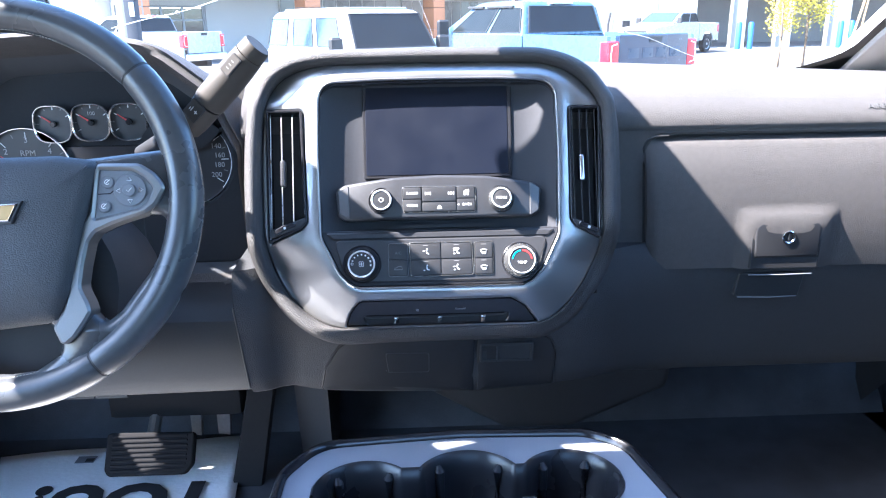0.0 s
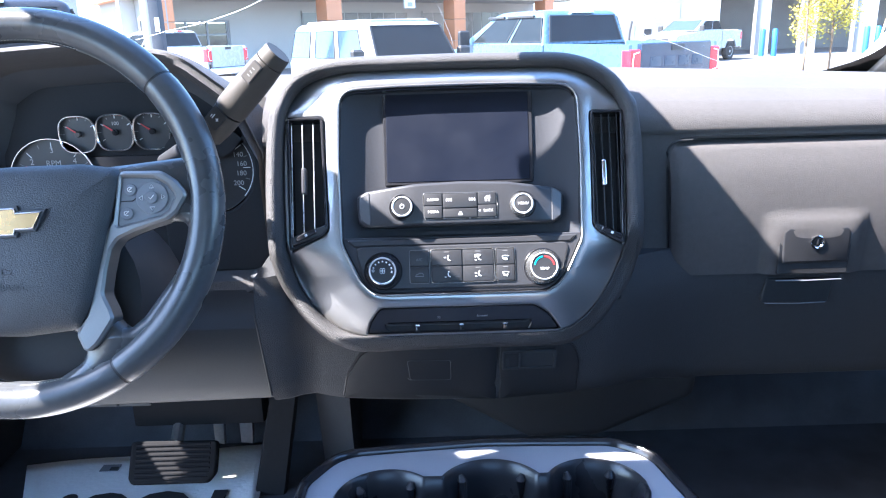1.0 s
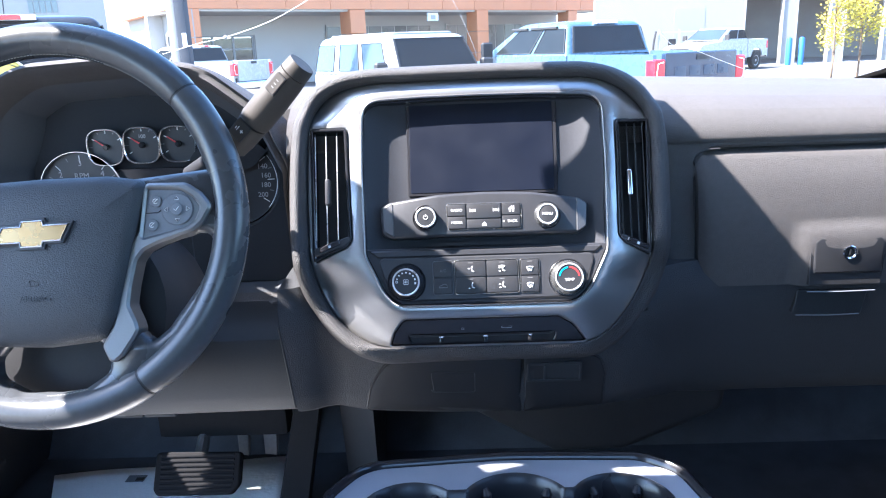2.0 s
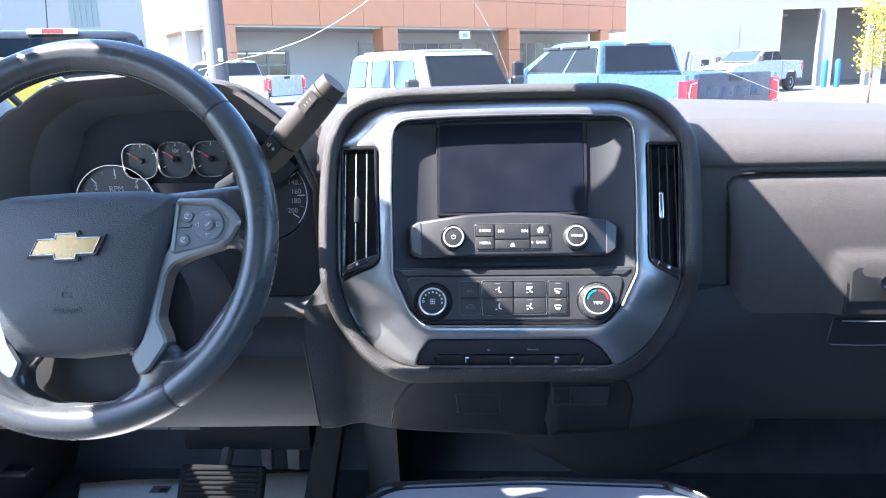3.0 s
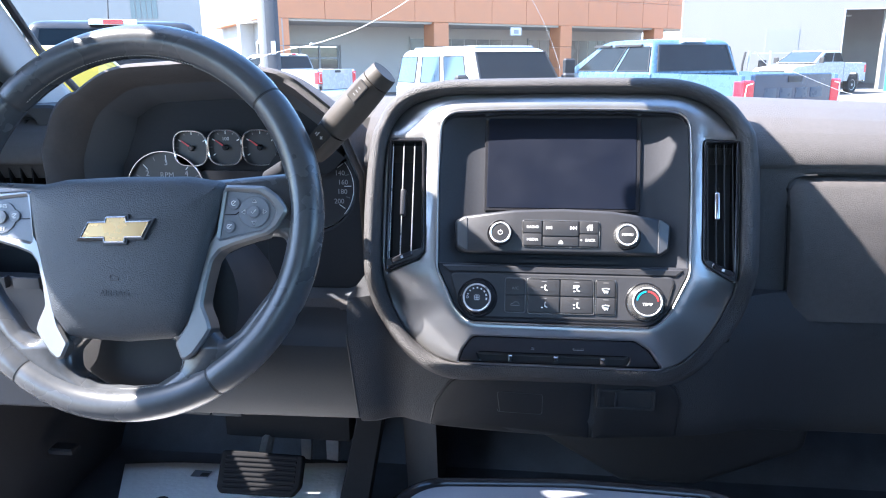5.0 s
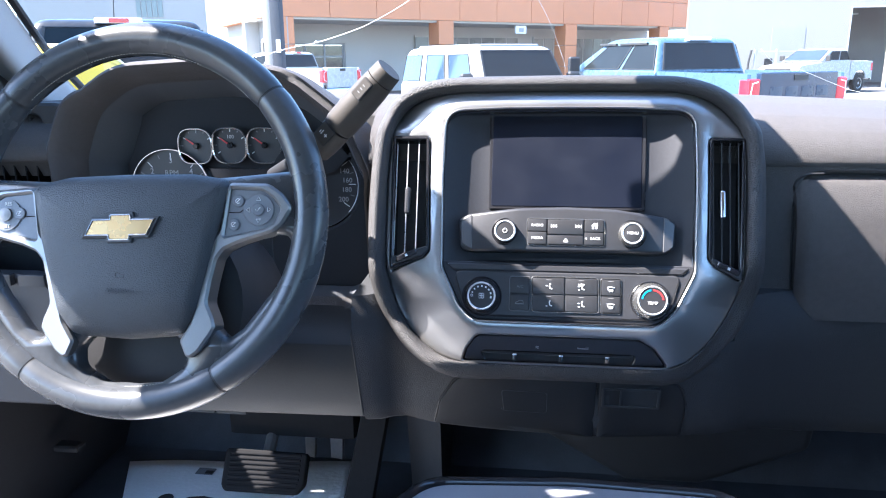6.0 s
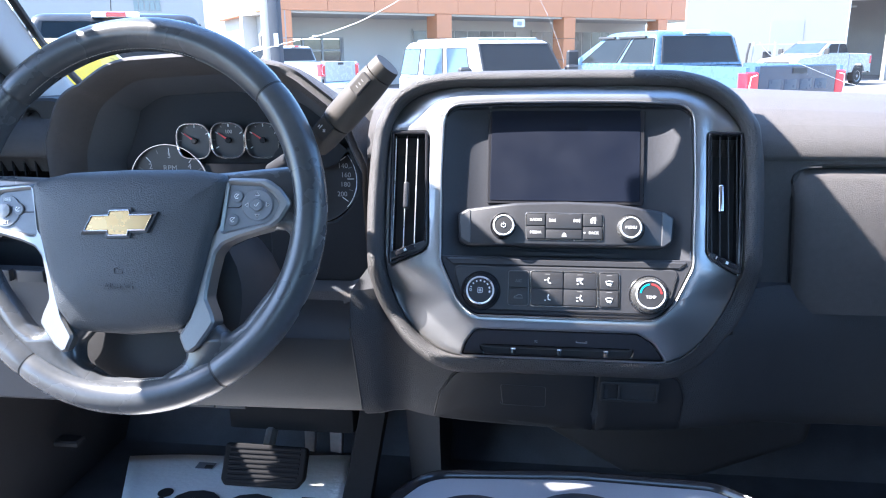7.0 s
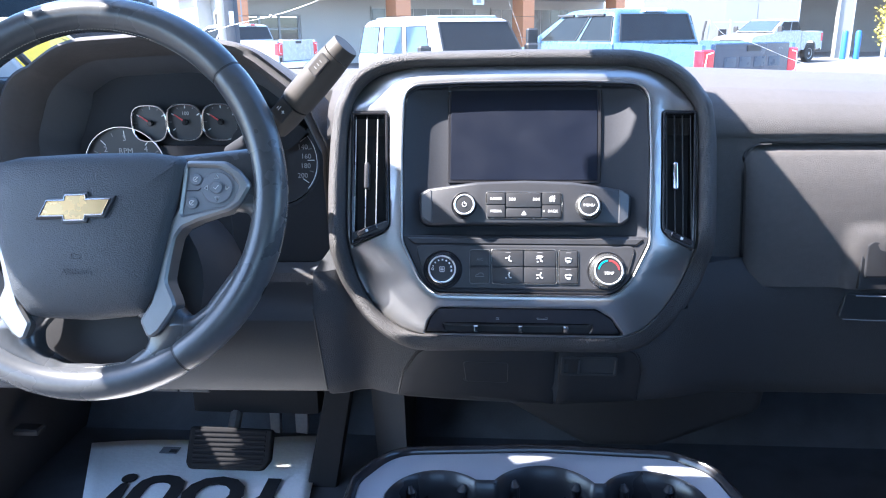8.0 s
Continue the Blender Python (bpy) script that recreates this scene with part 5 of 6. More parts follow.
def hub_w(x, y):
    return HW + 0.006 * (1 - (x / 0.1) ** 2) - 0.010 * max(0, (y - 0.005) / 0.036) ** 2 - 0.016 * max(0, (-0.06 - y) / 0.058) ** 2


bm = B()
rr = [[(x, y, -0.01) for x, y in HUB]]
for d, dw in ((0.0, -0.012), (0.0008, -0.007), (0.003, -0.003), (0.007, -0.0008), (0.012, 0.0)):
    rr.append([(x, y, hub_w(x, y) + dw) for x, y in offset(HUB, d)])
base = offset(HUB, 0.012)
for f in (0.75, 0.5, 0.25, 0.02):
    rr.append([(x * f, -0.035 + (y + 0.035) * f, hub_w(x * f, -0.035 + (y + 0.035) * f)) for x, y in base])
vs = loops(bm, rr, WI)
bm.faces.new(vs[-1])
part("hub", bm, HUB_SKIN, wheel, "grained airbag cover", sharp=60)

# badge: a bright cross-shaped plate with a gold face
BOW = mm([(-35, -8.5), (-27, 7.0), (-10.5, 7.0), (-9.5, 11.5), (10.5, 11.5), (11.5, 7.0), (35, 7.0), (27, -8.5), (10.5, -8.5), (9.5, -13), (-10.5, -13), (-11.5, -8.5)])
EB = at(WI, 0.0005, -0.0120, HW + 0.0075)
bm = B()
plate(bm, [offset(BOW, -0.0022)], -0.004, 0.0006, EB, 0.0006)
eb = part("badge", bm, SMOOTH_DARK, wheel, "bright-edged gold cross-shaped badge")
bm = B()
plate(bm, [BOW, offset(BOW, 0.0013)], -0.002, 0.0022, EB, 0.0006)
part("badge_edge", bm, CHROME, eb)
bm = B()
plate(bm, [offset(BOW, 0.0013)], -0.002, 0.0012, EB, 0.0003)
part("badge_face", bm, GOLD, eb)
writing("AIRBAG", 0.0085, at(WI, 0.000, -0.072, HW + 0.0056), HUB_SKIN, wheel, "embossed letters", 0.0002)
bm = B()
for pts in (((-4, -2), (4, -2), (4, 1.5), (1, 1.5), (-1, 3), (-4, 3), (-4, -2)),):
    tube(bm, [at(WI, 0, -0.058, HW + 0.0060) @ Vector((x / 1000, y / 1000, 0)) for x, y in pts], 0.0004, 4)
part("horn_mark", bm, SMOOTH_DARK, wheel)

# silver trims with their switch pads
for s in (1, -1):
    def sx(pts):
        return mm(pts) if s > 0 else [(-x, y) for x, y in reversed(mm(pts))]
    strip_o = fillet(sx([(99, 30), (138, 28), (152, 18), (161.5, 5), (151.5, -11), (142, -18), (110, -27), (95.5, -33), (88.5, -42), (83, -64), (79.5, -83), (86, -98), (88, -106), (83, -114), (72, -129), (64, -135), (59, -133), (53, -119), (64, -101), (68, -87), (71, -66), (75, -44), (80, -31), (91, -15)]), ([0.006, 0.012, 0.02, 0.008, 0.012, 0.008, 0.02, 0.012, 0.014, 0.02, 0.012, 0.02, 0.006, 0.03, 0.012, 0.005, 0.004, 0.006, 0.02, 0.02, 0.02, 0.02, 0.01, 0.006])[::s], 6)
    well = fillet(sx([(101, 24), (132, 21.5), (143, 14), (150, 4.2), (144, -8), (136, -13.5), (95, -21.5)]), [0.002, 0.01, 0.01, 0.006, 0.008, 0.008, 0.002][::s], 5)
    bm = B()
    plate(bm, [strip_o, well], -0.006, 0.0165, WI, 0.0024)
    part("spoke_trim", bm, SPOKE_SILVER, wheel, "satin silver spoke trim", sharp=30)
    bm = B()
    plate(bm, [offset(well, -0.0005)], 0.004, 0.0135, WI, 0.001)
    pad = part("switch_pad", bm, CONSOLE, wheel, "grey thumb switch pad")
    cx, cy = s * 0.1285, 0.0035
    if s > 0:
        bm = B()
        lathe(bm, [(0.0150, 0.013), (0.0150, 0.0146), (0.0142, 0.0152), (0.0, 0.0152)], at(WI, cx, cy), 36)
        part("button", bm, CONSOLE, pad, "round four-way thumb button")
        bm = B()
        lathe(bm, [(0.0060, 0.0155), (0.0060, 0.0168), (0.0052, 0.0174), (0.0, 0.0174)], at(WI, cx, cy), 24)
        part("button", bm, CONSOLE, pad)
        bm = B()
        for k in range(4):
            m = at(WI, cx, cy, 0.0154) @ Matrix.Rotation(k * math.pi / 2, 4, "Z")
            tube(bm, [m @ Vector(p) for p in ((0.0088, -0.0022, 0), (0.0088, 0.0022, 0), (0.0122, 0, 0), (0.0088, -0.0022, 0))], 0.00035, 4)
        tube(bm, [at(WI, cx, cy, 0.0176) @ Vector(p) for p in ((-0.0022, 0.0, 0), (-0.0006, -0.0018, 0), (0.0026, 0.0020, 0))], 0.0004, 4)
        part("arrow_marks", bm, PRINT_BRIGHT, pad)
        small = ((0.1085, 0.0120), (0.1045, -0.0100))
    else:
        bm = B()
        lathe(bm, [(0.0155, 0.013), (0.0155, 0.0148), (0.0, 0.0152)], at(WI, cx, cy), 32)
        part("button", bm, CONSOLE, pad, "round cruise button")
        bm = B()
        lathe(bm, [(0.0065, 0.0145), (0.0065, 0.0175), (0.0, 0.0185)], at(WI, cx, cy), 24)
        part("button", bm, METAL_GREY, pad, "pale centre button")
        writing("RES", 0.005, at(WI, cx + 0.002, cy + 0.0105, 0.0154), PRINT, pad)
        writing("SET", 0.005, at(WI, cx + 0.001, cy - 0.0115, 0.0154), PRINT, pad)
        small = ((-0.1145, 0.0045),)
    for u, v in small:
        bm = B()
        lathe(bm, [(0.0058, 0.013), (0.0058, 0.0148), (0.005, 0.0154), (0.0, 0.0154)], at(WI, u, v), 20)
        part("button", bm, CONSOLE, pad)
        bm = B()
        tube(bm, [at(WI, u, v, 0.0157) @ Vector((0.0022 * math.cos(a), 0.0022 * math.sin(a), 0)) for a in np.linspace(0.5, 5.5, 10)], 0.00035, 4)
        tube(bm, [at(WI, u, v, 0.0157) @ Vector(p) for p in ((-0.001, -0.001, 0), (0.0024, 0.0022, 0))], 0.00035, 4)
        part("button_mark", bm, PRINT_BRIGHT, pad)
    bm = B()
    tube(bm, [at(WI, 0, 0, 0.0137) @ Vector((s * x / 1000, y / 1000, 0)) for x, y in ((99, 1.5), (110, 1.5), (113.5, 4))], 0.0005, 4)
    part("pad_groove", bm, BLACK, pad)

# column shroud behind the wheel
bm = B()
loops(bm, [[(0.105 * math.cos(a) * k, 0.100 * math.sin(a) * k - 0.085, w) for a in np.linspace(0, 2 * math.pi, 33)[:-1]] for w, k in ((-0.030, 0.80), (-0.038, 0.95), (-0.07, 1.0), (-0.15, 1.0))], W, cap0=True)
part("column_shroud", bm, MATT_BLACK, wheel)

# ---- gear lever on the column ----
lever = group("gear_lever", "dark grey column gear lever with a button", "gear lever", (-0.25, 0.85, 1.52))
tip, mid, low, root = Vector((-0.181, 0.776, 1.6375)), Vector((-0.2300, 0.784, 1.5880)), Vector((-0.2470, 0.789, 1.5700)), Vector((-0.345, 0.90, 1.52))
ax = (tip - mid).normalized()


def bar(name, pts, rads, mat, par, lab="", n=20, flat=1.0):
    b = B()
    tube(b, pts, rads, n, True, flat)
    return part(name, b, mat, par, lab, sharp=50)


bar("grip", [mid - ax * 0.002, mid + ax * 0.002, mid + (tip - mid) * 0.35, mid + (tip - mid) * 0.7, tip - ax * 0.008], [0.0155, 0.0163, 0.0164, 0.0156, 0.0146], GRIP, lever, "textured grey grip")
bar("end_cap", [tip - ax * 0.0075, tip - ax * 0.007, tip + ax * 0.004, tip + ax * 0.0055, tip + ax * 0.0055, tip + ax * 0.002], [0.0138, 0.0145, 0.0137, 0.0130, 0.0118, 0.0112], GRIP, lever, "dark end cap")
bar("sleeve", [low - ax * 0.012, low, mid - ax * 0.003], [0.0122, 0.0138, 0.0152], GRIP, lever)
bar("shaft", [root, root.lerp(low, 0.5), low - ax * 0.010], [0.0085, 0.009, 0.0105], SMOOTH_DARK, lever)
# button plates facing the driver
view = (Vector((-0.2, -0.95, 0.25))).normalized()
side_v = ax.cross(view).normalized()
face_n = side_v.cross(ax).normalized()
LM = Matrix((side_v * -1, ax, face_n * 1)).transposed().to_4x4()
if face_n.y > 0:
    LM = Matrix((side_v, ax, face_n * -1)).transposed().to_4x4()
    face_n = -face_n
bm = B()
m_ = Matrix.Translation(mid.lerp(tip, 0.68) + face_n * 0.0147) @ LM
plate(bm, [fillet(box2(-0.0062, -0.0107, 0.0062, 0.0107), 0.0018, 3)], 0, 0.0021, m_, 0.0003)
part("button_well", bm, MATT_BLACK, lever)
bm = B()
plate(bm, [fillet(box2(-0.0055, -0.010, 0.0055, 0.010), 0.0015, 3)], 0, 0.0026, m_, 0.0005)
part("button", bm, GRIP, lever, "oblong tow mode button")
bm = B()
for y in (-0.004, 0.0, 0.004):
    block(bm, (-0.0016, y - 0.0005, 0.0025), (0.0016, y + 0.0005, 0.0028), m_)
part("button_mark", bm, PRINT_DIM, lever)
bm = B()
m_ = Matrix.Translation(low.lerp(mid, 0.50) + face_n * 0.0135) @ LM
plate(bm, [fillet(box2(-0.0087, -0.0097, 0.0087, 0.0097), 0.0018, 3)], 0, 0.0020, m_, 0.0003)
part("button_well", bm, MATT_BLACK, lever)
bm = B()
plate(bm, [fillet(box2(-0.008, -0.009, 0.008, 0.009), 0.0015, 3)], 0, 0.0022, m_, 0.0005)
part("button", bm, GRIP, lever, "plus and minus shift button")
bm = B()
block(bm, (-0.0048, -0.0005, 0.0022), (-0.0012, 0.0005, 0.0025), m_)
block(bm, (-0.0035, -0.0018, 0.0022), (-0.0025, 0.0018, 0.0025), m_)
block(bm, (0.002, -0.0025, 0.0022), (0.0028, 0.0025, 0.0025), m_)
block(bm, (0.0042, -0.0025, 0.0022), (0.005, 0.0005, 0.0025), m_)
part("button_mark", bm, PRINT, lever)

# ---- pedals and mat ----
brake = group("brake_pedal", "ribbed black rubber brake pedal on a steel arm", "pedal", (-0.47, 1.12, 1.0))
PB = local((-0.4715, 1.108, 0.996), 32)
bm = B()
pillow(bm, fillet(mm([(-71, 33), (70, 31), (69, -20), (56, -36), (-66, -36), (-72, -26)]), [0.008, 0.008, 0.015, 0.012, 0.01, 0.01], 4), -0.012, 0.004, PB, 0.004, 3)
padb = part("pedal_pad", bm, PEDAL_BLACK, brake, "ribbed rubber pad")
for i in range(8):
    v = 26 - i * 7.6
    bm = B()
    pillow(bm, fillet(mm([(-62, v + 2), (60, v + 2), (60 - max(0, i - 5) * 4, v - 2), (-60, v - 2)]), 0.001, 2), 0.002, 0.0065, PB, 0.001, 2)
    part("rib", bm, PEDAL_BLACK, padb)
bm = B()
tube(bm, [(-0.478, 1.125, 0.99), (-0.485, 1.20, 1.03), (-0.487, 1.26, 1.10), (-0.487, 1.28, 1.24)], 0.011, 10)
part("arm", bm, METAL_GREY, brake, "bare steel arm")
gas = group("accelerator_pedal", "long black plastic accelerator pedal", "pedal", (-0.31, 1.15, 0.95))
bm = B()
rr = []
for f in np.linspace(0, 1, 9):
    c = Vector((-0.321 + 0.030 * f, 1.105 + 0.05 * f, 0.922 + 0.175 * f))
    wd = 0.026 - 0.003 * f
    rr.append([(c.x - wd, c.y, c.z), (c.x - wd + 0.003, c.y - 0.005, c.z + 0.002), (c.x + wd - 0.003, c.y - 0.005, c.z + 0.002), (c.x + wd, c.y, c.z), (c.x + wd, c.y + 0.012, c.z), (c.x - wd, c.y + 0.012, c.z)])
loops(bm, rr, cap0=True, cap1=True)
part("pedal_pad", bm, PEDAL_BLACK, gas)
bm = B()
tube(bm, [(-0.292, 1.165, 1.09), (-0.288, 1.21, 1.14), (-0.285, 1.26, 1.22)], 0.012, 8)
part("arm", bm, RUBBER, gas)
# Added dark block: stands in for the shade over the bracket tops.
bm = B()
block(bm, (-0.56, 1.175, 1.024), (-0.335, 1.225, 1.215), None, 0.008)
solid("column_brace", bm, PEDAL_BLACK, "added dark block standing in for shade above the pedals", "brace")
for x0, x1 in ((-0.443, -0.425), (-0.396, -0.374)):
    bm = B()
    loops(bm, [[(x0, 1.23, 0.955), (x1, 1.225, 0.955), (x1, 1.24, 0.955), (x0, 1.245, 0.955)], [(x0 - 0.008, 1.26, 1.20), (x1 + 0.008, 1.255, 1.20), (x1 + 0.008, 1.27, 1.20), (x0 - 0.008, 1.275, 1.20)]], cap0=True, cap1=True)
    solid("bracket", bm, METAL_GREY, "bare steel bracket behind the pedals", "bracket")
bm = B()
block(bm, (-0.80, 1.045, 1.046), (-0.757, 1.07, 1.055), None, 0.003)
solid("parking_brake_pedal", bm, MATT_BLACK, "small dark parking brake pedal", "pedal")

mat_ = group("paper_mat", "white embossed paper floor mat with large black letters", "floor mat", (-0.57, 1.0, FLOOR_Z))
bm = B()
rows_ = []
for g in np.linspace(0, 1, 26):
    row = []
    for x in np.linspace(0, 1, 20):
        far_ = Vector((-0.775, 1.209)).lerp(Vector((-0.352, 1.252)), x)
        near_ = Vector((-0.50, 0.60)).lerp(Vector((-0.28, 0.60)), x)
        p = far_.lerp(near_, g)
        zz = FLOOR_Z + 0.004 + 0.002 * math.sin(p.x * 21 + p.y * 13)
        row.append((p.x, p.y, zz))
    rows_.append(row)
loops(bm, rows_, closed=False)
sheet = part("sheet", bm, PAPER, mat_, "", fix=False)
sol = sheet.modifiers.new("thickness", "SOLIDIFY")
sol.thickness = 0.0012
wm = Matrix.Translation((-0.513, 1.066, FLOOR_Z + 0.0085)) @ Matrix.Rotation(math.pi, 4, "Z")
writing("YOU!", 0.125, wm, INK, mat_, "large bold upside-down letters", 0.0004, 0.0055)
bm = B()
block(bm, (-0.632, 1.176, FLOOR_Z + 0.0075), (-0.600, 1.196, FLOOR_Z + 0.0085), Matrix())
part("label_patch", bm, CONSOLE, mat_, "small grey printed box")
bm = B()
block(bm, (-0.615, 1.178, FLOOR_Z + 0.0086), (-0.601, 1.188, FLOOR_Z + 0.009), Matrix())
part("label_bar", bm, INK, mat_)

# ---- floor console with cup holders ----
console = group("floor_console", "grey floor console with three cup holders", "console", (0.02, 0.6, FLOOR_Z))
CZ = 1.15
BODY = soften(fillet([(-0.205, 0.25), (-0.203, 0.80), (-0.165, 0.868), (0.02, 0.884), (0.185, 0.877), (0.232, 0.84), (0.262, 0.70), (0.27, 0.25)], [0.02, 0.06, 0.07, 0.3, 0.06, 0.06, 0.1, 0.02], 6), 2)


def lobes():
    """The outline of three joined cups."""
    pts = []
    cs = [(-0.097, 0.762, 0.058), (0.024, 0.772, 0.064), (0.143, 0.774, 0.057)]
    for x in np.linspace(-0.154, 0.199, 120):
        hi, lo_ = 0.0, 9.0
        for cx, cy, r in cs:
            if abs(x - cx) < r:
                h = math.sqrt(r * r - (x - cx) ** 2)
                hi, lo_ = max(hi, cy + h), min(lo_, cy - h)
        if -0.06 < x < 0.11:
            hi, lo_ = max(hi, 0.803), min(lo_, 0.742)
        pts.append((x, hi, lo_))
    return [(x, h) for x, h, _ in pts] + [(x, l_) for x, _, l_ in reversed(pts)]


CUPS = lobes()
bm = B()
plate(bm, [offset(BODY, 0.012), CUPS], CZ - 0.02, CZ, Matrix(), 0.002)
part("top", bm, CONSOLE_TOP, console, "grey console top")
bm = B()
rr = []
for d, z in ((0.0125, CZ - 0.004), (0.0115, CZ + 0.004), (0.008, CZ + 0.0075), (0.003, CZ + 0.006), (0.0, CZ + 0.0), (-0.001, CZ - 0.012)):
    rr.append([(x, y, z) for x, y in offset(BODY, d)])
loops(bm, rr)
part("edge", bm, BLACK, console, "gloss dark raised edge", sharp=60)
bm = B()
loops(bm, [[(x, y, FLOOR_Z) for x, y in offset(BODY, 0.01)], [(x, y, CZ - 0.011) for x, y in offset(BODY, 0.0005)]])
part("body", bm, SKIN_HARD, console)
bm = B()
rr = [[(x, y, CZ + 0.001) for x, y in offset(CUPS, -0.004)], [(x, y, CZ + 0.0025) for x, y in offset(CUPS, -0.002)], [(x, y, CZ) for x, y in offset(CUPS, 0.001)], [(x, y, CZ - 0.02) for x, y in offset(CUPS, 0.004)], [(x, y, CZ - 0.075) for x, y in offset(CUPS, 0.007)]]
loops(bm, rr, cap1=False)
cap(bm, [offset(CUPS, 0.006)], CZ - 0.075, Matrix())
cups = part("cup_well", bm, CUP_BLACK, console, "three joined black cup wells", sharp=60)
for cx, cy, r, aa in ((-0.097, 0.762, 0.056, (60, 130)), (0.024, 0.772, 0.062, (50, 125)), (0.143, 0.774, 0.055, (60, 120))):
    for a in aa:
        a = math.radians(a)
        bm = B()
        p = Vector((cx + (r - 0.004) * math.cos(a), cy + (r - 0.004) * math.sin(a), 0))
        tube(bm, [(p.x, p.y, CZ - 0.07), (p.x, p.y, CZ - 0.014), (p.x + 0.003 * math.cos(a), p.y + 0.003 * math.sin(a), CZ - 0.008)], [0.006, 0.006, 0.003], 10)
        part("grip_rib", bm, CUP_BLACK, cups)
# ---- outside: ground and buildings ----
bm = B()
loops(bm, [[(-900, -900, 0), (900, -900, 0), (900, 900, 0), (-900, 900, 0)]], cap0=True)
bm.faces.ensure_lookup_table()
if bm.faces[0].normal.z < 0:
    bm.faces[0].normal_flip()
solid("ground", bm, ASPHALT, "sunlit pale grey asphalt car park", "ground", "structure")


def wall_frame(p, q):
    """A frame on an upright wall from p to q seen from the camera's side: x along it, y up, z outwards."""
    p, q = Vector((*p, 0)), Vector((*q, 0))
    u = (q - p).normalized()
    v = Vector((0, 0, 1))
    return Matrix.Translation(p) @ Matrix((u, v, u.cross(v))).transposed().to_4x4(), (q - p).length


showroom = group("showroom", "dealership front with orange panel fascia and columns", "building", (0, 40, 0))
FA, FB_ = (-11.6, 33.0), (10.2, 54.0)
FM, FL = wall_frame(FA, FB_)
# fascia of separate panels over a beam
bm = B()
block(bm, (0, 3.62, -1.2), (FL, 6.6, -0.05), FM)
part("beam", bm, WALL_GREY, showroom)
pw_, rows3 = 2.4, ((3.60, 5.08), (5.10, 6.60))
me_panel = {}
n_ = int(FL / pw_)
for j, (z0, z1) in enumerate(rows3):
    b = B()
    plate(b, [box2(0.01, 0, FL / n_ - 0.01, z1 - z0)], -0.05, 0.02, Matrix(), 0.008)
    me_panel[j] = to_mesh("panel", b, ORANGE)
    for i in range(n_):
        ob = new("panel", me_panel[j])
        ob.parent = showroom
        ob.matrix_parent_inverse = showroom.matrix_basis.inverted()
        ob.matrix_basis = FM @ Matrix.Translation((i * FL / n_, z0, 0))
# columns
for s_, wd in ((0.15, 0.55), (8.75, 0.95), (17.9, 0.95), (26.5, 0.95)):
    for k in range(3):
        b = B()
        block(b, (s_, 0.02 + k * 1.2, -0.9), (s_ + wd, 1.19 + k * 1.2, -0.01), FM, 0.01)
        part("column_panel", b, ORANGE, showroom)
# soffit and recessed wall
bm = B()
block(bm, (0, 3.5, -4.2), (FL, 3.61, -0.2), FM)
part("soffit", bm, WALL_GREY, showroom)
bm = B()
plate(bm, [box2(0, 0, FL, 3.6), box2(2.0, 0.6, 5.5, 2.55)], -0.3, 0.0, at(FM, 0, 0, -4.0), 0.01)
part("wall", bm, WALL_GREY, showroom, "grey recessed wall")
bm = B()
plate(bm, [box2(2.0, 0.6, 5.5, 2.55), box2(2.08, 0.68, 5.42, 2.47)], -0.2, -0.05, at(FM, 0, 0, -4.0), 0.01)
win = part("window", bm, FRAME_GREY, showroom, "wide workshop window with thick glazing bars")
for i in range(3):
    for k in range(3):
        bm = B()
        x0, z0 = 2.08 + i * 1.113, 0.68 + k * 0.597
        block(bm, (x0 + 0.06, z0 + 0.04, -0.15), (x0 + 1.05, z0 + 0.55, -0.12), at(FM, 0, 0, -4.0))
        part("pane", bm, WIN_DARK, win)
        bm = B()
        block(bm, (x0 + 1.05, 0.68 + k * 0.597, -0.17), (x0 + 1.17 if i < 2 else x0 + 1.113, 0.68 + (k + 1) * 0.597, -0.09), at(FM, 0, 0, -4.0))
        part("bar", bm, FRAME_GREY, win)
        bm = B()
        block(bm, (x0, z0 - 0.045, -0.17), (x0 + 1.113, z0 + 0.045, -0.10), at(FM, 0, 0, -4.0))
        part("bar", bm, FRAME_GREY, win)
# long shop windows between the columns
for s0, s1 in ((9.9, 17.7), (19.0, 26.3)):
    bm = B()
    block(bm, (s0, 0.3, -3.98), (s1, 3.0, -3.9), FM)
    wn_ = part("window", bm, WALL_GREY, showroom)
    for i in range(8):
        bm = B()
        x0 = s0 + (s1 - s0) * i / 8
        block(bm, (x0 + 0.04, 0.4, -3.9), (x0 + (s1 - s0) / 8 - 0.04, 2.9, -3.88), FM)
        part("pane", bm, material("dusty_glass", (0.20, 0.20, 0.19), 0.25, vary=0.2, scale=0.6), wn_)
bm = B()
block(bm, (14.2, 3.02, -0.30), (15.0, 3.45, -0.22), FM, 0.01)
sg = solid("wall_sign", bm, PRINT, "small square white sign under the fascia", "sign")
bm = B()
block(bm, (14.42, 3.10, -0.215), (14.78, 3.32, -0.21), FM)
part("sign_bar", bm, FRAME_GREY, sg)

# wing to the left of the corner, with a sloping orange band
LM_, LL = wall_frame((-22.0, 48.5), (-11.65, 33.05))
wing = group("showroom_wing", "white side wing with a thin orange band", "building", (-17, 40, 0))
bm = B()
plate(bm, [box2(0, 0, LL, 8.0), box2(LL - 3.4, 2.05, LL - 0.6, 2.55)], -0.4, 0, LM_, 0.01)
part("wall", bm, WALL_WHITE, wing)
bm = B()
block(bm, (LL - 12.0, 3.6, 0.0), (LL, 3.74, 0.5), LM_)
part("band", bm, ORANGE, wing, "orange canopy edge")
bm = B()
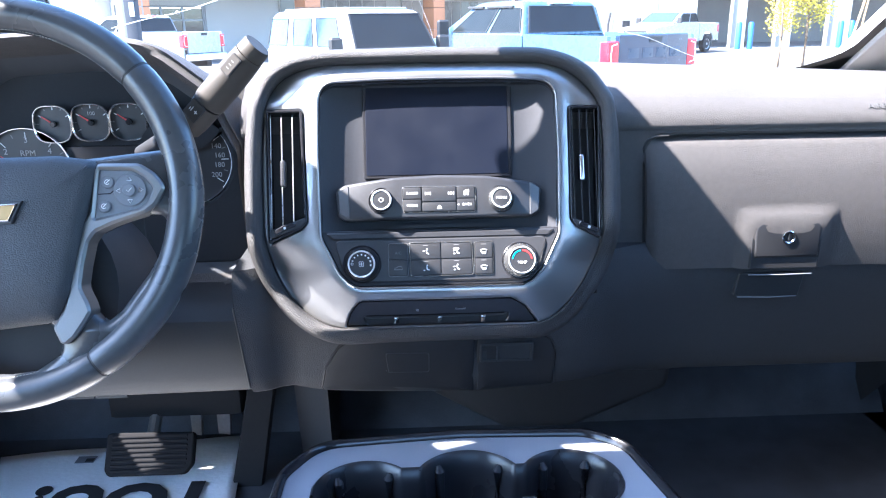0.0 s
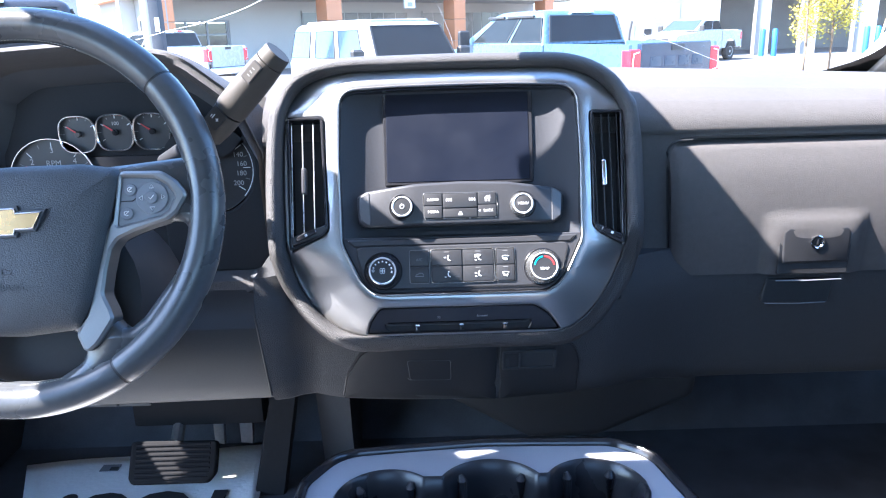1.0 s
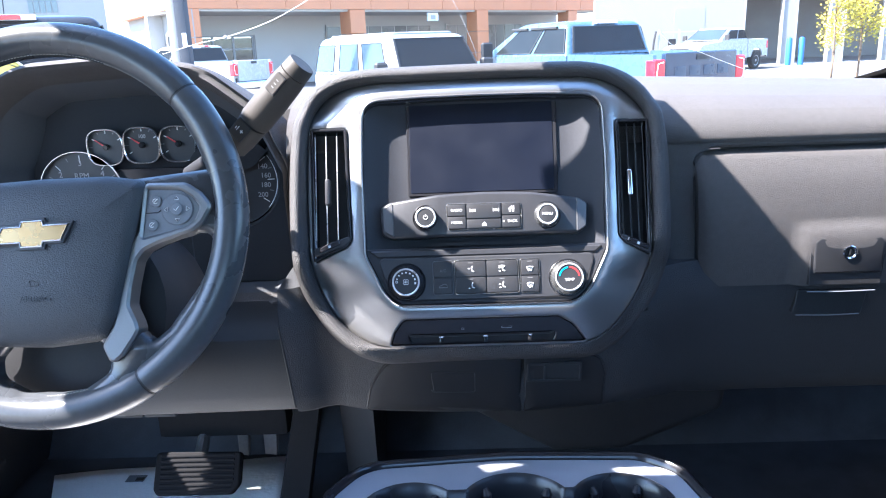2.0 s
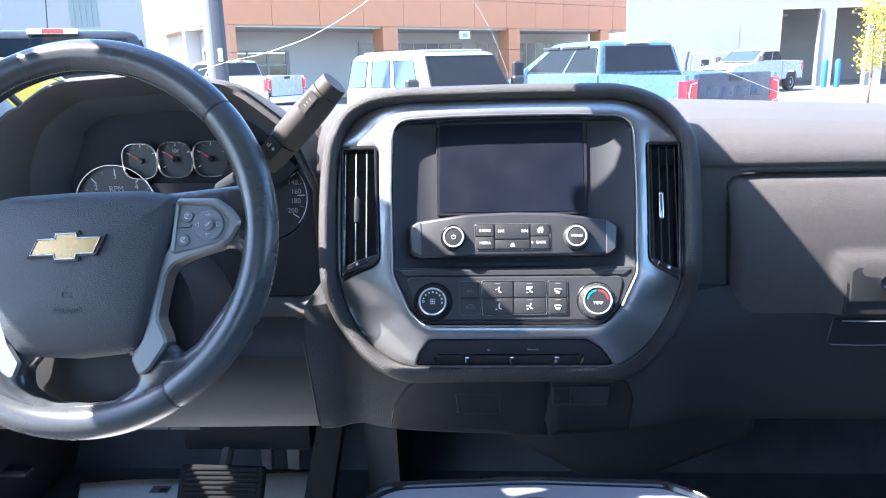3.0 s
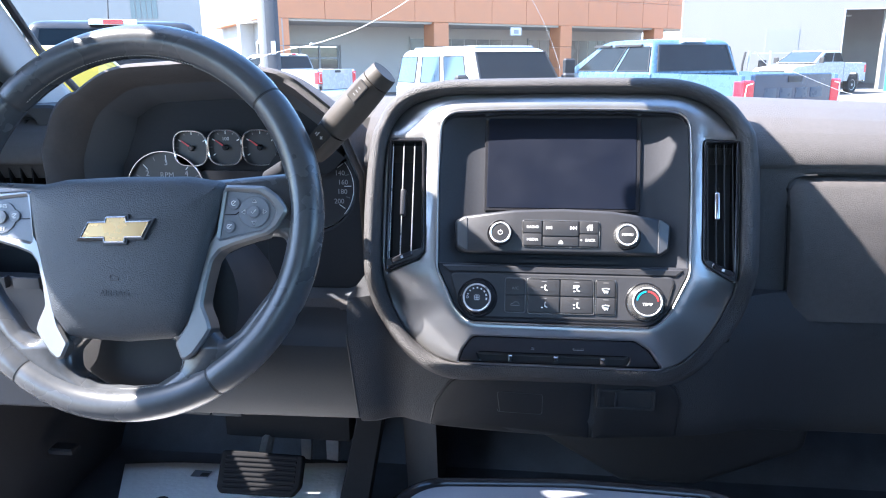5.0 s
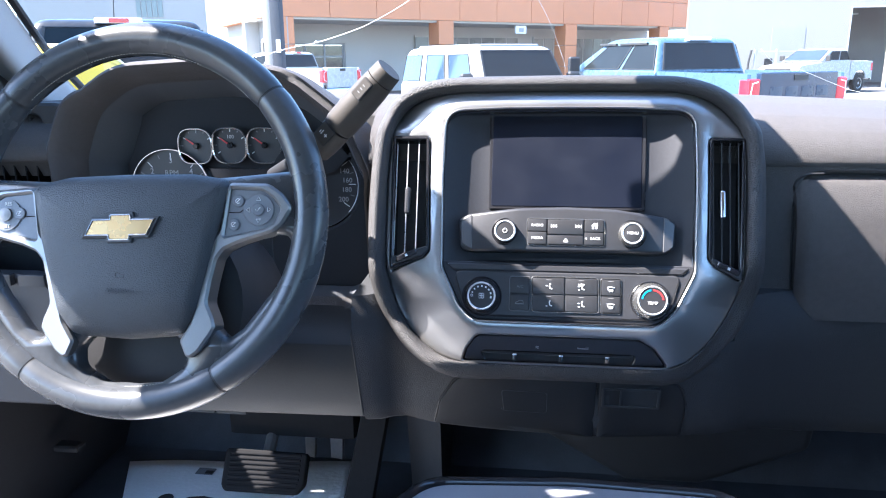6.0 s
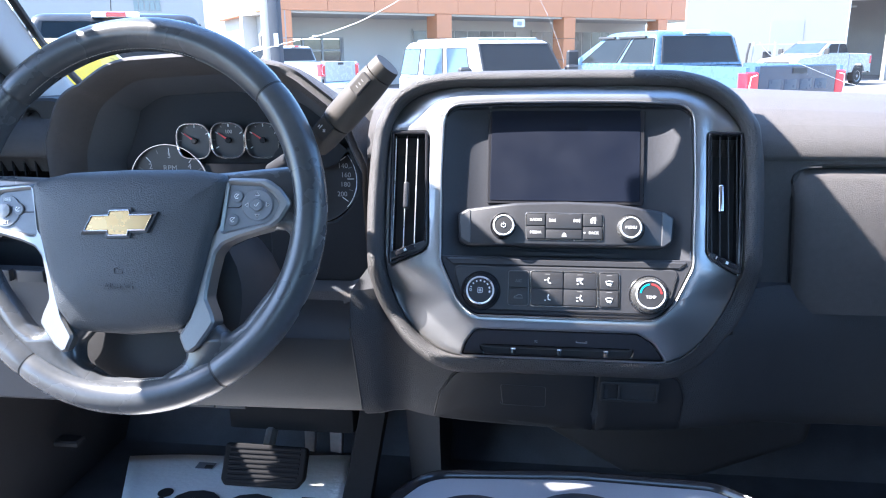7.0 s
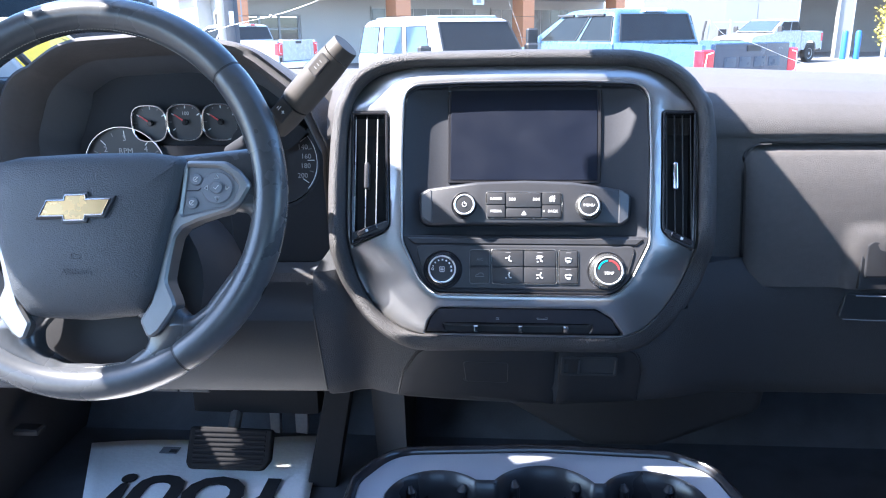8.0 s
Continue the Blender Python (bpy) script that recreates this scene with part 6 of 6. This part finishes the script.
block(bm, (LL - 3.4, 2.05, -0.2), (LL - 0.6, 2.55, -0.15), LM_)
part("window", bm, WIN_DARK, wing)

# far building with tall windows
far = group("office_block", "pale far office block with tall windows", "building", (-32, 62, 0))
OM, OL = wall_frame((-44, 60), (-26, 66))
bm = B()
block(bm, (0, 0, -6), (OL, 9.5, 0), OM)
part("wall", bm, WALL_WHITE, far)
for i in range(5):
    bm = B()
    block(bm, (9.6 + i * 0.45, 5.5, 0), (9.97 + i * 0.45, 7.8, 0.05), OM)
    part("window", bm, material("pale_glass", (0.17, 0.20, 0.19), 0.3, vary=0.2, scale=0.5), far)

# white workshop hall with open bays
hall = group("workshop_hall", "white clad workshop hall with open bays", "building", (18, 44, 0))
HM, HL = wall_frame((7.6, 42.5), (46, 41.0))
BAYS = [(8.1, 10.05), (10.85, 12.55), (13.4, 15.4), (16.6, 20.6), (22.6, 26.6)]
bm = B()
plate(bm, [box2(0, 0, HL, 8.5)] + [box2(a, 0.001, b_, 4.02) for a, b_ in BAYS], -0.35, 0, HM, 0.01)
part("wall", bm, HALL_WHITE, hall, "white clad wall")
for a, b_ in BAYS:
    bm = B()
    o = box2(a - 0.05, -0.05, b_ + 0.05, 4.07)
    plate(bm, [o, box2(a, -0.06, b_, 4.02)], 0.0, 0.06, HM, 0.01)
    part("bay_frame", bm, FRAME_GREY, hall)
bm = B()
block(bm, (4.3, 0, 0.0), (5.95, 3.12, 0.012), HM, 0.004)
part("shut_door", bm, material("pale_roller_door", (0.225, 0.22, 0.21), 0.5, vary=0.05, scale=1), hall, "shut pale roller door")
for (lo, hi) in (((7.0, 0, -9.0), (HL, 0.02, -0.3)), ((7.0, 0, -9.2), (HL, 6, -9.0)), ((6.9, 0, -9.0), (7.0, 6, -0.35)), ((7.0, 6, -9.0), (HL, 6.1, -0.35))):
    bm = B()
    block(bm, lo, hi, HM)
    part("inner_wall", bm, BAY_DARK, hall)
for i in range(3):
    bm = B()
    block(bm, (8.3 + i * 4.4, 3.82, -3.0), (9.3 + i * 4.4, 3.90, -2.7), HM)
    part("tube_lamp", bm, PRINT, hall)
bm = B()
block(bm, (9.0, 0.0, -4.0), (9.2, 2.6, -3.8), HM)
part("hoist_post", bm, MATT_BLACK, hall)
# bollards
bm = B()
lathe(bm, [(0.14, 0), (0.14, 1.3), (0.11, 1.38), (0.0, 1.41)], Matrix(), 16)
bol = solid("bollard", bm, BOLLARD_BLUE, "blue steel bollard by the bays", "bollard", "", "bollards by the bays")
bol.matrix_basis = pose(17.3, 40.2, 0)
for x in (17.95, 22.8, 23.4, 27.9):
    copy_thing(bol, pose(x, 40.2, 0))
# parts rack by the shut door
rack = group("steel_rack", "white steel rack by the workshop wall", "rack", (12, 39, 0))
for x in (10.2, 11.2, 12.3):
    bm = B()
    block(bm, (x, 38.9, 0), (x + 0.08, 39.0, 2.0))
    part("upright", bm, FRAME_GREY, rack)
for z in (0.9, 1.85):
    bm = B()
    block(bm, (10.2, 38.92, z), (12.38, 38.98, z + 0.07))
    part("rail", bm, FRAME_GREY, rack)
bm = B()
tube(bm, [(9.9, 38.9, 0), (9.95, 38.9, 1.4), (10.05, 38.9, 1.95)], 0.05, 6)
part("hose", bm, MATT_BLACK, rack)
for x in (10.75, 11.7):
    bm = B()
    block(bm, (x, 39.0, 0.9), (x + 0.35, 39.2, 1.55), None, 0.02)
    part("bin", bm, MATT_BLACK, rack)

# lamp post
post = group("square_post", "square steel post, white with a grey side", "post", (-4.6, 13.0, 0))
bm = B()
block(bm, (-4.71, 12.9, 0), (-4.53, 13.1, 7.5), None, 0.01)
part("shaft", bm, POST_GREY, post)
bm = B()
block(bm, (-4.86, 12.95, 0), (-4.712, 13.1, 7.5), None, 0.005)
part("cover", bm, WALL_WHITE, post, "white cover strip")
bm = B()
block(bm, (-4.62, 12.885, 1.80), (-4.545, 12.898, 2.02))
part("notice", bm, PRINT, post)


# ---- outside: vehicles ----
def car_wheel(root, x, y, r, w=0.26):
    side = 1 if y > 0 else -1
    m = Matrix.Translation((x, y, r)) @ Matrix.Rotation(radians(-90 * side), 4, "X")
    b = B()
    lathe(b, [(r * 0.62, -w / 2), (r * 0.95, -w / 2), (r, -w / 2 + 0.03), (r, w / 2 - 0.03), (r * 0.95, w / 2), (r * 0.66, w / 2), (r * 0.62, w / 2 - 0.03)], m, 28)
    wh = part("wheel", b, TYRE, root)
    b = B()
    lathe(b, [(r * 0.62, w / 2 - 0.06), (r * 0.62, w / 2 - 0.02), (r * 0.55, w / 2 - 0.03), (r * 0.18, w / 2 - 0.05), (r * 0.15, w / 2 - 0.02), (0, w / 2 - 0.02)], m, 24)
    part("rim", b, RIM_GREY, wh)


YM = Matrix(((1, 0, 0, 0), (0, 0, -1, 0), (0, 1, 0, 0), (0, 0, 0, 1)))


def body_side(b, prof, half, bevel):
    plate(b, [prof], -half, half, YM, bevel)


def glasshouse(root, paint, base, top_, z0, z1, half0, half1, panes, rear, front, gl=CAR_GLASS, roof_mat=None):
    """A cab: base and top are (rear x, front x); panes are (x0, x1) shares along each side."""
    (r0, f0), (r1, f1) = base, top_
    b = B()
    rings = []
    for fz in (0.0, 0.3, 0.6, 0.84, 0.90, 0.95, 0.985, 1.0):
        k = max(0.0, (fz - 0.84) / 0.16)
        e = 0.11 * (1 - math.sqrt(max(0.0, 1 - k * k)))
        xr, xf, h = r0 + (r1 - r0) * fz + e, f0 + (f1 - f0) * fz - e * 1.4, half0 + (half1 - half0) * fz - e
        rings.append([(x, y, z0 + (z1 - z0) * fz + 0.035 * k) for x, y in fillet([(xr, -h), (xf, -h), (xf, h), (xr, h)], 0.10, 5)])
    last = rings[-1]
    cx_ = sum(p[0] for p in last) / len(last)
    for f, up in ((0.8, 0.012), (0.4, 0.024), (0.02, 0.028)):
        rings.append([(cx_ + (x - cx_) * f, y * f, z + up) for x, y, z in last])
    loops(b, rings, cap0=True, cap1=True)
    part("cab", b, paint, root, sharp=50)
    if roof_mat:
        b = B()
        pillow(b, fillet([(r1 + 0.16, -half1 + 0.12), (f1 - 0.14, -half1 + 0.12), (f1 - 0.14, half1 - 0.12), (r1 + 0.16, half1 - 0.12)], 0.08, 4), z1 + 0.02, z1 + 0.07, Matrix(), 0.03, 4)
        part("roof", b, roof_mat, root)

    def pt(side, fx, fz):
        if side in (-1, 1):
            x = (r0 + (f0 - r0) * fx) * (1 - fz) + (r1 + (f1 - r1) * fx) * fz
            return Vector((x, side * (half0 * (1 - fz) + half1 * fz), z0 + (z1 - z0) * fz))
        e0, e1 = (r0, r1) if side == 0 else (f0, f1)
        h = half0 * (1 - fz) + half1 * fz
        return Vector((e0 * (1 - fz) + e1 * fz, (fx * 2 - 1) * h, z0 + (z1 - z0) * fz))

    def pane(side, fx0, fx1, fz0, fz1, name, mat):
        q = [pt(side, fx0, fz0), pt(side, fx1, fz0), pt(side, fx1, fz1), pt(side, fx0, fz1)]
        nrm = (q[1] - q[0]).cross(q[3] - q[0]).normalized()
        want = {-1: Vector((0, -1, 0)), 1: Vector((0, 1, 0)), 0: Vector((-1, 0, 0)), 2: Vector((1, 0, 0))}[side]
        if nrm.dot(want) < 0:
            nrm = -nrm
        c = sum(q, Vector()) / 4
        b = B()
        r_in = [p.lerp(c, 0.04) for p in q]
        loops(b, [[tuple(p) for p in q], [tuple(p + nrm * 0.015) for p in q], [tuple(p + nrm * 0.015) for p in r_in], [tuple(p + nrm * 0.006) for p in r_in]])
        w_ = part("window", b, MATT_BLACK, root)
        b = B()
        loops(b, [[tuple(p + nrm * 0.008) for p in r_in]], cap1=True)
        part("pane", b, mat, w_, fix=False)

    for sd in (-1, 1):
        for a, c_ in panes:
            pane(sd, a, c_, 0.08, 0.86, "window", gl)
    if rear:
        pane(0, 0.06, 0.94, 0.08, 0.91, "rear_window", CAR_GLASS)
    if front:
        pane(2, 0.04, 0.96, 0.04, 0.95, "windscreen", front)


def pickup(label, paint, m, bed_rail=1.42, visors=False, gate_mat=None, bars=True):
    """A crew-cab pickup; local x points ahead, its middle at the origin on the ground."""
    root = group("pickup_truck", label, "pickup truck")
    b = B()
    body_side(b, fillet([(2.85, 0.55), (2.92, 0.75), (2.90, 1.12), (2.70, 1.24), (1.25, 1.36), (1.1, 1.42), (-1.05, 1.42), (-1.08, 0.55), (1.42, 0.55), (1.45, 0.75), (1.62, 0.93), (1.92, 0.98), (2.22, 0.93), (2.40, 0.75), (2.43, 0.55)], 0.04, 3), 0.98, 0.05)
    part("body", b, paint, root, "cab and hood body")
    for y0, y1 in ((-0.99, -0.90), (0.90, 0.99)):
        b = B()
        o = fillet([(-1.10, bed_rail), (-2.90, bed_rail - 0.02), (-2.92, 0.62), (-2.45, 0.60), (-2.40, 0.78), (-2.22, 0.95), (-1.95, 0.99), (-1.66, 0.95), (-1.48, 0.78), (-1.42, 0.58), (-1.10, 0.58)], 0.03, 3)
        plate(b, [o], -y1, -y0, YM, 0.02)
        part("bed_side", b, paint, root)
    b = B()
    block(b, (-2.85, -0.92, 0.62), (-1.1, 0.92, 0.88))
    part("bed_floor", b, MATT_BLACK, root)
    b = B()
    block(b, (-2.95, -0.78, 0.78), (-2.86, 0.78, bed_rail - 0.005), None, 0.015)
    gate = part("tailgate", b, gate_mat or paint, root)
    if bars:
        for i in range(4):
            b = B()
            block(b, (-2.955, -0.58 + i * 0.31, 1.10), (-2.95, -0.34 + i * 0.31, 1.24), None, 0.002)
            part("raised_bar", b, material("gate_letters", (0.019, 0.037, 0.072), 0.3, vary=0.1) if gate_mat else paint, gate)
        b = B()
        block(b, (-2.965, -0.14, bed_rail - 0.12), (-2.95, 0.14, bed_rail - 0.04), None, 0.004)
        part("gate_handle", b, MATT_BLACK, gate)
    for s in (-1, 1):
        b = B()
        block(b, (-2.955, s * 0.885 - 0.105, 0.96), (-2.77, s * 0.885 + 0.112, bed_rail - 0.09), None, 0.02)
        tl = part("tail_lamp", b, TAIL_RED, root, "red tail lamp")
        b = B()
        y_, h0_, h1_ = s * 0.885, 1.0, bed_rail - 0.13
        tube(b, [(-2.957, y_ - s * 0.05, h1_), (-2.957, y_ + s * 0.055, h1_ - 0.02), (-2.957, y_ + s * 0.075, (h0_ + h1_) / 2), (-2.957, y_ + s * 0.055, h0_ + 0.02), (-2.957, y_ - s * 0.05, h0_)], 0.010, 6)
        part("lamp_strip", b, TAIL_WHITE, tl, "bracket-shaped white lamp strip")
    b = B()
    block(b, (-3.05, -0.95, 0.55), (-2.93, 0.95, 0.76), None, 0.03)
    part("bumper", b, CHROME, root, "chrome rear bumper")
    b = B()
    block(b, (2.88, -0.95, 0.45), (3.0, 0.95, 0.72), None, 0.03)
    part("front_bumper", b, CHROME, root)
    b = B()
    block(b, (2.86, -0.62, 0.78), (2.95, 0.62, 1.12), None, 0.02)
    part("grille", b, MATT_BLACK, root)
    for s in (-1, 1):
        b = B()
        block(b, (2.72, s * 0.80 - 0.15, 0.88), (2.93, s * 0.80 + 0.15, 1.14), None, 0.02)
        part("headlamp", b, TAIL_WHITE, root)
        b = B()
        block(b, (0.92, s * 1.12 - 0.13, 1.42), (1.02, s * 1.12 + 0.10, 1.68), None, 0.03)
        part("door_mirror", b, MATT_BLACK, root)
    glasshouse(root, paint, (-1.06, 1.28), (-0.92, 0.36), 1.42, 1.92, 0.96, 0.83, ((0.03, 0.38), (0.42, 0.86)), True, CAR_GLASS_PALE)
    b = B()
    block(b, (-0.97, -0.24, 1.915), (-0.86, 0.24, 1.972), None, 0.012)
    hb_ = part("brake_lamp", b, TAIL_WHITE, root, "high brake lamp")
    if not visors:
        b = B()
        block(b, (-0.98, -0.10, 1.92), (-0.965, 0.10, 1.968), None, 0.006)
        part("lens", b, TAIL_RED, hb_, "red lens")
    if visors:
        for s in (-1, 1):
            for x0, x1 in ((-0.70, -0.02), (0.08, 0.52)):
                b = B()
                block(b, (x0, s * 0.855 - 0.02, 1.855), (x1, s * 0.855 + 0.03, 1.89), None, 0.008)
                part("rain_visor", b, MATT_BLACK, root)
    for x in (1.92, -1.94):
        for y in (-0.86, 0.86):
            car_wheel(root, x, y, 0.40)
    root.matrix_basis = m
    return root


def heading(x, y, hx, hy):
    return Matrix.Translation((x, y, 0)) @ Matrix.Rotation(math.atan2(hy, hx), 4, "Z")


# blue truck: tail towards us
hb = Vector((-0.545, 0.838))
cb = Vector((3.60, 11.35)) + hb * 2.95
pickup("light blue pickup truck with a dark tailgate panel", PAINT_BLUE, heading(cb.x, cb.y, hb.x, hb.y), 1.44, visors=True, gate_mat=material("dark_blue_gate", (0.016, 0.032, 0.065), 0.2, vary=0.1, coat=0.5))
# white truck far off by the bays
hw = Vector((-0.77, -0.64))
pickup("white pickup truck parked by the workshop bays", PAINT_WHITE, heading(12.55, 37.2, hw.x, hw.y))
# white truck at the showroom
hl = Vector((-0.90, 0.43))
cl_ = Vector((-6.75, 25.2)) + hl * 2.95
pickup("white pickup truck parked before the showroom", PAINT_WHITE, heading(cl_.x, cl_.y, hl.x, hl.y), 1.44)
# black truck beside
hk = Vector((-0.50, 0.866))
ck = Vector((-5.52, 9.51))
black_truck = pickup("black pickup truck with a white-edged brake lamp", PAINT_BLACK, heading(ck.x, ck.y, hk.x, hk.y) @ Matrix.Scale(1.10, 4))
b = B()
tube(b, [(-5.89, 10.0, 1.95), (-5.87, 10.0, 2.3), (-5.83, 10.0, 2.75)], 0.008, 6)
part("antenna", b, MATT_BLACK, black_truck, "thin whip antenna")


def jeep(m):
    root = group("off_roader", "white boxy off-road car with a hard top", "off-roader")
    b = B()
    o = fillet([(1.95, 0.62), (2.0, 1.02), (1.95, 1.10), (0.60, 1.18), (0.55, 1.28), (-1.95, 1.28), (-1.97, 0.55), (-1.72, 0.55), (-1.66, 0.78), (-1.45, 0.92), (-1.15, 0.92), (-0.92, 0.78), (-0.86, 0.52), (0.85, 0.52), (0.92, 0.78), (1.15, 0.92), (1.45, 0.92), (1.66, 0.78), (1.74, 0.6)], 0.02, 3)
    body_side(b, o, 0.78, 0.03)
    part("body", b, PAINT_WHITE, root)
    for s in (-1, 1):
        for x0, x1 in ((-2.0, -0.7), (0.75, 2.05)):
            b = B()
            block(b, (x0, s * 0.84 - 0.10, 0.92), (x1, s * 0.84 + 0.10, 0.99), None, 0.02)
            part("fender_flare", b, MATT_BLACK, root)
        b = B()
        block(b, (0.42, s * 0.95 - 0.10, 1.28), (0.54, s * 0.95 + 0.10, 1.46), None, 0.03)
        part("door_mirror", b, MATT_BLACK, root)
        b = B()
        lathe(b, [(0.09, 0), (0.09, 0.03), (0.0, 0.05)], Matrix.Translation((1.98, s * 0.5, 0.95)) @ Matrix.Rotation(radians(90), 4, "Y"), 16)
        part("headlamp", b, TAIL_WHITE, root)
    glasshouse(root, PAINT_WHITE, (-1.95, 0.62), (-1.88, 0.30), 1.28, 1.80, 0.78, 0.68, ((0.02, 0.27), (0.34, 0.59), (0.64, 0.90)), True, CAR_GLASS, CAR_GLASS_PALE, material("hard_top_grey", (0.22, 0.235, 0.25), 0.5, vary=0.06, scale=2))
    b = B()
    block(b, (1.98, -0.85, 0.5), (2.15, 0.85, 0.68), None, 0.03)
    part("bumper", b, MATT_BLACK, root)
    b = B()
    for i in range(7):
        block(b, (1.985, -0.34 + i * 0.1, 0.78), (2.01, -0.28 + i * 0.1, 1.02))
    part("grille_slots", b, MATT_BLACK, root)
    for x in (1.3, -1.3):
        for y in (-0.80, 0.80):
            car_wheel(root, x, y, 0.40)
    root.matrix_basis = m
    return root


hj = Vector((0.60, -0.80))
fj = Vector((-0.36, 11.28)) - hj * 0.42
jeep(heading(fj.x, fj.y, hj.x, hj.y))

# yellow van beyond the pillar
root = group("yellow_van", "bright yellow panel van parked beside", "van")
b = B()
body_side(b, fillet([(2.0, 0.4), (2.05, 0.7), (1.9, 0.95), (1.2, 1.10), (0.7, 1.66), (-1.95, 1.70), (-2.05, 0.9), (-2.0, 0.4)], 0.08, 4), 0.9, 0.08)
part("body", b, PAINT_YELLOW, root)
for s_ in (-1, 1):
    b = B()
    block(b, (0.15, s_ * 0.905 - 0.008, 1.12), (0.72, s_ * 0.905 + 0.008, 1.55), None, 0.005)
    part("side_window", b, CAR_GLASS, root)
for x in (1.25, -1.25):
    for y in (-0.82, 0.82):
        car_wheel(root, x, y, 0.33)
root.matrix_basis = heading(-2.8, 3.1, -0.5, 0.86)


# ---- outside: young trees ----
def young_tree(x, y, h, spread, seed, lab):
    rnd = random.Random(seed)
    t = group("young_tree", lab, "tree", (x, y, 0), "young trees by the bays")
    b = B()
    tube(b, [(x, y, 0), (x + 0.02, y, h * 0.3), (x - 0.02, y + 0.02, h * 0.6), (x, y, h)], [0.05, 0.042, 0.03, 0.012], 8)
    limbs = []
    for i in range(11):
        z = h * (0.36 + 0.055 * i)
        a = rnd.uniform(0, 6.28)
        ln = spread * rnd.uniform(0.5, 1.0) * (1.1 - i / 16)
        e = Vector((x + ln * math.cos(a), y + ln * math.sin(a), z + ln * rnd.uniform(0.3, 0.9)))
        tube(b, [(x, y, z), tuple(Vector((x, y, z)).lerp(e, 0.5) + Vector((0, 0, 0.05))), tuple(e)], [0.018, 0.012, 0.004], 5)
        limbs.append((Vector((x, y, z)), e))
    part("trunk", b, BARK, t)
    verts, faces = [], []
    for s_, e in limbs:
        for k in range(210):
            p = s_.lerp(e, rnd.uniform(0.25, 1.1)) + Vector((rnd.gauss(0, 0.16), rnd.gauss(0, 0.16), rnd.gauss(0, 0.15)))
            d = Vector((rnd.uniform(-1, 1), rnd.uniform(-1, 1), rnd.uniform(-0.7, 0.5))).normalized()
            q = d.cross(Vector((rnd.uniform(-1, 1), rnd.uniform(-1, 1), rnd.uniform(-1, 1)))).normalized()
            ln, wd = rnd.uniform(0.05, 0.10), rnd.uniform(0.02, 0.035)
            i0 = len(verts)
            verts += [tuple(p), tuple(p + d * ln * 0.5 + q * wd), tuple(p + d * ln), tuple(p + d * ln * 0.5 - q * wd)]
            faces.append((i0, i0 + 1, i0 + 2, i0 + 3))
    me = bpy.data.meshes.new("crown")
    me.from_pydata(verts, [], faces)
    me.materials.append(LEAF)
    c = new("crown", me)
    c.parent = t
    c.matrix_parent_inverse = t.matrix_basis.inverted()
    tagged(c, "loose yellow-green leaves", kind="stuff")


young_tree(11.68, 24.0, 3.3, 1.0, 4, "young tree with loose yellow-green leaves")
young_tree(12.65, 24.3, 3.5, 1.1, 9, "young tree with loose yellow-green leaves")
young_tree(15.2, 23.4, 3.4, 0.6, 15, "thin young tree tied to stakes")
for x0, x1 in ((13.45, 14.0), (13.75, 14.05)):
    bm = B()
    tube(bm, [(x0, 23.4, 0), (x1, 23.4, 2.6)], 0.035, 6)
    solid("tree_stake", bm, WOOD_STAKE, "leaning wooden tree stake", "stake", "", "tree stakes")

# the truck's own chassis under the cab
chassis = group("truck_chassis", "dark chassis and wheels that carry the cab", "chassis", (0, 0, 0), "", "structure")
for x in (-0.45, 0.45):
    b = B()
    block(b, (x - 0.05, -2.6, 0.62), (x + 0.05, 2.4, 0.80), None, 0.01)
    part("rail", b, MATT_BLACK, chassis)
for y in (-1.0, 0.0, 1.0):
    b = B()
    block(b, (-0.86, y - 0.06, 0.80), (0.86, y + 0.06, FLOOR_Z - 0.081), None, 0.01)
    part("cross_member", b, MATT_BLACK, chassis)
for y in (-2.0, 2.0):
    b = B()
    tube(b, [(-0.8, y, 0.40), (0.8, y, 0.40)], 0.05, 10)
    part("axle", b, MATT_BLACK, chassis)
    b = B()
    block(b, (-0.5, y - 0.08, 0.40), (0.5, y + 0.08, 0.63), None, 0.02)
    part("spring_block", b, MATT_BLACK, chassis)
    for s in (-1, 1):
        m = Matrix.Translation((s * 0.82, y, 0.40)) @ Matrix.Rotation(radians(90 * s), 4, "Y")
        b = B()
        lathe(b, [(0.25, -0.13), (0.38, -0.13), (0.40, -0.10), (0.40, 0.10), (0.38, 0.13), (0.26, 0.13), (0.25, 0.09)], m, 28)
        wh = part("wheel", b, TYRE, chassis)
        b = B()
        lathe(b, [(0.25, 0.06), (0.25, 0.10), (0.22, 0.09), (0.07, 0.07), (0.0, 0.09)], m, 24)
        part("rim", b, RIM_GREY, wh)
